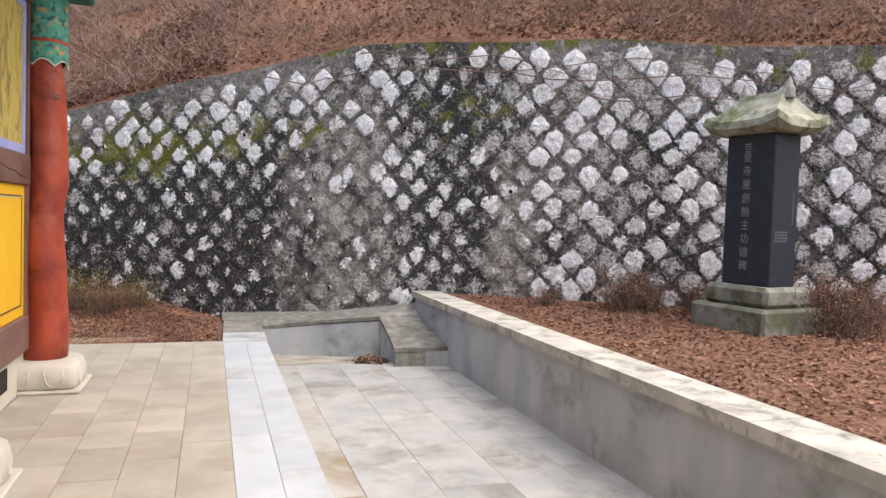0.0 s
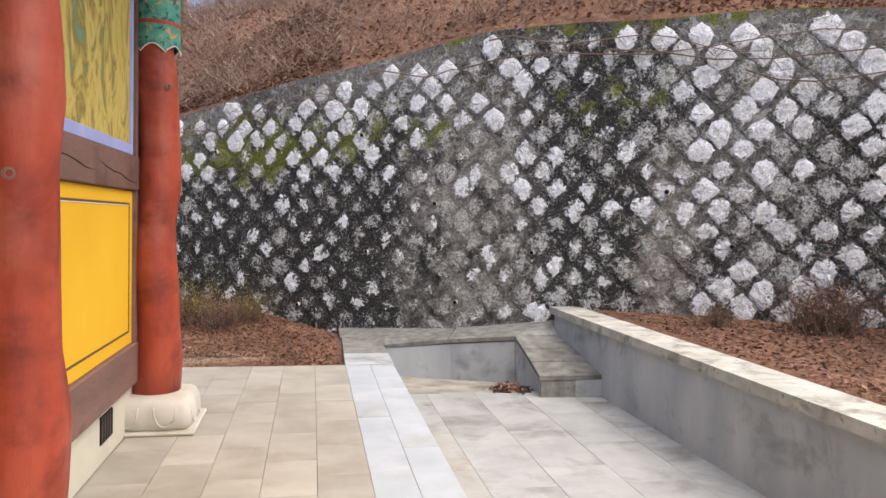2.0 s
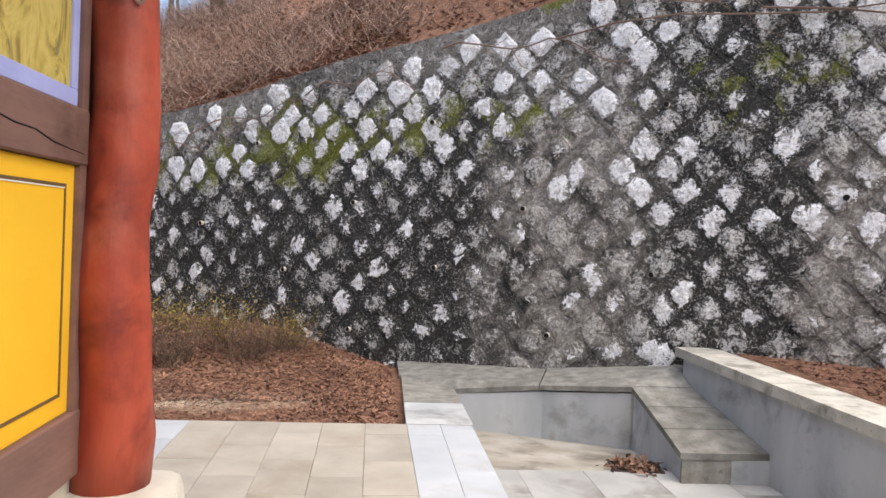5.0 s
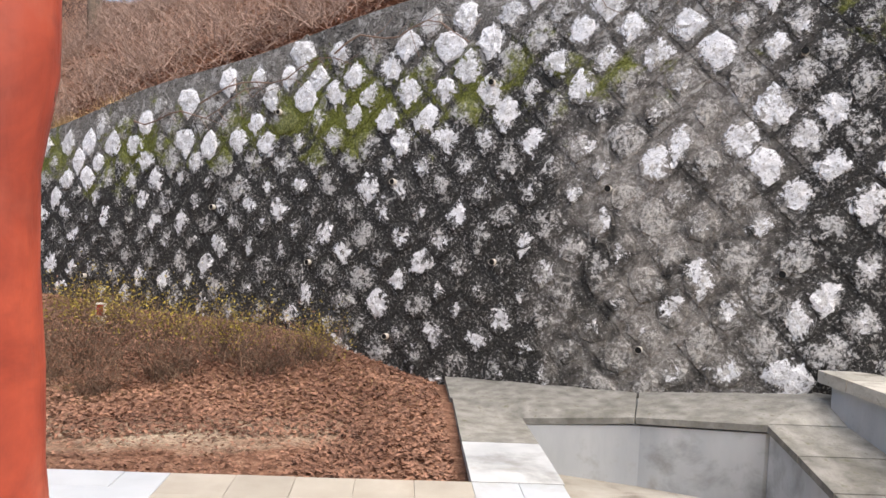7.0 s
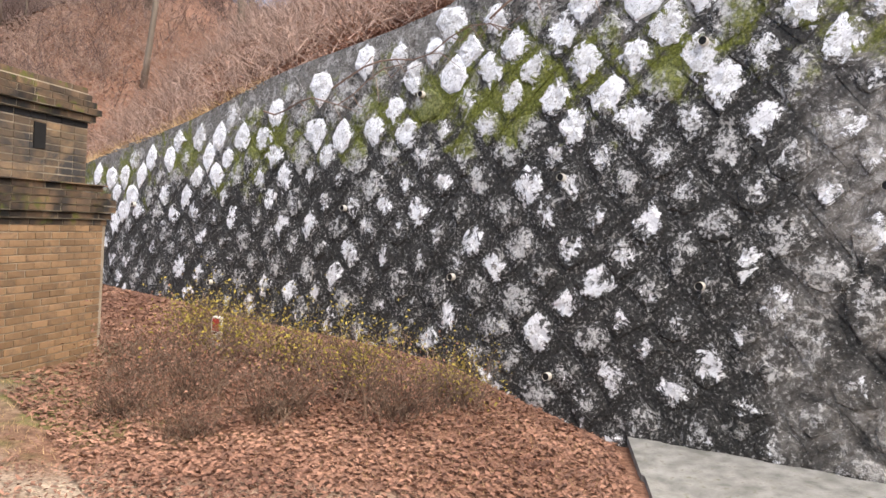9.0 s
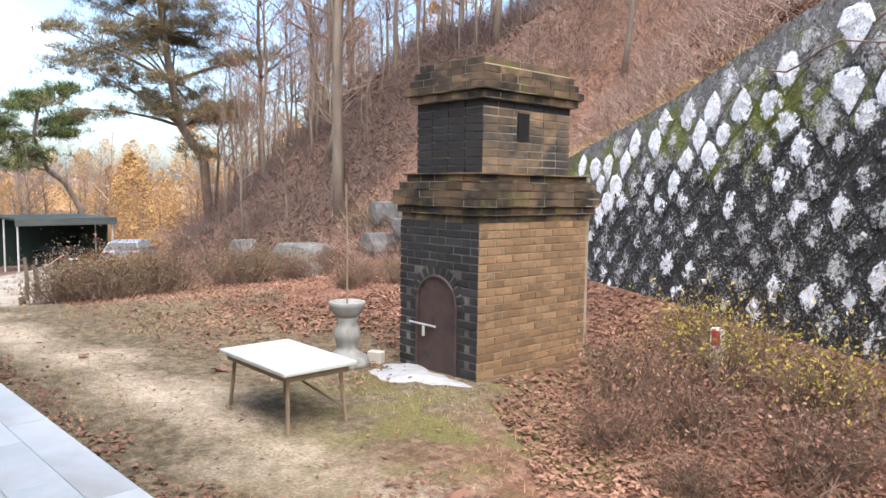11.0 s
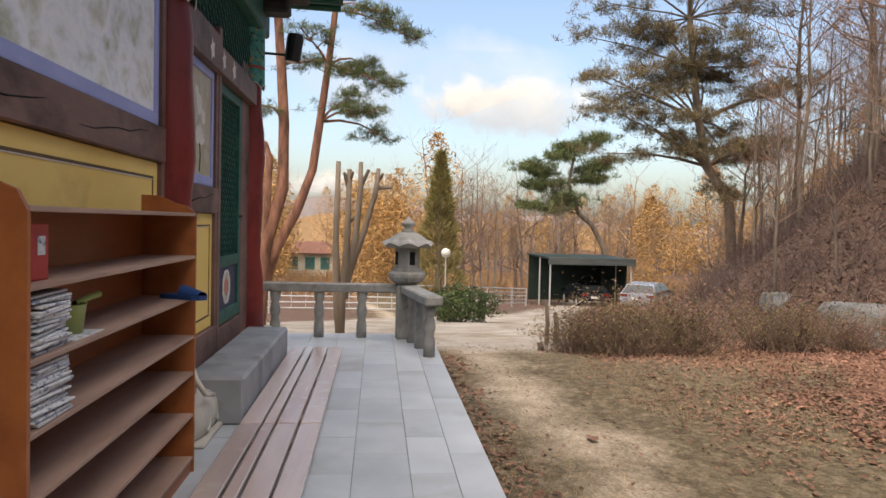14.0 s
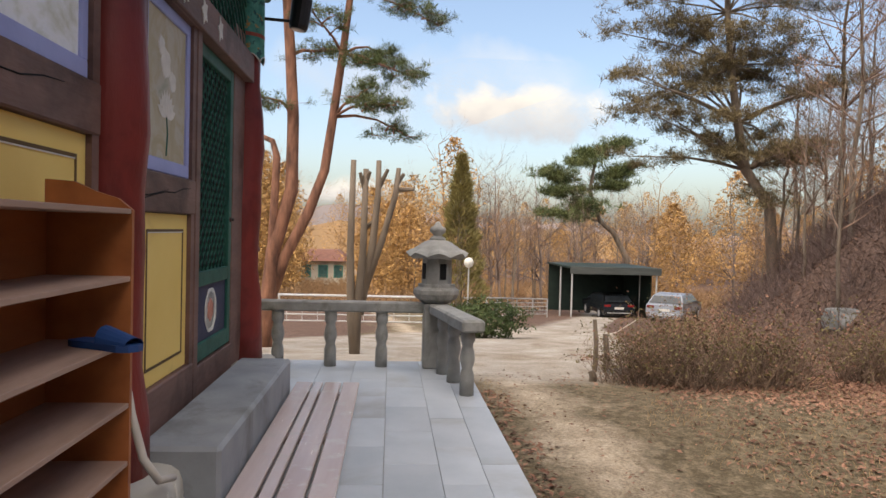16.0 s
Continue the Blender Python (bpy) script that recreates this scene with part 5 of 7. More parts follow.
def build_table():
    t = thing("folding_table", -3.99, 3.46, -0.13, -2.5, label="low folding table with a pale laminate top and thin brown legs", category="table")
    part("tabletop", Mb().box(-0.45, 0.45, -0.275, 0.275, 0.4, 0.43, 0.006), LAMINATE, t)
    part("apron", Mb().box(-0.41, 0.41, -0.235, 0.235, 0.355, 0.4), LEGMETAL, t)
    for sx in (-1, 1):
        for sy in (-1, 1):
            part("leg", Mb().tube([(0.36 * sx, 0.2 * sy, 0.37), (0.4 * sx, 0.22 * sy, 0.0)], [0.015, 0.013], 8), LEGMETAL, t)
    part("brace", Mb().tube([(-0.36, 0, 0.36), (0.39, 0.2, 0.12)], [0.008, 0.008], 6), LEGMETAL, t)


def build_stand():
    s = thing("stone_stand", -4.83, 4.62, -0.14, label="turned weathered stone pedestal with a shallow dish", category="pedestal")
    s.scale = (0.78, 0.78, 1)
    part("pedestal", Mb().lathe([(0.24, 0.0), (0.25, 0.05), (0.22, 0.1), (0.13, 0.15), (0.1, 0.19), (0.13, 0.24), (0.15, 0.3), (0.13, 0.36), (0.1, 0.4), (0.12, 0.45)], n=24, lobes=10, depth=0.05), GREYSTONE, s, smooth=True)
    part("dish", Mb().lathe([(0.12, 0.45), (0.17, 0.5), (0.2, 0.55), (0.21, 0.585), (0.19, 0.59), (0.17, 0.57), (0.02, 0.565)], n=28), GREYSTONE, s, smooth=True)
    part("stake", Mb().tube([(0.0, 0.0, 0.56), (-0.03, 0.02, 1.1), (-0.09, 0.05, 1.62)], [0.012, 0.01, 0.008], 6), LEGMETAL, s, "thin stick standing in the dish")


build_table()
build_stand()

# ---------- stele in the raised bed ----------


def letter(ch, size, x, y, z):
    """One character as a flat mesh facing -y, centred on x, its foot at z."""
    cu = bpy.data.curves.new("character", "FONT")
    cu.body, cu.size, cu.align_x, cu.extrude, cu.resolution_u = ch, size, "CENTER", 0.001, 2
    ob = bpy.data.objects.new("character", cu)
    me = bpy.data.meshes.new_from_object(ob)
    mb = Mb().add([(x + v.co.x, y - v.co.z, z + v.co.y) for v in me.vertices], [tuple(p.vertices) for p in me.polygons])
    bpy.data.objects.remove(ob)
    bpy.data.curves.remove(cu)
    bpy.data.meshes.remove(me)
    return mb


def build_stele():
    s = thing("stone_stele", 7.44, -0.3, 0.52, -81, label="black inscribed stone stele under a lichen-grey stone roof", category="stele")
    s.scale = (1, 1, 1.05)
    part("lower_step", Mb().box(-0.52, 0.52, -0.5, 0.5, -0.2, 0.2, 0.03), MOSSYSTONE, s)
    part("upper_step", Mb().box(-0.44, 0.44, -0.38, 0.38, 0.2, 0.42, 0.045), MOSSYSTONE, s)
    slab = part("slab", Mb().box(-0.33, 0.33, -0.21, 0.21, 0.42, 2.06, 0.012), BLACKSTONE, s, "polished black inscribed slab")
    ink = surf("engraved white strokes", (0.2, 0.2, 0.2), (0.32, 0.32, 0.32), 9, 0.8, 0.0)
    glyph = Mb()
    for q, (x0, x1) in ((1.93, (-0.04, 0.04)), (1.955, (-0.045, 0.045)), (1.905, (-0.045, 0.045)), (1.88, (-0.03, 0.03))):
        glyph.box(-0.03 + x0, -0.03 + x1, -0.2135, -0.2105, q - 0.005, q + 0.005)
    part("worn_character", glyph, ink, slab, "worn engraved character")
    for k, ch in enumerate("覺寺重創施主功德碑"):
        part("character", letter(ch, 0.12, -0.03, -0.2135, 1.77 - 0.148 * k), ink, slab, "engraved character")
    small = surf("engraved grey strokes", (0.16, 0.17, 0.18), (0.24, 0.25, 0.26), 9, 0.8, 0.0)
    for k in range(4):
        row = Mb()
        for j in range(8):
            row.box(0.3305, 0.332, -0.15 + 0.026 * j, -0.136 + 0.026 * j, 1.0 - 0.032 * k, 1.016 - 0.032 * k)
        part("small_writing", row, small, slab, "row of small engraved characters")
    tall = Mb()
    for j in range(12):
        tall.box(0.3305, 0.332, 0.12, 0.134, 1.42 - 0.03 * j, 1.438 - 0.03 * j)
    part("small_writing", tall, small, slab, "column of small engraved characters")
    rf = Mb()
    secs = [(0.0, 0.46, 0.38, 0.04), (0.05, 0.52, 0.43, 0.07), (0.13, 0.5, 0.41, 0.07), (0.2, 0.4, 0.32, 0.03), (0.3, 0.34, 0.2, 0.02), (0.38, 0.3, 0.11, 0.02), (0.45, 0.31, 0.07, 0.04)]
    n = 24
    for h, wx, wy, lift in secs:
        for k in range(n):
            a = 2 * math.pi * k / n
            c, sn = math.cos(a), math.sin(a)
            q = 1 / max(abs(c), abs(sn))
            corner = max(0, (q - 1) / 0.414)
            rf.v.append((wx * c * q, wy * sn * q, 2.06 + h + lift * corner ** 2))
    rf.f = [(i * n + k, i * n + (k + 1) % n, (i + 1) * n + (k + 1) % n, (i + 1) * n + k) for i in range(len(secs) - 1) for k in range(n)]
    rf.f += [tuple(range(n))[::-1], tuple(range((len(secs) - 1) * n, len(secs) * n))]
    part("roof_stone", rf, surf("lichened roof stone", (0.22, 0.23, 0.17), (0.42, 0.42, 0.35), 5, 0.9, 0.6, 30, stain=(0.09, 0.1, 0.05), sscale=4, samount=(0.46, 0.64), moss=(0.12, 0.14, 0.04), mscale=6, mamount=(0.55, 0.68)), s, "upturned stone roof grey with lichen")
    for sx in (-1, 1):
        part("ridge_end", Mb().lathe([(0.07, 2.44), (0.06, 2.54), (0.03, 2.6), (0.01, 2.66)], sx * 0.3, 0, 10), GREYSTONE, s)


build_stele()

# ---------- foliage helpers ----------


def blades(centres, dirs, length, width, r):
    """Thin three-cornered blades: one per centre along dirs."""
    n = len(centres)
    d = dirs / np.linalg.norm(dirs, axis=1, keepdims=True)
    side = np.cross(d, r.normal(size=(n, 3)))
    side /= np.linalg.norm(side, axis=1, keepdims=True) + 1e-9
    L, W = np.asarray(length).reshape(-1, 1), np.asarray(width).reshape(-1, 1)
    v = np.stack([centres - side * W / 2, centres + side * W / 2, centres + d * L], 1).reshape(-1, 3)
    return v, np.arange(3 * n).reshape(-1, 3)


def leaf_quads(centres, normals, size, r):
    n = len(centres)
    nn = normals / np.linalg.norm(normals, axis=1, keepdims=True)
    a = np.cross(nn, r.normal(size=(n, 3)))
    a /= np.linalg.norm(a, axis=1, keepdims=True) + 1e-9
    b = np.cross(nn, a)
    s = np.asarray(size).reshape(-1, 1)
    v = np.stack([centres - a * s, centres - b * s * 0.55 + nn * s * 0.2, centres + a * s, centres + b * s * 0.55 + nn * s * 0.25], 1).reshape(-1, 3)
    return v, np.arange(4 * n).reshape(-1, 4)


def join(sets):
    vs, fs, n = [], [], 0
    for v, f in sets:
        vs.append(v)
        fs.append(f + n)
        n += len(v)
    return np.concatenate(vs), np.concatenate(fs)


def tufts(points, r_tuft, per, length, width, r, up=0.3, flat=0.6):
    """Needle tufts round points."""
    pts = np.repeat(np.asarray(points), per, 0)
    c = pts + r.normal(size=pts.shape) * r_tuft * np.array([1, 1, flat])
    d = r.normal(size=pts.shape) + np.array([0, 0, up])
    return blades(c, d, r.uniform(0.6, 1.2, len(c)) * length, np.full(len(c), width), r)


def branching(start, direction, length, radius, depth, r, spread=0.55, up=0.12, segs=4, kids=(2, 4), mb=None, tips=None, keep=0.62, sides=5):
    """A limb that wanders, tapers and splits; collects its tips."""
    p, d = Vector(start), Vector(direction).normalized()
    pts, rad = [p.copy()], [radius]
    for i in range(segs):
        d = (d + Vector((r.uniform(-1, 1), r.uniform(-1, 1), r.uniform(-0.6, 1) + up)) * 0.17).normalized()
        p = p + d * length / segs
        pts.append(p.copy())
        rad.append(radius * (1 - 0.5 * (i + 1) / segs))
    if depth == 0:
        mb.tube([pts[0], pts[-1]], [rad[0], rad[-1]], 3, cap=False)
    elif depth == 1:
        mb.tube([pts[0], pts[segs // 2], pts[-1]], [rad[0], rad[segs // 2], rad[-1]], 3, cap=False)
    else:
        mb.tube(pts, rad, sides, cap=False)
    if depth == 0:
        tips.append(tuple(p))
        return
    for k in range(r.randint(*kids)):
        i = r.randint(max(1, segs - 3), segs)
        nd = (d + Vector((r.uniform(-1, 1), r.uniform(-1, 1), r.uniform(-0.3, 0.8))) * spread * 1.5).normalized()
        branching(pts[i], nd, length * keep * r.uniform(0.75, 1.2), max(rad[i] * 0.6, 0.004), depth - 1, r, spread, up, segs, kids, mb, tips, keep, max(3, sides - 1))


def bare_mesh(seed, height, radius, depth=5, trunk=0.3):
    """A leaning, forked trunk and its twigs; gives also the twigs' tips."""
    r = random.Random(seed)
    mb, tips, tw = Mb(), [], Mb()
    n = 8
    stems = [(0.0, 1.0)] + ([(0.3, 0.8)] if seed % 3 else [])
    lx, ly = r.uniform(-0.12, 0.12), r.uniform(-0.12, 0.12)
    main = []
    for s, (start, k) in enumerate(stems):
        pts, rad = ([(0, 0, -0.3)], [radius * 1.3]) if s == 0 else ([main[3]], [radius * 0.62])
        ox, oy = (lx, ly) if s == 0 else (-lx + 0.14, -ly - 0.1)
        z0 = pts[0][2]
        wx = wy = 0.0
        for i in range(n):
            u = (i + 1) / n
            wx, wy = wx + r.uniform(-1, 1) * 0.016 * height, wy + r.uniform(-1, 1) * 0.016 * height
            pts.append((pts[0][0] + ox * height * u + wx, pts[0][1] + oy * height * u + wy, z0 + (height * k - z0) * u))
            rad.append(rad[0] * (0.8 - 0.68 * u))
        if s == 0:
            main = pts
        mb.tube(pts, rad, 9)
        for i in range(1, n + 1):
            if pts[i][2] < trunk * height:
                continue
            for j in range(3 if s == 0 else 2):
                a = r.uniform(0, 6.28)
                branching(pts[i], (math.cos(a), math.sin(a), r.uniform(0.2, 1.1)), height * 0.22 * r.uniform(0.6, 1.3) * (1.15 - 0.5 * i / n), max(rad[i] * 0.5, 0.012), depth - 2, r, mb=tw, tips=tips, segs=3, spread=0.62, kids=(2, 3))
    return mb, tw, np.array(tips)

# ---------- leaf litter, brush and grass ----------


def scatter(n, x0, x1, y0, y1, r):
    return r.uniform(x0, x1, n), r.uniform(y0, y1, n)


def in_wall(x, y):
    d = y - wall_y(x)
    return (x > WALL_END - 0.2) & (d > -0.08) & (d < 0.5)


def blocked(x, y):
    """Where paving, low walls or the furnace stand."""
    t = (y < 2.16) & (x < 4.9) & (x > -10.9)
    k = (x > 1.5) & (x < 4.95) & (y < wall_y(x) + 0.5)
    f = (x > FX - FW - 0.08) & (x < FX + 0.08) & (y > FY - 0.1) & (y < FY + FD + 0.12)
    return t | k | f | in_wall(x, y) | (np.abs(x - 7.44) + np.abs(y + 0.3) < 0.7)


def litter_patch(r, n, x0, x1, y0, y1, size, keep=None):
    x, y = scatter(n, x0, x1, y0, y1, r)
    ok = ~blocked(x, y)
    if keep is not None:
        ok &= keep(x, y)
    x, y = x[ok], y[ok]
    z = ground_z(x, y) + r.uniform(0.004, 0.03, len(x))
    nrm = np.stack([r.normal(size=len(x)) * 0.32, r.normal(size=len(x)) * 0.32, np.ones(len(x))], 1)
    return leaf_quads(np.stack([x, y, z], 1), nrm, r.uniform(0.5, 1.2, len(x)) * size, r)


def build_litter():
    r = np.random.default_rng(11)
    wob = lambda x, y: 0.35 * lump(x, y, 1.7, 3)
    bed = lambda x, y: (y > 3.15 + 0.3 * wob(x, y) + 0.8 * np.clip(-1.2 - x, 0, 3)) | (x > 0.45 + 0.6 * wob(x, y))
    yard = lambda x, y: (y > 4.7 + wob(x, y) * 2.0) & (x < -5.2)
    edge = lambda x, y: (y < 2.42 + 0.1 * lump(x, y, 5, 1)) & (y > 2.15)
    sets = [litter_patch(r, 52000, -3.2, 1.6, 2.2, 9.0, 0.025, bed), litter_patch(r, 30000, 4.9, 10.5, -9, 3.5, 0.03, bed),
            litter_patch(r, 2600, -10, 1.5, 2.15, 2.7, 0.028, edge), litter_patch(r, 3200, -2.6, 1.5, 2.3, 3.5, 0.02), litter_patch(r, 16000, -8.0, -3.2, 5.0, 11.0, 0.034, lambda x, y: y > 5.3 + wob(x, y)),
            litter_patch(r, 60000, -13.5, 13, -4, 18, 0.045, lambda x, y: y > np.where(x > WALL_END, wall_y(x), toe_y(x) - 1.5)),
            litter_patch(r, 21000, -15, -4.8, 3.8, 11, 0.027, yard), litter_patch(r, 9000, -12, -4, 4.0, 9, 0.024, lambda x, y: lump(x, y, 0.8, 7) > -0.5), litter_patch(r, 900, -12, 1, 2.3, 4, 0.022), litter_patch(r, 7000, -11.5, -4.6, 3.7, 7, 0.019, lambda x, y: lump(x, y, 1.1, 5) > -0.25)]
    v, f = join(sets)
    tagged(new("leaf_litter", big_mesh("leaf_litter", v, f, LITTER)), "dry russet fallen leaves lying thick on the ground", "leaves", kind="stuff")
    v, f = join([litter_patch(r, 22000, -30, -13, 8, 24, 0.065, lambda x, y: y > toe_y(x) - 1.5)])
    tagged(new("woodland_litter", big_mesh("woodland_litter", v, f, DARKLITTER)), "leaf litter at the slope's foot, darkened for the slope's shade", "leaves", kind="stuff")
    # drift of leaves in the court corner
    c = np.array([3.4, 2.0, -0.29]) + r.normal(size=(260, 3)) * np.array([0.09, 0.07, 0.025])
    c[:, 2] = np.abs(c[:, 2] + 0.29) - 0.285
    v, f = leaf_quads(c, r.normal(size=(260, 3)) * 0.6 + np.array([0, 0, 1]), r.uniform(0.02, 0.045, 260), r)
    tagged(new("leaf_drift", big_mesh("leaf_drift", v, f, DARKLITTER)), "small drift of brown leaves in the court corner", "leaves", kind="stuff")


build_litter()


def brush_set(r, x, y, per, h, w, lean=0.55):
    z = ground_z(x, y) - 0.03
    c = np.repeat(np.stack([x, y, z], 1), per, 0) + r.normal(size=(len(x) * per, 3)) * np.array([0.16, 0.16, 0.0])
    d = r.normal(size=c.shape) * np.array([lean, lean, 0.2]) + np.array([0, 0, 1.0])
    hh = r.uniform(0.35, 1.0, len(c)) * h
    a, fa = blades(c, d, hh, np.full(len(c), w), r)
    dn = d / np.linalg.norm(d, axis=1, keepdims=True)
    sets = [(a, fa)]
    for t in (0.45, 0.65, 0.8):
        e = c + dn * (hh * t)[:, None]
        sets.append(blades(e, dn + r.normal(size=c.shape) * 0.55, hh * 0.42, np.full(len(c), w * 0.7), r))
    return join(sets)


def build_brush():
    r = np.random.default_rng(5)
    # on the slope above the wall
    x, y = scatter(11000, -12.5, 13, -4, 20, r)
    v = y - np.where(x > WALL_END, wall_y(x) + 0.45, toe_y(x) - 0.4)
    ok = (v > 0) & (v < 9.5) & (lump(x, y, 0.8, 4) > -0.95)
    s = brush_set(r, x[ok], y[ok], 9, 0.8, 0.011, 1.1)
    tagged(new("hill_brush", big_mesh("hill_brush", *s, BRUSH)), "tangled bare pinkish brown brush on the slope", "brush", kind="stuff")
    x, y = scatter(5200, -48, -9.5, 6, 34, r)
    v = y - toe_y(x)
    ok = (v > 0.1) & (v < 22)
    s = brush_set(r, x[ok], y[ok], 9, 1.15, 0.016, 0.8)
    tagged(new("slope_brush", big_mesh("slope_brush", *s, UNDERGROWTH)), "bare undergrowth on the wooded slope, darkened for its shade", "brush", kind="stuff")
    # rough growth on the far side of the valley
    x, y = scatter(3600, -120, -47, -60, 40, r)
    ok = (np.abs(y - 14) > 3.5) | (x < -52)
    s = brush_set(r, x[ok], y[ok], 6, 2.0, 0.06, 0.9)
    tagged(new("valley_brush", big_mesh("valley_brush", *s, FARTWIG)), "tawny rough growth across the valley", "brush", kind="stuff")
    # straw hanging over the wall's top
    x = r.uniform(-7.0, -2.5, 1500)
    c = np.stack([x, wall_y(x) + 0.06 * wall_top(x) + r.uniform(-0.02, 0.3, len(x)), wall_top(x) - 0.02], 1)
    d = np.stack([r.normal(size=len(x)) * 0.4, r.normal(size=len(x)) * 0.5 - 0.5, r.uniform(-0.1, 0.9, len(x))], 1)
    s = blades(c, d, r.uniform(0.1, 0.26, len(x)), np.full(len(x), 0.009), r)
    tagged(new("wall_straw", big_mesh("wall_straw", *s, STRAW)), "dry straw-coloured grass along the wall top", "grass", kind="stuff")
    # short dry grass and moss in the yard
    x, y = scatter(26000, -11.5, 1.4, 2.2, 6.5, r)
    ok = ~blocked(x, y) & (np.abs(y - 3.2 + 0.3 * lump(x, y, 0.9)) > 0.55) & (lump(x, y, 1.5, 8) > -0.2)
    x, y = x[ok], y[ok]
    c = np.stack([x, y, ground_z(x, y) - 0.005], 1)
    s = blades(c, r.normal(size=c.shape) * 0.6 + np.array([0, 0, 0.7]), r.uniform(0.02, 0.07, len(x)), np.full(len(x), 0.005), r)
    tagged(new("yard_grass", big_mesh("yard_grass", *s, STRAW)), "short dry grass in the yard", "grass", kind="stuff")


build_brush()

# ---------- shrubs ----------


def shrub_mesh(seed, h, w, n, leaves):
    r = np.random.default_rng(seed)
    base = r.normal(size=(n, 3)) * np.array([w * 0.2, w * 0.2, 0])
    d = r.normal(size=(n, 3)) * np.array([0.6, 0.6, 0.1]) + np.array([0, 0, 1])
    d /= np.linalg.norm(d, axis=1, keepdims=True)
    hh = r.uniform(0.55, 1.05, n) * h
    sets = [blades(base, d, hh, np.full(n, 0.012), r)]
    tips = []
    for t in (0.3, 0.45, 0.6, 0.75, 0.85):
        e = base + d * (hh * t)[:, None]
        dd = d + r.normal(size=(n, 3)) * 0.75
        sets.append(blades(e, dd, hh * 0.36, np.full(n, 0.006), r))
        tips.append(e + dd * (hh * 0.28)[:, None])
    stems = join(sets)
    tips = np.concatenate(tips)
    tips = tips[tips[:, 2] > h * 0.25]
    pick = tips[r.integers(0, len(tips), leaves)] + r.normal(size=(leaves, 3)) * 0.05
    lf = leaf_quads(pick, r.normal(size=(leaves, 3)), r.uniform(0.012, 0.024, leaves), r)
    return stems, lf


def build_shrubs():
    kinds = []
    for k in range(3):
        st, lf = shrub_mesh(40 + k, 0.72, 0.85, 170, 800)
        kinds.append((big_mesh("stemwork", *st, STEMS), {m: big_mesh("foliage", *lf, mm) for m, mm in (("y", YELLOWLEAF), ("r", LITTER), ("o", OLIVELEAF))}))

    def shrub(x, y, s, k, leaf, label):
        e = thing("shrub", x, y, float(ground_z(x, y)) - 0.02, 57 * k + 31 * x, label=label, category="shrub", group="bare shrubs")
        e.scale = (s, s, s * 0.95)
        for nm, me in (("stemwork", kinds[k % 3][0]), ("foliage", kinds[k % 3][1][leaf])):
            o = tagged(new(nm, me), kind="stuff")
            o.parent = e
        return e

    yel = "bare shrub with some yellow green leaves before the wall"
    red = "bare russet shrub in leaf litter"
    for i, (x, y, s, l) in enumerate(((-0.5, 5.35, 0.85, "y"), (-1.25, 5.7, 0.85, "y"), (-2.0, 6.0, 0.9, "y"), (-0.1, 4.9, 0.7, "r"), (-1.0, 4.85, 0.75, "r"), (-1.8, 5.1, 0.8, "r"), (-2.6, 5.6, 0.85, "r"), (-2.5, 6.6, 0.9, "y"),
                                      (0.25, 5.2, 0.65, "y"), (-2.1, 4.6, 0.6, "r"), (-1.45, 4.3, 0.5, "r"))):
        shrub(x, y, s * 0.98, i, l, yel if l == "y" else red)
    for i, (x, y, s) in enumerate(((6.66, 1.16, 0.95), (6.95, 1.3, 0.7), (7.5, 0.75, 0.75), (5.74, 1.72, 0.42), (8.1, -0.2, 0.95), (8.0, -0.95, 0.95), (8.4, -0.6, 1.0), (8.9, -0.3, 0.9))):
        shrub(x, y, s, i + 1, "r", "bare russet shrub in the raised bed")
    r = random.Random(3)
    spots = [(-11.6 - 0.55 * k + r.uniform(-0.3, 0.3), 4.6 + 0.42 * k + r.uniform(-0.4, 0.4)) for k in range(6)]
    spots += [(-10.9 - 0.2 * k + r.uniform(-0.5, 0.5), 5.4 + 0.62 * k + r.uniform(-0.4, 0.4)) for k in range(9)]
    spots += [(-13.5 - 0.8 * k + r.uniform(-0.5, 0.5), 5.6 + 0.45 * k + r.uniform(-0.5, 0.5)) for k in range(7)]
    spots += [(-11.0, 4.05), (-11.2, 4.5), (-10.7, 4.75)]
    spots += [(-8.6 + r.uniform(-1.2, 0.9), 7.6 + 0.3 * k) for k in range(6)]
    for i, (x, y) in enumerate(spots):
        shrub(x, y, r.uniform(0.8, 1.12) if x < -9.5 else 0.62, i, "o" if i % 2 == 0 else "r", "leggy bare shrub in the hedge at the slope's foot")


build_shrubs()

# ---------- trees ----------


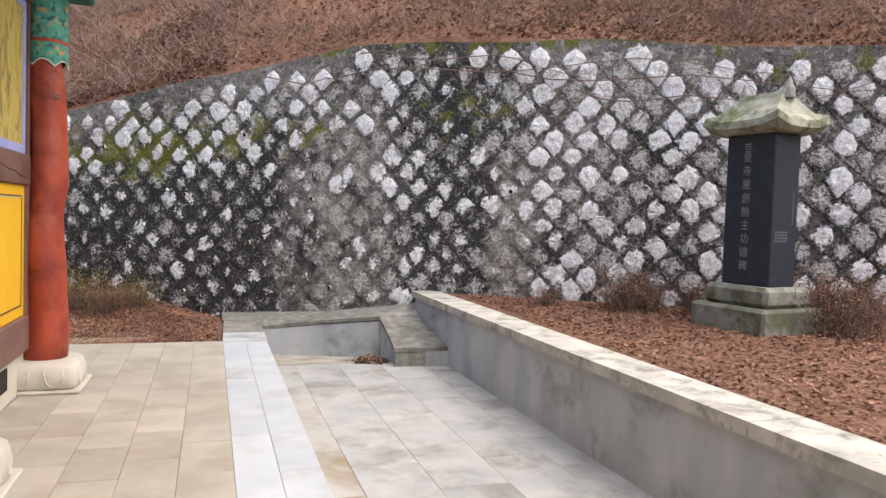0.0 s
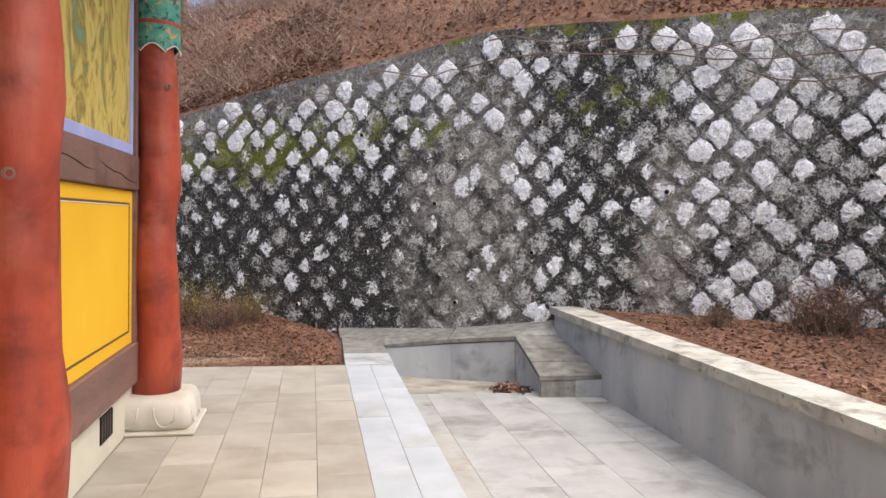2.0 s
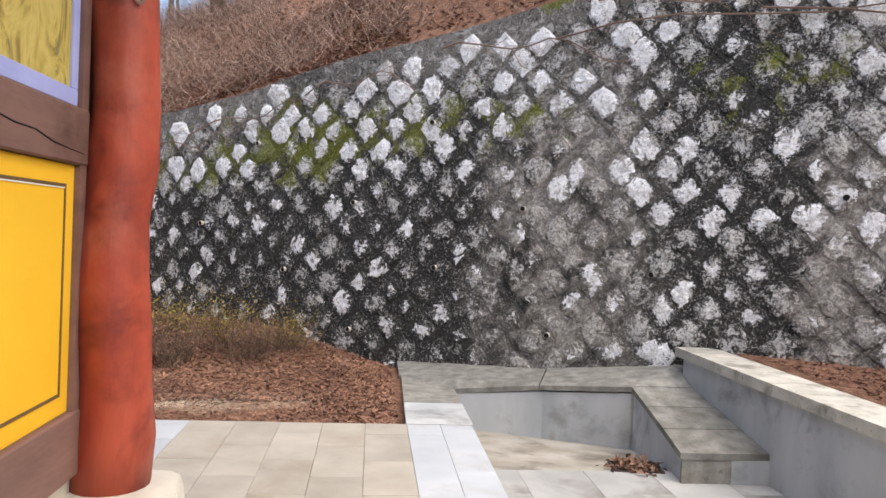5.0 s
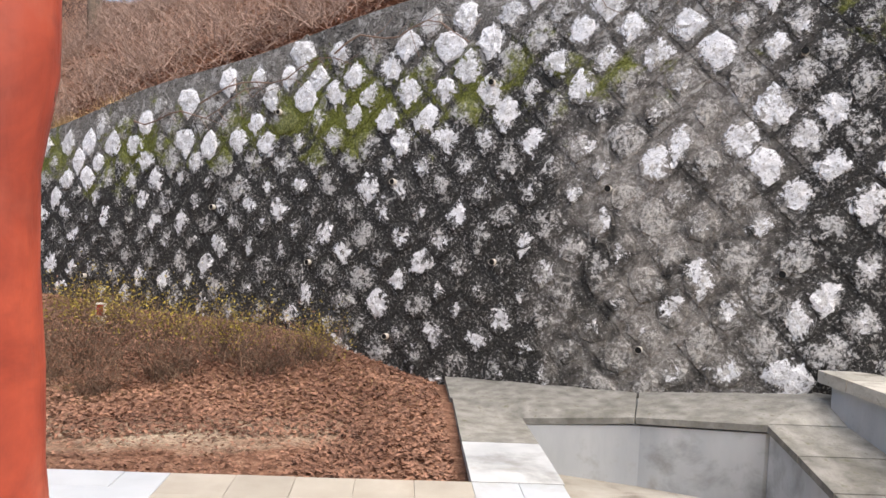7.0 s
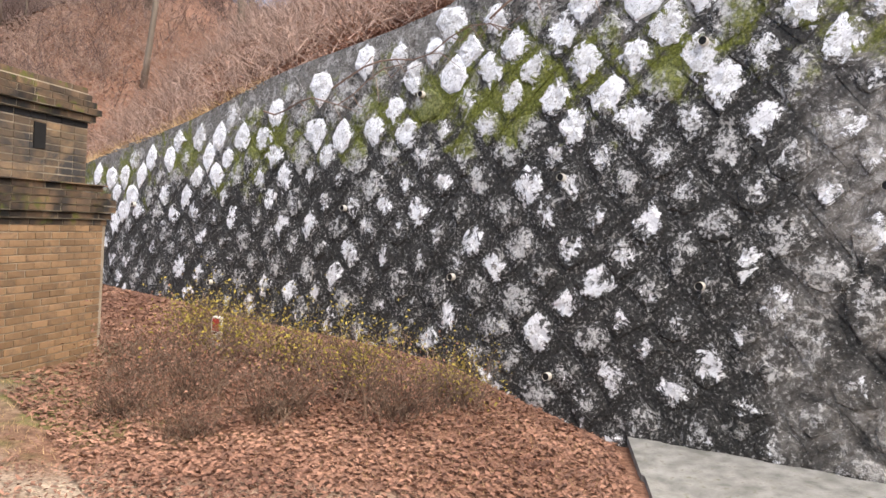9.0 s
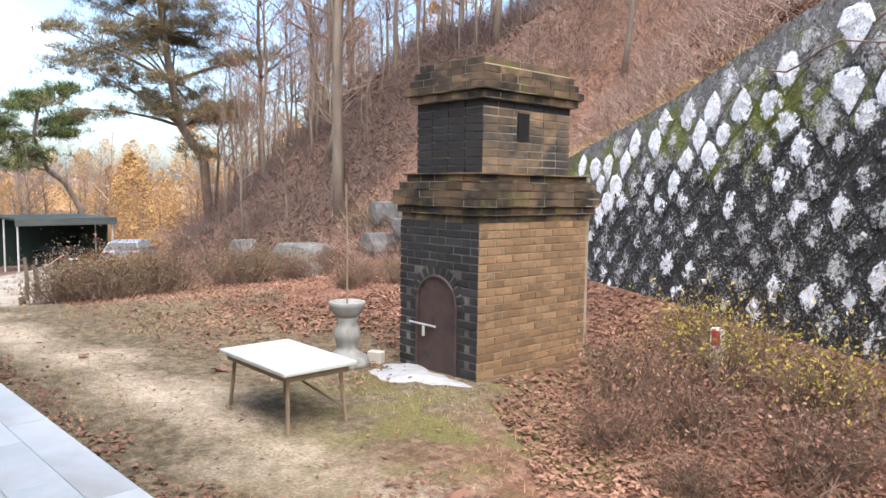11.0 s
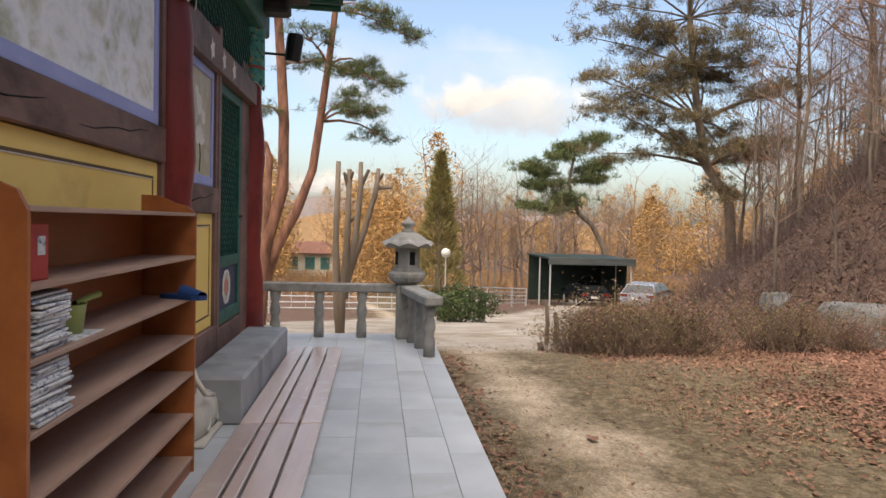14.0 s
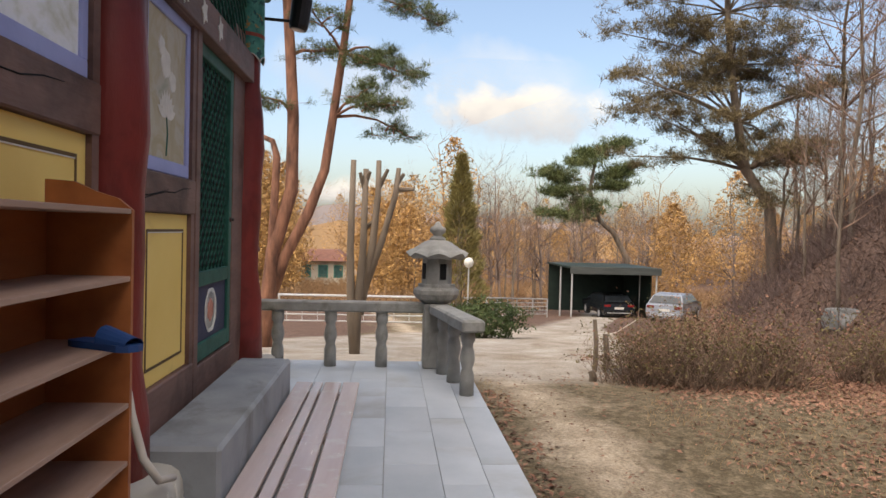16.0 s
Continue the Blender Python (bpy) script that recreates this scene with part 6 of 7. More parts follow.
def pine(name, x, y, trunks, crowns, seed, needles, bark, label, rise=0.45, tuft=0.34, per=34, nl=0.16, nw=0.014):
    """Trunks: lists of (dx, dy, z, r) from the foot; crowns: limbs (trunk, point index, end point) with tufts along them."""
    z0 = float(ground_z(x, y))
    t = thing(name, x, y, 0, label=label, category="pine tree")
    r, nr = random.Random(seed), np.random.default_rng(seed)
    for tr in trunks:
        pts = [(a, b, c) for a, b, c, q in tr]
        rad = [q for a, b, c, q in tr]
        if tr[0][2] > 90:
            continue
        part("trunk", Mb().tube([(pts[0][0], pts[0][1], min(pts[0][2], z0 - 0.3) if tr is trunks[0] else pts[0][2])] + pts[1:], rad, 12), bark, t, smooth=True)
    limbs, pts_t = Mb(), []
    for k, i, end, count in crowns:
        a, b, c, q = trunks[k][i]
        s, e = Vector((a, b, c)), Vector(end)
        mid = (s + e) / 2 + Vector((r.uniform(-.1, .1), r.uniform(-.1, .1), r.uniform(0.02, 0.2)))
        limbs.tube([s, (s + mid) / 2 + Vector((0, 0, 0.05)), mid, e], [q * 0.42, q * 0.34, q * 0.26, 0.012], 6)
        L = (e - s).length
        pads = max(3, count // 2)
        for j in range(pads):
            base = s.lerp(e, 0.4 + 0.6 * (j + r.uniform(0.2, 0.9)) / pads)
            side = (e - s).cross(Vector((0, 0, 1))).normalized() * (1 if j % 2 else -1)
            tip = base + side * L * r.uniform(0.1, 0.3) + (e - s).normalized() * L * r.uniform(0.02, 0.15) + Vector((0, 0, r.gauss(0.06, 0.1) * L * rise))
            if j == pads - 1:
                tip = e + Vector((r.gauss(0, 0.05), r.gauss(0, 0.05), 0.02)) * L
            limbs.tube([base, (base + tip) / 2 + Vector((0, 0, 0.03 * L)), tip], [0.02, 0.014, 0.007], 3, cap=False)
            R = tuft * r.uniform(0.7, 1.25)
            for w in range(11):
                q = tip + Vector((r.gauss(0, 1) * R * 0.5, r.gauss(0, 1) * R * 0.5, r.gauss(0, 1) * R * 0.14))
                pts_t.append(tuple(q))
                if w < 4:
                    limbs.tube([tip, tuple(q)], [0.006, 0.003], 3, cap=False)
    part("limbwork", limbs, bark, t, kind="stuff")
    v, f = tufts(pts_t, tuft * 0.13, per // 2, nl, nw, nr, 0.7, 0.6)
    o = new("crown", big_mesh("crown", v, f, needles))
    o.parent = t
    return t


def sx(px, x):
    """World y of a sight line from the last standpoint, through a mark px to its right, at distance x."""
    return 1.32 + (px - 784 + 88) * (-x - 3.11) * 7.924e-4


def sz(py, x):
    return 1.409 - (py - 409) * (-x - 3.11) * 7.924e-4


def limb_pts(x0, y0, x, marks, r0, r1):
    n = len(marks)
    return [(x - x0 + 0.1 * math.sin(i), sx(px, x) - y0, sz(py, x), r0 + (r1 - r0) * i / (n - 1)) for i, (px, py) in enumerate(marks)]


def build_pines():
    X = -16.0
    y0 = sx(482, X)
    A = limb_pts(X, y0, X, [(478, 660), (484, 560), (494, 450), (522, 345), (521, 220), (514, 110), (506, 0), (500, -120), (505, -230)], 0.15, 0.06)
    B = limb_pts(X, y0, X, [(490, 530), (512, 465), (552, 385), (578, 310), (590, 215), (604, 105), (616, 0), (622, -120), (640, -220)], 0.11, 0.045)
    C = limb_pts(X, y0, X, [(486, 560), (492, 420), (497, 290), (488, 262), (460, 250)], 0.09, 0.04)
    E = lambda px, py, d=0.0: (d, sx(px, X) - y0, sz(py, X))
    crowns = [(1, 4, E(700, 200, 0.5), 12), (1, 4, E(735, 245, -0.4), 8), (1, 5, E(735, 150, 0.3), 14), (1, 5, E(680, 95, -0.6), 10), (1, 6, E(770, 55, 0.2), 14), (1, 6, E(700, 20, 0.7), 12),
              (1, 5, E(560, 60, 0.8), 8), (0, 5, E(580, 90, -0.5), 8), (0, 6, E(560, -10, 0.6), 9), (1, 7, E(720, -90, 0), 12), (1, 7, E(560, -150, 0.5), 10), (0, 7, E(420, -120, 0), 10), (0, 6, E(430, 20, 0.4), 9),
              (1, 8, E(690, -220, 0.3), 12), (0, 8, E(500, -260, 0), 12), (0, 4, E(470, 190, 0.3), 3), (1, 4, E(655, 165, 0.2), 10), (1, 5, E(640, 130, 0.4), 8)]
    pine("pine_tree", X, y0, [A, B, C], crowns, 21, PINE, BARK, "tall red-barked pine with two leaning trunks behind the balustrade", per=90, tuft=0.36, nl=0.1, nw=0.009)
    # dark green umbrella pine behind the shed
    X = -52.0
    y0 = sx(1120, X)
    A = limb_pts(X, y0, X, [(1130, 520), (1120, 450), (1095, 405), (1070, 385), (1050, 330), (1060, 270)], 0.24, 0.1)
    E = lambda px, py, d=0.0: (d, sx(px, X) - y0, sz(py, X))
    crowns = [(0, 5, E(1105, 243), 14), (0, 5, E(1040, 262), 12), (0, 4, E(975, 300), 20), (0, 4, E(1118, 288), 20), (0, 4, E(985, 336), 18), (0, 4, E(1100, 318), 14), (0, 3, E(975, 372), 14), (0, 3, E(1030, 352, 0.7), 12), (0, 5, E(1020, 285, 0.8), 12)]
    pine("pine_tree", X, y0, [A], crowns, 22, PINE, GREYBARK, "dark green spreading pine beside the drive", rise=0.12, tuft=1.1, per=60, nl=0.45, nw=0.045)
    # large bronze pine on the slope
    X = -26.0
    y0 = sx(1392, X)
    A = limb_pts(X, y0, X, [(1400, 400), (1382, 350), (1335, 285), (1318, 200), (1305, 100), (1295, 0), (1290, -130)], 0.2, 0.08)
    E = lambda px, py, d=0.0: (d, sx(px, X) - y0, sz(py, X))
    crowns = []
    rr = random.Random(9)
    for i in range(2, 7):
        for px in (-225, -180, -140, -100, -60, -30, 40, 75, 115, 160, 200):
            m = [(1400, 400), (1382, 350), (1335, 285), (1318, 200), (1305, 100), (1295, 0), (1290, -130)][i]
            crowns.append((0, i, E(m[0] + px * rr.uniform(0.75, 1.1), m[1] + rr.uniform(-120, 70) + abs(px) * 0.1, rr.uniform(-1.8, 1.8)), 10))
    pine("pine_tree", X, y0, [A], crowns, 23, PINEDULL, GREYBARK, "large pine with bronze green crown on the slope", tuft=0.7, per=50, nl=0.26, nw=0.02)


build_pines()


def build_pollards():
    X = -14.6
    y0 = sx(636, X)
    t = thing("pollarded_tree", X, y0, 0, label="group of grey trunks lopped to bare stubs", category="tree")
    q = lambda marks, r0, r1: Mb().tube([(a, b, c) for a, b, c, r in limb_pts(X, y0, X, marks, r0, r1)], [r for *_, r in limb_pts(X, y0, X, marks, r0, r1)], 10)
    part("trunk", q([(640, 665), (630, 560), (626, 450), (628, 290)], 0.085, 0.045), GREYBARK, t, smooth=True)
    part("trunk", q([(636, 665), (640, 560), (648, 450), (650, 305)], 0.09, 0.045), GREYBARK, t, smooth=True)
    part("trunk", q([(644, 560), (664, 440), (672, 350), (672, 290)], 0.07, 0.042), GREYBARK, t, smooth=True)
    part("trunk", q([(650, 520), (680, 430), (702, 350), (707, 302)], 0.065, 0.038), GREYBARK, t, smooth=True)
    for a, b in (((648, 340), (640, 312)), ((674, 335), (688, 305)), ((706, 340), (735, 338)), ((650, 410), (664, 396)), ((704, 330), (716, 312)), ((650, 330), (657, 310))):
        part("stub", q([a, b], 0.04, 0.028), GREYBARK, t)


build_pollards()


def build_conifer():
    X = -26.0
    y0, top = sx(818, X), sz(277, X)
    z0 = float(ground_z(X, y0))
    t = thing("conifer", X, y0, z0, label="narrow conical evergreen tree", category="conifer")
    h = top - z0
    part("trunk", Mb().tube([(0, 0, -0.2), (0, 0, h * 0.5), (0.03, 0, h * 0.95)], [0.14, 0.09, 0.02], 8), GREYBARK, t)
    r = np.random.default_rng(31)
    n = 7500
    u = r.uniform(0, 1, n) ** 0.75
    rad = (1 - u) ** 0.85 * 1.0 * (0.72 + 0.28 * r.uniform(0, 1, n)) * (1 + 0.18 * np.sin(u * 40))
    a = r.uniform(0, 6.28, n)
    c = np.stack([rad * np.cos(a), rad * np.sin(a), 0.15 + u * (h - 0.15)], 1)
    d = np.stack([np.cos(a), np.sin(a), np.full(n, 0.9)], 1) + r.normal(size=(n, 3)) * 0.4
    o = new("crown", big_mesh("crown", *blades(c, d, r.uniform(0.12, 0.3, n), np.full(n, 0.045), r), surf("dull conifer foliage", (0.15, 0.13, 0.045), (0.3, 0.25, 0.09), 2, 0.8, 0.0, island=0.35)))
    o.parent = t
    # evergreen bush under it
    X = -20.0
    y0 = sx(868, X)
    z0 = float(ground_z(X, y0))
    b = thing("evergreen_bush", X, y0, z0, label="rounded dark evergreen bush beside the drive", category="bush")
    part("stem", Mb().tube([(0, 0, -0.1), (0.02, 0, 0.5)], [0.06, 0.03], 6), GREYBARK, b)
    n = 5200
    d = r.normal(size=(n, 3))
    d /= np.linalg.norm(d, axis=1, keepdims=True)
    lob = 1 + 0.3 * np.sin(d[:, 0] * 6 + 1) * np.cos(d[:, 1] * 7) + 0.15 * np.sin(d[:, 2] * 9 + d[:, 1] * 5)
    c = d * np.array([0.62, 0.92, 0.46]) * (r.uniform(0.45, 1, n) ** 0.4 * lob)[:, None] + np.array([0, 0, 0.45])
    o = new("crown", big_mesh("crown", *leaf_quads(c, d + r.normal(size=(n, 3)) * 0.6, r.uniform(0.025, 0.05, n), r), EVERGREEN))
    o.parent = b


build_conifer()


def build_bare_trees():
    kinds = []
    nr = np.random.default_rng(61)
    for k, (h, rad) in enumerate(((9, 0.085), (11, 0.1), (8, 0.07))):
        a, b, tips = bare_mesh(60 + k, h, rad)
        kinds.append([a.mesh("trunk", GREYBARK, True), b.mesh("branchwork", TWIG)])
        if k != 1:
            c = tips[nr.integers(0, len(tips), 900)] + nr.normal(size=(900, 3)) * 0.12
            kinds[-1].append(big_mesh("dead_leaves", *leaf_quads(c, nr.normal(size=(900, 3)), nr.uniform(0.025, 0.055, 900), nr), RUSSET))
    r = random.Random(77)
    spots = [(-13.2, 10.75, 1, 1.25), (-15.0, 12.2, 0, 1.3), (-11.5, 13.5, 1, 1.1), (-17, 13.0, 2, 1.2), (-19.5, 15.0, 1, 1.1), (-10, 16.5, 0, 1.2), (-14, 17, 1, 1.1), (-22, 14.0, 0, 1.0), (-23, 18.5, 1, 1.1),
             (-18, 19.5, 0, 1.1), (-29, 15.5, 2, 1.0), (-33, 19.0, 0, 1.0), (-34, 12.6, 2, 0.8), (-51, 9.5, 2, 0.9), (-52, 5.6, 2, 0.9), (-56, 12.2, 2, 0.9), (-28, 12.2, 2, 0.8), (-26, 21, 1, 1.0),
             (-47, 9, 0, 0.8), (-50, 14, 1, 0.7), (-48, 19, 0, 0.9), (-4, 17.5, 0, 1.0), (-1.5, 19, 1, 1.0), (-12.5, 21, 0, 1.1), (-37, 16.5, 1, 0.9), (-42, 24, 1, 0.9)]
    for k in range(46):
        x = -r.uniform(12.5, 40)
        spots.append((x, float(toe_y(x)) + r.uniform(4, 20), r.randrange(3), r.uniform(0.7, 1.1)))
    # saplings along the slope's foot
    for k in range(44):
        x = -r.uniform(13, 36)
        spots.append((x, float(toe_y(x)) + r.uniform(0.8, 9), r.randrange(3), r.uniform(0.3, 0.55)))
    spots = [q for q in spots if not (q[0] > -13 and q[1] > 12.5)] + [(-3.5, 20.5, 0, 0.9), (-6.4, 15.6, 1, 1.0), (-4.6, 17.2, 0, 0.9), (-2.6, 16.4, 1, 0.9), (-1.2, 17.6, 2, 1.0), (-7.6, 18.2, 0, 1.1), (-9.2, 16.2, 2, 1.1), (-5.6, 19.5, 2, 1.0), (-10.6, 18.6, 1, 1.0), (-3.6, 14.6, 2, 0.6), (-2.4, 13.0, 1, 1.5), (-1.3, 14.8, 0, 1.1), (-0.4, 16.0, 2, 1.2), (-3.1, 16.0, 0, 1.3), (-1.9, 19.0, 1, 1.2)]
    for k in range(10):
        spots.append((r.uniform(-50, -62), r.uniform(2, 26), r.randrange(3), r.uniform(0.7, 1.0)))
    clear = lambda x, y: not (-50 < x < -16 and sx(930, x) < y < sx(1300, x))
    spots = [q for q in spots if clear(q[0], q[1])]
    for i, (x, y, k, s) in enumerate(spots):
        e = thing("bare_tree", x, y, float(ground_z(x, y)), r.uniform(0, 360), label="leafless grey barked tree on the slope" if y > 8 else "leafless tree beside the drive", category="tree", group="bare trees")
        e.scale = (s, s, s)
        for nm, me in zip(("trunk", "branchwork", "dead_leaves"), kinds[k]):
            o = tagged(new(nm, me), kind="" if nm == "trunk" else "stuff")
            o.parent = e


build_bare_trees()


def build_far_woods():
    r, nr = random.Random(5), np.random.default_rng(55)
    mesh_v, mesh_f, n, grey_v, grey_f, ng = [], [], 0, [], [], 0
    protos = []
    for k in range(3):
        a, b, _ = bare_mesh(90 + k, 10, 0.12, 4, 0.2)
        quads = [f for f in a.f + [tuple(i + len(a.v) for i in q) for q in b.f] if len(f) == 4]
        protos.append((np.array(a.v + b.v), np.array(quads)))
    gold = []
    for i in range(275):
        x = -r.uniform(50, 150)
        y = r.uniform(-0.62, 0.85) * -x
        if i >= 230:
            x, y = -r.uniform(34, 58), r.uniform(30, 50)
        if i >= 244:
            x = -r.uniform(58, 108)
            y = sx(r.uniform(455, 835), x)
        if i < 230 and y > 24 and x > -60:
            continue
        if x > -112 and abs(y - sx(580, x)) < 0.8 - 0.035 * x:
            continue
        z = float(ground_z(x, y)) - 0.2
        s = r.uniform(0.7, 1.25) * (1.0 if x > -90 else 1.2)
        a = r.uniform(0, 6.28)
        v, f = protos[i % 3]
        m = np.array([[math.cos(a), -math.sin(a), 0], [math.sin(a), math.cos(a), 0], [0, 0, 1]])
        grey = y > 5 and i % 4
        (grey_v if grey else mesh_v).append((v * s) @ m.T + np.array([x, y, z]))
        (grey_f if grey else mesh_f).append(f + (ng if grey else n))
        n, ng = (n, ng + len(v)) if grey else (n + len(v), ng)
        if y < 6 or x < -95 or y > 20 and (i % 3 == 0 or i >= 230):
            k = 1500
            u = nr.uniform(0.12, 1, k)
            rad = 2.7 * s * np.sin(np.pi * np.clip(u, 0.02, 0.98) ** 0.8) ** 0.7
            t = nr.uniform(0, 6.28, k)
            gold.append(np.stack([x + rad * np.cos(t) * nr.uniform(0.3, 1, k), y + rad * np.sin(t) * nr.uniform(0.3, 1, k), z + u * 10.5 * s], 1))
    tagged(new("far_woods", big_mesh("far_woods", np.concatenate(mesh_v), np.concatenate(mesh_f), FARTWIG)), "distant leafless woods across the valley", "woods", kind="stuff")
    tagged(new("grey_woods", big_mesh("grey_woods", np.concatenate(grey_v), np.concatenate(grey_f), GREYTWIG)), "distant grey leafless woods behind the car shed", "woods", kind="stuff")
    c = np.concatenate(gold)
    d = nr.normal(size=c.shape) + np.array([0, 0, -0.2])
    tagged(new("larch_foliage", big_mesh("larch_foliage", *blades(c, d, nr.uniform(0.18, 0.45, len(c)), np.full(len(c), 0.13), nr), GOLD)), "orange larch foliage with golden sunlight in its colour, distant woods", "woods", kind="stuff")


build_far_woods()


def build_ridges():
    """Far wooded ridges on the skyline."""
    # The farther ridge's greyer tone holds the distance haze in its colour.
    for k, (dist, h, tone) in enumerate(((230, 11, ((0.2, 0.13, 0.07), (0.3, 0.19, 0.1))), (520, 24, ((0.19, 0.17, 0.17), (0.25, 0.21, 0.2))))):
        n = 90
        v, f = [], []
        for i in range(n):
            a = radians(-70 + 140 * i / (n - 1))
            x, y = -dist * math.cos(a), dist * math.sin(a)
            t = h * (0.75 + 0.3 * math.sin(i * 0.17 + k) + 0.12 * math.sin(i * 0.61) + 0.05 * math.sin(i * 2.3)) - 8
            v += [(x, y, -60), (x, y, t), (x * 1.15, y * 1.15, t * 0.6), (x * 1.4, y * 1.4, -60)]
        f = [(4 * i + j, 4 * i + 4 + j, 4 * i + 5 + j, 4 * i + 1 + j) for i in range(n - 1) for j in range(3)]
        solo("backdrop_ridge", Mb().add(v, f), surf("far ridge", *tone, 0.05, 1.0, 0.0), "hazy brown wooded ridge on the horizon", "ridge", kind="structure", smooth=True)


build_ridges()

def uv_mesh(name, v, f, uv, material):
    me = bpy.data.meshes.new(name)
    me.from_pydata(v, [], f)
    lay = me.uv_layers.new(name="face")
    loops = np.empty(len(me.loops), int)
    me.loops.foreach_get("vertex_index", loops)
    lay.data.foreach_set("uv", np.asarray(uv)[loops].ravel())
    me.materials.append(material)
    me.update()
    return me


# ---------- beyond the terrace: shed, cars, fences, house ----------


def build_shed():
    X0, X1, y0, y1, zt = -48.5, -43.0, 11.5, 16.5, -0.4
    zg = -3.4
    s = thing("car_shed", -43, 13.5, zg, label="flat roofed open car shed with dark tarpaulin sides", category="car shed")
    T = lambda mb: Mb().add([(x + 43, y - 13.5, z - zg) for x, y, z in mb.v], mb.f)
    part("roof", T(Mb().box(X0, X1 + 0.5, y0 - 0.1, y1 + 0.1, zt - 0.12, zt - 0.02)), SHEDGREEN, s)
    part("fascia", T(Mb().box(X1 + 0.5, X1 + 0.56, y0 - 0.12, y1 + 0.12, zt - 0.42, zt, 0.01)), SHEDROOF, s, "grey green ribbed fascia board")
    part("back_sheet", T(Mb().box(X0, X0 + 0.05, y0, y1, zg - 0.1, zt - 0.12)), SHEDGREEN, s)
    part("side_sheet", T(Mb().box(X0, X1 - 0.6, y1 - 0.05, y1, zg - 0.1, zt - 0.12)), SHEDGREEN, s)
    for x in (X1 + 0.3, X1 - 2.4):
        for y in (y0 + 0.06, y1 - 0.06):
            part("post", T(Mb().tube([(x, y, zg - 0.3), (x, y, zt - 0.12)], [0.05, 0.05], 8)), STEEL, s)
    part("beam", T(Mb().box(X1 + 0.22, X1 + 0.36, y0, y1, zt - 0.3, zt - 0.13)), STEEL, s)


def build_car(x, y, rz, paint, label):
    """Rear of the car faces +x of its own frame."""
    z = float(ground_z(x, y)) + 0.02
    c = thing("car", x, y, z, rz, label=label, category="car", group="parked cars")
    prof = [(-2.3, 0.35), (-2.35, 0.6), (-2.2, 0.86), (-1.1, 1.0), (-0.5, 1.42), (0.6, 1.5), (1.7, 1.42), (2.2, 1.02), (2.32, 0.95), (2.36, 0.55), (2.25, 0.3)]
    b = Mb()
    ws = [0.82, 0.86, 0.9, 0.9, 0.72, 0.68, 0.7, 0.86, 0.9, 0.9, 0.84]
    n = len(prof)
    b.v = [(px, -w, pz) for (px, pz), w in zip(prof, ws)] + [(px, w, pz) for (px, pz), w in zip(prof, ws)]
    b.f = [tuple(range(n)), tuple(range(n, 2 * n))[::-1]] + [(i, n + i, n + (i + 1) % n, (i + 1) % n) for i in range(n)]
    body = part("body", b, paint, c)
    part("rear_window", Mb().add([(1.74, -0.66, 1.39), (2.16, -0.8, 1.07), (2.16, 0.8, 1.07), (1.74, 0.66, 1.39), (1.76, -0.66, 1.4), (2.2, -0.8, 1.07), (2.2, 0.8, 1.07), (1.76, 0.66, 1.4)],
                                 [(3, 2, 1, 0), (4, 5, 6, 7), (0, 1, 5, 4), (1, 2, 6, 5), (2, 3, 7, 6), (3, 0, 4, 7)]), CARGLASS, body)
    for sgn in (-1, 1):
        part("side_window", Mb().add([(-0.95, sgn * 0.9, 1.04), (1.9, sgn * 0.87, 1.06), (1.55, sgn * 0.715, 1.38), (-0.4, sgn * 0.735, 1.38), (-0.95, sgn * 0.86, 1.04), (1.9, sgn * 0.83, 1.06), (1.55, sgn * 0.68, 1.38), (-0.4, sgn * 0.7, 1.38)],
                                     [(0, 1, 2, 3), (7, 6, 5, 4), (0, 4, 5, 1), (1, 5, 6, 2), (2, 6, 7, 3), (3, 7, 4, 0)]), CARGLASS, body)
        part("tail_lamp", Mb().box(2.3, 2.375, min(sgn * 0.5, sgn * 0.86), max(sgn * 0.5, sgn * 0.86), 0.8, 0.93, 0.01), REDLAMP, body, "red tail lamp")
        for wx in (-1.42, 1.42):
            w = part("wheel", Mb().tube([(wx, sgn * 0.68, 0.32), (wx, sgn * 0.9, 0.32)], [0.32, 0.32], 18), RUBBER, c)
            part("rim", Mb().tube([(wx, sgn * 0.89, 0.32), (wx, sgn * 0.915, 0.32)], [0.2, 0.19], 14), STEEL, w)
    part("number_plate", Mb().box(2.36, 2.375, -0.27, 0.27, 0.66, 0.78, 0.003), WHITEPAINT, body, "pale number plate")
    part("rear_bumper", Mb().box(2.2, 2.4, -0.86, 0.86, 0.3, 0.58, 0.04), paint, body)
    part("bumper_trim", Mb().box(2.38, 2.41, -0.7, 0.7, 0.44, 0.48, 0.005), STEEL, body, "chrome bumper strip")
    return c


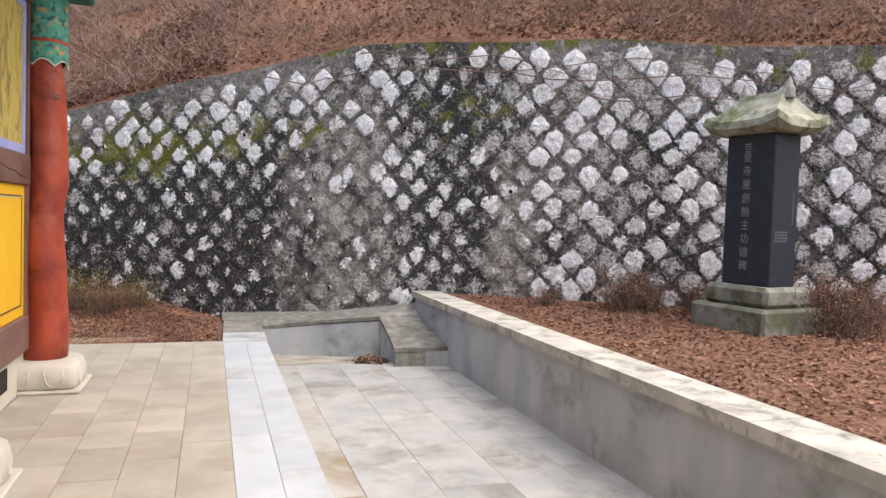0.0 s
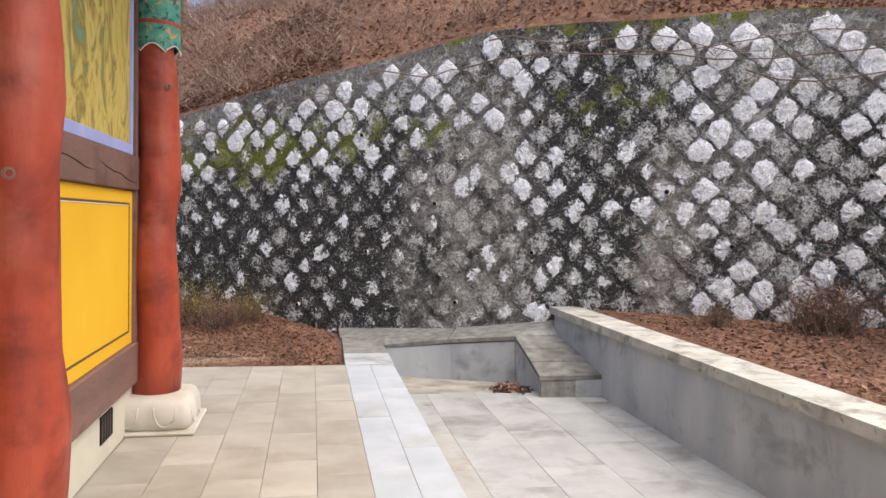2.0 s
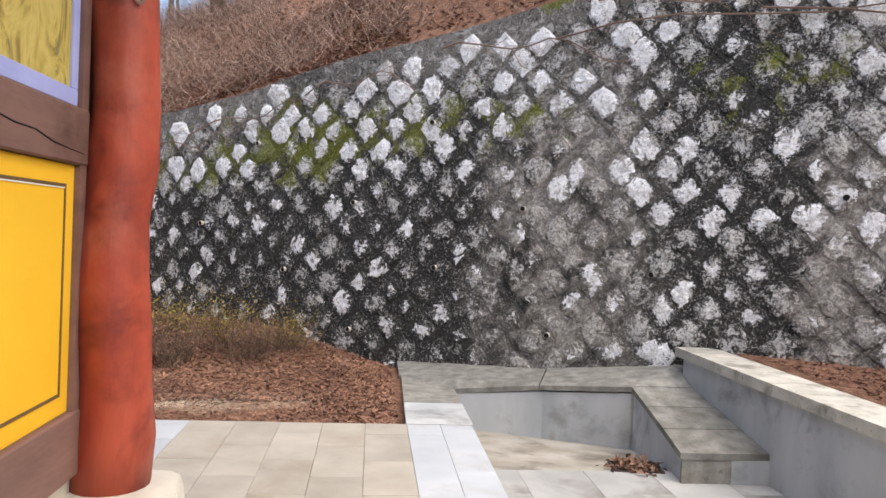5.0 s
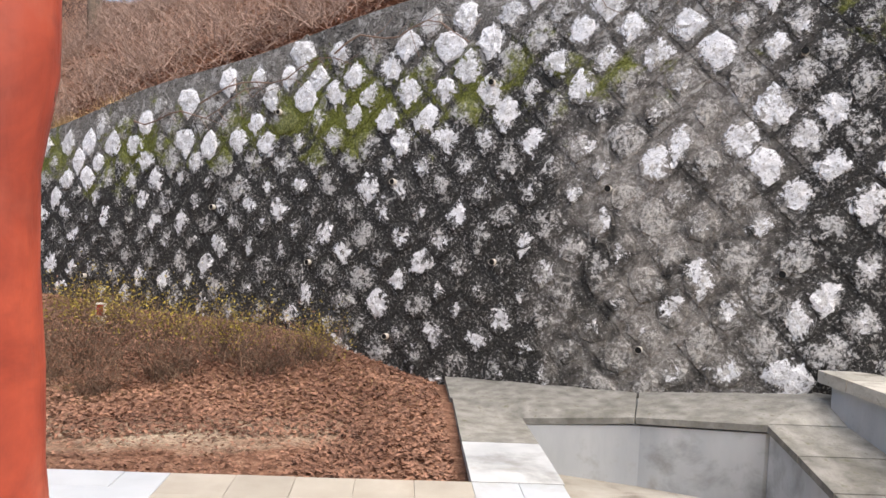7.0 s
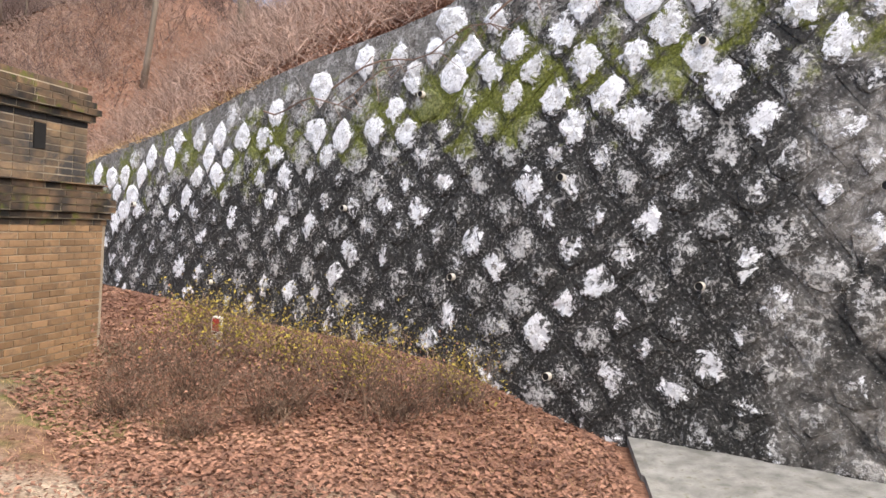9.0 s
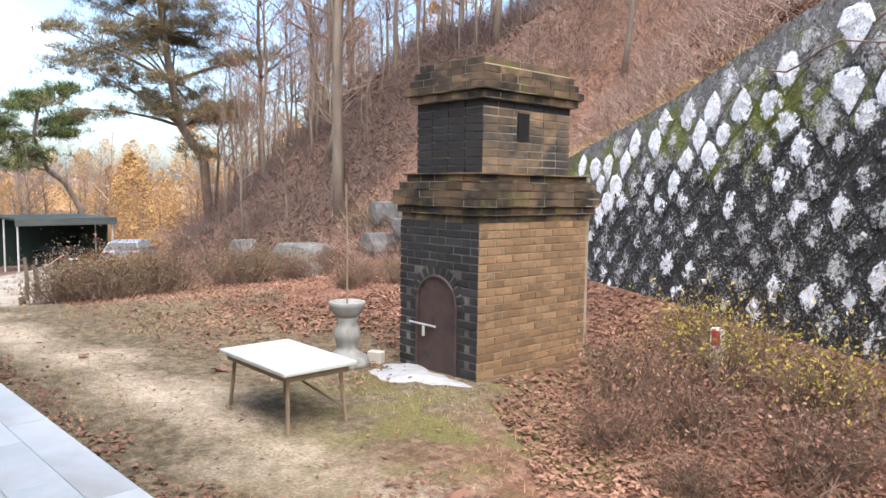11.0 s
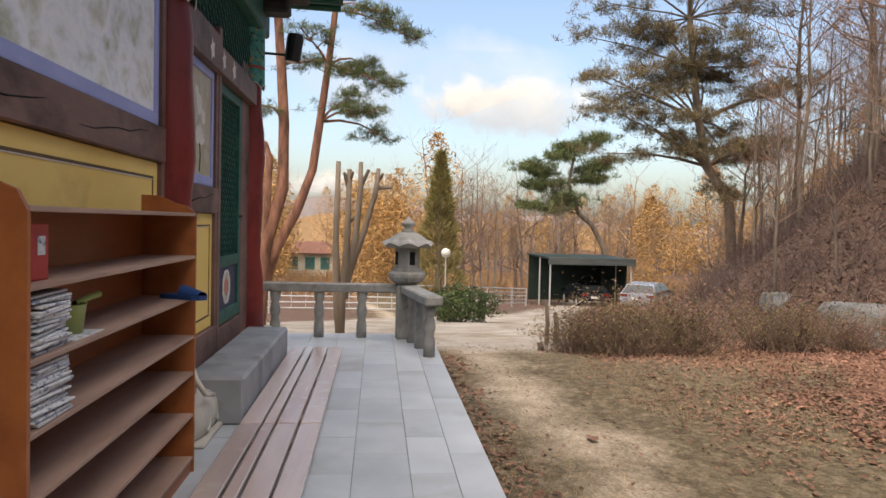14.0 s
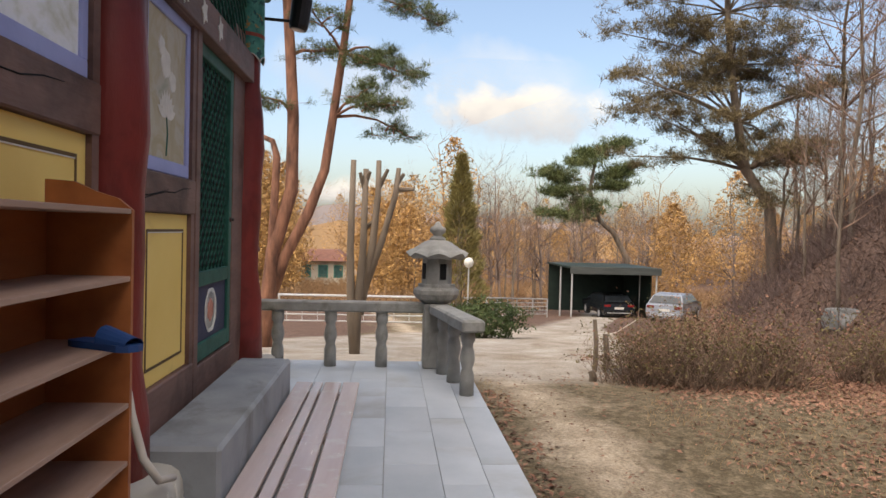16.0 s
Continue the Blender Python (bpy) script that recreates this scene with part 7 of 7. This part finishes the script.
def fence(points, posts, h, label):
    f = thing("steel_fence", label=label, category="railing")
    zs = [float(ground_z(x, y)) for x, y in points]
    for (xa, ya), (xb, yb), za, zb in zip(points, points[1:], zs, zs[1:]):
        L = math.hypot(xb - xa, yb - ya)
        n = max(1, round(L / posts))
        for i in range(n + 1):
            u = i / n
            x, y, z = xa + (xb - xa) * u, ya + (yb - ya) * u, za + (zb - za) * u
            part("post", Mb().tube([(x, y, z - 0.2), (x, y, z + h)], [0.035, 0.035], 6), STEEL, f)
        for k in range(5):
            q = h * (0.98 - 0.2 * k)
            part("rail", Mb().tube([(xa, ya, za + q), (xb, yb, zb + q)], [0.034 if k == 0 else 0.02] * 2, 6), STEEL, f)
        m = n * 5
        bars = Mb()
        for i in range(m):
            u = (i + 0.5) / m
            x, y, z = xa + (xb - xa) * u, ya + (yb - ya) * u, za + (zb - za) * u
            bars.tube([(x, y, z + h * 0.18), (x, y, z + h * 0.78)], [0.009, 0.009], 4)
        part("bar_infill", bars, STEEL, f, kind="stuff")


def build_house():
    X, y0, y1, z0, z1 = -110.0, -12.3, -5.2, -9.0, -2.8
    h = thing("house", X, (y0 + y1) / 2, z0, label="distant white house with a red brown roof and teal windows", category="house")
    w = (y1 - y0) / 2
    part("wall", Mb().box(-8, 0, -w, w, -1, 5.6), HOUSEWALL, h)
    part("roof", Mb().add([(0.9, -w - 0.7, 5.5), (0.9, w + 0.7, 5.5), (-8.9, w + 0.7, 5.5), (-8.9, -w - 0.7, 5.5), (-2.5, -w + 1.4, 7.1), (-2.5, w - 1.4, 7.1), (-5.5, w - 1.4, 7.1), (-5.5, -w + 1.4, 7.1)],
                          [(0, 1, 5, 4), (1, 2, 6, 5), (2, 3, 7, 6), (3, 0, 4, 7), (4, 5, 6, 7), (3, 2, 1, 0)]), ROOFRED, h)
    for ya, yb, za, zb in ((-3.0, -1.6, 3.0, 4.9), (-0.6, 0.9, 3.0, 4.9), (1.7, 3.1, 3.0, 4.9), (0.2, 1.1, 0.4, 1.8), (-2.2, -1.2, 0.6, 1.6)):
        win = part("window", Mb().box(0.0, 0.06, ya, yb, za, zb, 0.01), TEALPAINT, h, "teal window frame")
        part("pane", Mb().box(0.06, 0.075, ya + 0.12, yb - 0.12, za + 0.12, zb - 0.12), TEALGLASS, win)


def build_far_things():
    build_shed()
    build_car(-45.3, 14.4, 0, CARPAINT, "black car parked tail outward in the shed")
    build_car(-39.6, 16.3, -35, SILVER, "silver car parked beside the shed")
    fence([(-24.5, -11), (-24.5, 2.6)], 2.2, 0.95, "low galvanised railing along the drive edge")
    fence([(-33.0, 5.4), (-38.0, 7.6), (-41.0, 9.8)], 1.8, 1.0, "galvanised railing beside the car shed")
    fence([(-24.5, 2.6), (-28.5, 4.4)], 2.0, 0.95, "short galvanised railing behind the bush")
    build_house()
    X = -21.0
    y = sx(835, X)
    z = float(ground_z(X, y))
    l = thing("garden_lamp", X, y, z, label="slim garden lamp with a pale globe", category="street lamp")
    part("pole", Mb().tube([(0, 0, -0.2), (0, 0, sz(474, X) - z)], [0.022, 0.018], 8), STEEL, l)
    part("globe", Mb().lathe([(0.02, 0), (0.09, 0.04), (0.125, 0.12), (0.12, 0.18), (0.08, 0.24), (0.02, 0.26)], n=16), WHITEPAINT, l, smooth=True).location.z = sz(474, X) - z
    # cut stakes with a rope by the hedge
    for X, px, py1, r, roped in ((-12.3, 1068, 562, 0.035, True), (-12.3, 1088, 588, 0.045, False), (-11.2, 1064, 680, 0.05, False)):
        y = sx(px, X)
        z = float(ground_z(X, y))
        h = max(0.12, sz(py1, X) - z)
        s = thing("wooden_stake", X, y, z, label="rough wooden stake with a pale rope tied on" if roped else "short cut wooden stump beside the hedge", category="stake", group="stakes")
        part("stake", Mb().tube([(0, 0, -0.15), (0.015, 0.01, h * 0.5), (0.0, -0.015, h)], [r, r * 0.92, r * 0.75], 8), GREYBARK, s)
        if roped:
            part("rope", Mb().tube([(0, 0.02, h * 0.66), (0, 0.28, h * 0.76), (0, 0.56, h * 1.02)], [0.006, 0.006, 0.006], 5), ROPE, s, "pale rope")
    r = random.Random(8)
    for i, (x, y, s) in enumerate(((-13.0, 9.75, 0.62), (-12.6, 9.3, 0.5), (-11.4, 10.6, 0.42), (-10.7, 10.9, 0.5), (-12.0, 11.2, 0.45), (-9.9, 10.9, 0.4), (-9.0, 9.7, 0.42), (-16.4, 10.2, 0.36), (-9.4, 11.3, 0.45), (-12.1, 4.3, 0.16), (-8.4, 11.2, 0.4))):
        e = thing("boulder", x, y, float(ground_z(x, y)) - 0.05 - 0.15 * s, 40 * i, label="grey angular boulder at the foot of the slope", category="rock", group="boulders")
        bm = bmesh.new()
        bmesh.ops.create_icosphere(bm, subdivisions=3, radius=1)
        for v in bm.verts:
            n = v.co.normalized()
            k = 1 + 0.28 * noise.noise(n * 1.3 + Vector((i * 7, 0, 0))) + 0.1 * noise.noise(n * 4 + Vector((i, 3, 0)))
            v.co = Vector((max(-0.82, min(0.82, n.x * k)) * 1.25 * s, max(-0.85, min(0.85, n.y * k)) * s, (max(-0.6, min(0.55, n.z * k)) + 0.3) * s))
        me = bpy.data.meshes.new("rock")
        bm.to_mesh(me)
        bm.free()
        me.materials.append(ROCK)
        o = new("rock", me)
        o.parent = e
    # flat glowing cloud cards far over the valley, their sunlight painted on
    for cy, cz, w, h, seed, lo, hi in ((114, 108, 100, 38, 3.3, -0.05, 0.3), (-40, 36, 120, 22, 8.1, 0.15, 0.8), (40, 140, 260, 90, 5.2, 0.25, 1.2)):
        x = -900.0
        k = 1.5
        v = [(x, k * (cy - w), k * (cz - h)), (x, k * (cy + w), k * (cz - h)), (x, k * (cy + w), k * (cz + h)), (x, k * (cy - w), k * (cz + h))]
        me = uv_mesh("backdrop_cloud", v, [(0, 1, 2, 3)], [(0, 0), (1, 0), (1, 1), (0, 1)], cloud_material("glowing cloud card", seed, lo, hi, 0.45))
        tagged(new("backdrop_cloud", me), "soft white cloud over the valley", "cloud", kind="structure")


build_far_things()


def build_small_things():
    g = thing("drain_grate", 3.42, 2.02, -0.3, -6, label="small black iron drain grate in the court corner", category="drain grate")
    part("frame", Mb().box(-0.2, 0.2, -0.13, -0.11, 0, 0.022).box(-0.2, 0.2, 0.11, 0.13, 0, 0.022).box(-0.2, -0.18, -0.11, 0.11, 0, 0.022).box(0.18, 0.2, -0.11, 0.11, 0, 0.022), IRON, g)
    part("pit", Mb().box(-0.18, 0.18, -0.11, 0.11, -0.02, 0.012), BLACKHOLE, g)
    for k in range(9):
        part("bar", Mb().box(-0.165 + 0.04 * k, -0.153 + 0.04 * k, -0.11, 0.11, 0.013, 0.02), IRON, g)
    # weep pipes of the retaining wall
    for x, z in ((-1.18, 1.52), (0.99, 1.87), (3.2, 0.46), (-3.15, 0.51), (0.99, 0.27), (1.91, 2.86), (-0.36, 2.64), (0.09, 0.96), (1.99, 1.12), (2.92, 1.85), (4.14, 1.2), (4.23, 2.98), (6.28, 1.37), (7.53, 2.23), (5.63, 2.04), (-4.9, 1.4)):
        a, b = wall_point(x, z, 0.02), wall_point(x, z, 0.075)
        p = thing("weep_pipe", *a, label="short plastic weep pipe in the stone wall", category="pipe", group="weep pipes")
        d = Vector(b) - Vector(a)
        part("pipe", Mb().tube([(0, 0, 0), tuple(d)], [0.032, 0.032], 12, cap=False), PALESTONE, p)
        part("bore", Mb().tube([(0, 0, 0), tuple(d * 0.9)], [0.027, 0.027], 12), BLACKHOLE, p)
    # bare creepers over the wall top
    r = random.Random(12)
    for i, (xa, xb, za) in enumerate(((3.2, 8.8, 3.75), (3.6, 6.6, 3.95), (5.0, 10.5, 3.7), (6.4, 9.6, 3.5), (-2.4, -0.6, 2.75), (-1.4, 0.5, 3.0), (0.3, 1.7, 3.3), (2.0, 3.9, 3.6))):
        c = thing("bare_creeper", label="thin bare creeper stem trailing over the stone wall", category="creeper", group="creepers")
        pts = []
        for k in range(11):
            u = k / 10
            x = xa + (xb - xa) * u
            pts.append(wall_point(x, za + 0.16 * math.sin(3.1 * u + i) + 0.08 * math.sin(11 * u + i) + 0.02 * r.uniform(-1, 1), 0.09))
        part("stem", Mb().tube(pts, [0.011 - 0.0006 * k for k in range(11)], 5), TWIG, c)
        for k in range(2, 10):
            a = Vector(pts[k])
            part("side_shoot", Mb().tube([a, a + Vector((0.1, -0.06, r.uniform(-0.2, 0.12))), a + Vector((0.3 * r.uniform(0.5, 1.2), -0.2, r.uniform(-0.3, 0.2)))], [0.005, 0.004, 0.002], 4), TWIG, c)
    m = thing("ground_marker", -2.25, 6.35, float(ground_z(-2.25, 6.35)), label="small white marker post with a red patch", category="marker")
    part("post", Mb().box(-0.05, 0.05, -0.03, 0.03, -0.05, 0.34, 0.006), WHITEPAINT, m)
    part("patch", Mb().box(-0.035, 0.035, -0.034, -0.03, 0.2, 0.32), REDCARD, m, "red patch")
    for x, y, rz in ((-5.4, 3.7, 30), (-2.2, 3.3, 80), (-6.6, 3.0, 10)):
        w = thing("dry_leaf_clump", x, y, float(ground_z(x, y)) + 0.01, rz, label="curled brown leaf lying on the sand", category="leaf", group="single leaves")
        part("leaf", Mb().add([(-0.1, 0, 0.01), (-0.03, -0.035, 0.03), (0.05, -0.03, 0.012), (0.1, 0, 0.03), (0.04, 0.03, 0.035), (-0.04, 0.035, 0.012), (0, 0, 0.0)], [(0, 1, 6), (1, 2, 6), (2, 3, 6), (3, 4, 6), (4, 5, 6), (5, 0, 6)]), LITTER, w)


build_small_things()

# ---------- paving pieces ----------


def pave(parent, material, rects, z, gap=0.0013, th=0.03, name="paving_slab"):
    cache = {}
    for x0, x1, y0, y1 in rects:
        key = (round(x1 - x0, 3), round(y1 - y0, 3))
        if key not in cache:
            w, d = key[0] / 2 - gap, key[1] / 2 - gap
            cache[key] = Mb().box(-w, w, -d, d, -th, 0, 0.0018).mesh(name, material)
        o = new(name, cache[key])
        o.parent = parent
        o.matrix_basis = pose((x0 + x1) / 2, (y0 + y1) / 2, z + rng.uniform(-0.0012, 0.0012))


def build_paving():
    rects = []
    # strips along the court edge
    for x0, x1, L, off in ((1.55, 1.82, 1.8, 0.3), (1.82, 2.08, 1.8, 1.1)):
        y = 2.13
        first = off
        while y > -16:
            y1 = max(y - (first or L), -16)
            rects.append((x0, x1, y1, y))
            y, first = y1, 0
    pave(terrace, GRANITE, rects, 0.0)
    rects = []
    # east side, running along the hall
    for k, (x0, x1) in enumerate(((1.22, 1.55), (0.89, 1.22), (0.56, 0.89), (0.23, 0.56), (-0.13, 0.23))):
        y, first = 2.13, 0.3 + 0.31 * (k % 2)
        while y > -12:
            y1 = y - (first or 0.62)
            rects.append((x0, x1, y1, y))
            y, first = y1, 0
    pave(terrace, WARMGRANITE, rects, 0.0)
    rects = []
    # north side, the sky's blue reflection put into the granite's colour
    for k, (y0, y1) in enumerate(((1.9, 2.13), (1.64, 1.9), (1.31, 1.64), (0.98, 1.31), (0.65, 0.98), (0.32, 0.65), (0.06, 0.32))):
        x, first = -0.13, 0.35 * (k % 2) + 0.25
        L = 1.4 if k == 0 else 0.7
        while x > -10.7:
            x1 = max(x - (first or L), -10.75)
            rects.append((x1, x, y0, y1))
            x, first = x1, 0
    pave(terrace, GRANITE, rects, 0.0)
    rects = []
    mud = []
    for k, (x0, x1) in enumerate(((2.1, 2.42), (2.42, 2.95), (2.95, 3.48), (3.48, 4.01), (4.01, 4.46))):
        y, first = 1.93, 0.5 + 0.4 * (k % 2)
        while y > -12:
            y1 = y - (first or 0.95)
            (mud if k == 0 and y < 0.6 else rects).append((x0, x1, y1, y))
            y, first = y1, 0
    pave(court, COURTTILE, rects, -0.29)
    pave(court, MUDTILE, mud, -0.29)


build_paving()

# ---------- stones of the retaining wall ----------


def stone_shape(seed):
    """A lozenge bed with a rough irregular block standing proud of it; x along the wall, z up, -y outwards.
    The first texture coordinate runs from 0 at the block's heart over 1 at its rim to 1.5 at the bed's edge."""
    r = random.Random(seed)
    A, B = 0.23, 0.245
    bed, rim = [], []
    sx_, sz_ = r.uniform(0.72, 1.0), r.uniform(0.72, 1.0)
    if seed % 5 == 0:
        sx_, sz_ = sx_ * 0.75, sz_ * 0.8
    skew = r.uniform(-0.25, 0.25)
    for k in range(8):
        a = math.pi / 4 * k
        c, s = math.cos(a), math.sin(a)
        d = 1 / (abs(c) / A + abs(s) / B)
        bed.append((d * c * 0.975, d * s * 0.975))
        # fuller at the flanks than a lozenge, corners knocked off
        q = d * (0.84 if k % 2 == 0 else 1.1) * r.uniform(0.72, 1.12)
        rim.append((q * c * sx_ + skew * q * s * 0.5, q * s * sz_))
    v = [(x, 0.02, z) for x, z in bed]
    v += [(x * 0.98, -0.003 - r.uniform(0, .004), z * 0.98) for x, z in bed]
    v += [(x * 1.06, -0.004, z * 1.06) for x, z in rim]
    v += [(x * r.uniform(0.86, 1.0), -0.011 - r.uniform(0, .01), z * r.uniform(0.86, 1.0)) for x, z in rim]
    v += [(x * 0.5 * r.uniform(0.8, 1.2), -0.014 - r.uniform(0, .02), z * 0.5 * r.uniform(0.8, 1.2)) for x, z in rim]
    v.append((r.uniform(-.02, .02), -0.018 - r.uniform(0, .012), r.uniform(-.02, .02)))
    uv = [(t, 0.0) for t in (1.6, 1.5, 1.08, 0.9, 0.45) for k in range(8)] + [(0.0, 0.0)]
    f = []
    for ring in (0, 8, 16, 24):
        f += [(ring + k, ring + (k + 1) % 8, ring + 8 + (k + 1) % 8, ring + 8 + k) for k in range(8)]
    f += [(32 + k, 32 + (k + 1) % 8, 40) for k in range(8)]
    return v, f, uv


def build_wall_stones():
    shapes = [stone_shape(100 + k) for k in range(14)]
    meshes = [uv_mesh("wall_stone", v, f, uv, WALLSTONE) for v, f, uv in shapes]
    tilt = Matrix.Rotation(-math.atan(BATTER), 4, "X")
    turn = Matrix.Rotation(math.atan2(-0.61, 1), 4, "Z")
    rv, rf, ruv, singles = [], [], [], 0
    r = random.Random(2)
    k = 1 / math.hypot(1, 0.61)
    j = 0
    for row in range(21):
        z = -0.15 + 0.245 * row
        u = -8.4 + (0.23 if row % 2 else 0.0)
        while u < 14.5:
            x = u * k
            u += 0.46
            if x < WALL_END + 0.2 or x > 12.3:
                continue
            top = float(wall_top(x))
            if z > top - 0.2:
                continue
            p = wall_point(x + r.uniform(-.03, .03), z + r.uniform(-.035, .035), 0.002)
            m = Matrix.Translation(p) @ turn @ tilt @ Matrix.Rotation(r.uniform(-0.13, 0.13), 4, "Y")
            j += 1
            i = r.randrange(14)
            if 0.0 < x < 4.9 and singles < 300 and z > 0.1 or (-1.6 < x <= 0 and z > 0.6 and singles < 300):
                o = new("wall_stone", meshes[i])
                o.parent = retaining_wall
                o.matrix_basis = m
                singles += 1
            else:
                n = len(rv)
                v, f, uv = shapes[i]
                rv += [tuple(m @ Vector(q)) for q in v]
                ruv += uv
                rf += [tuple(a + n for a in q) for q in f]
    o = new("stone_facing", uv_mesh("stone_facing", rv, rf, ruv, WALLSTONE))
    o.parent = retaining_wall
    tagged(o, kind="stuff")


build_wall_stones()
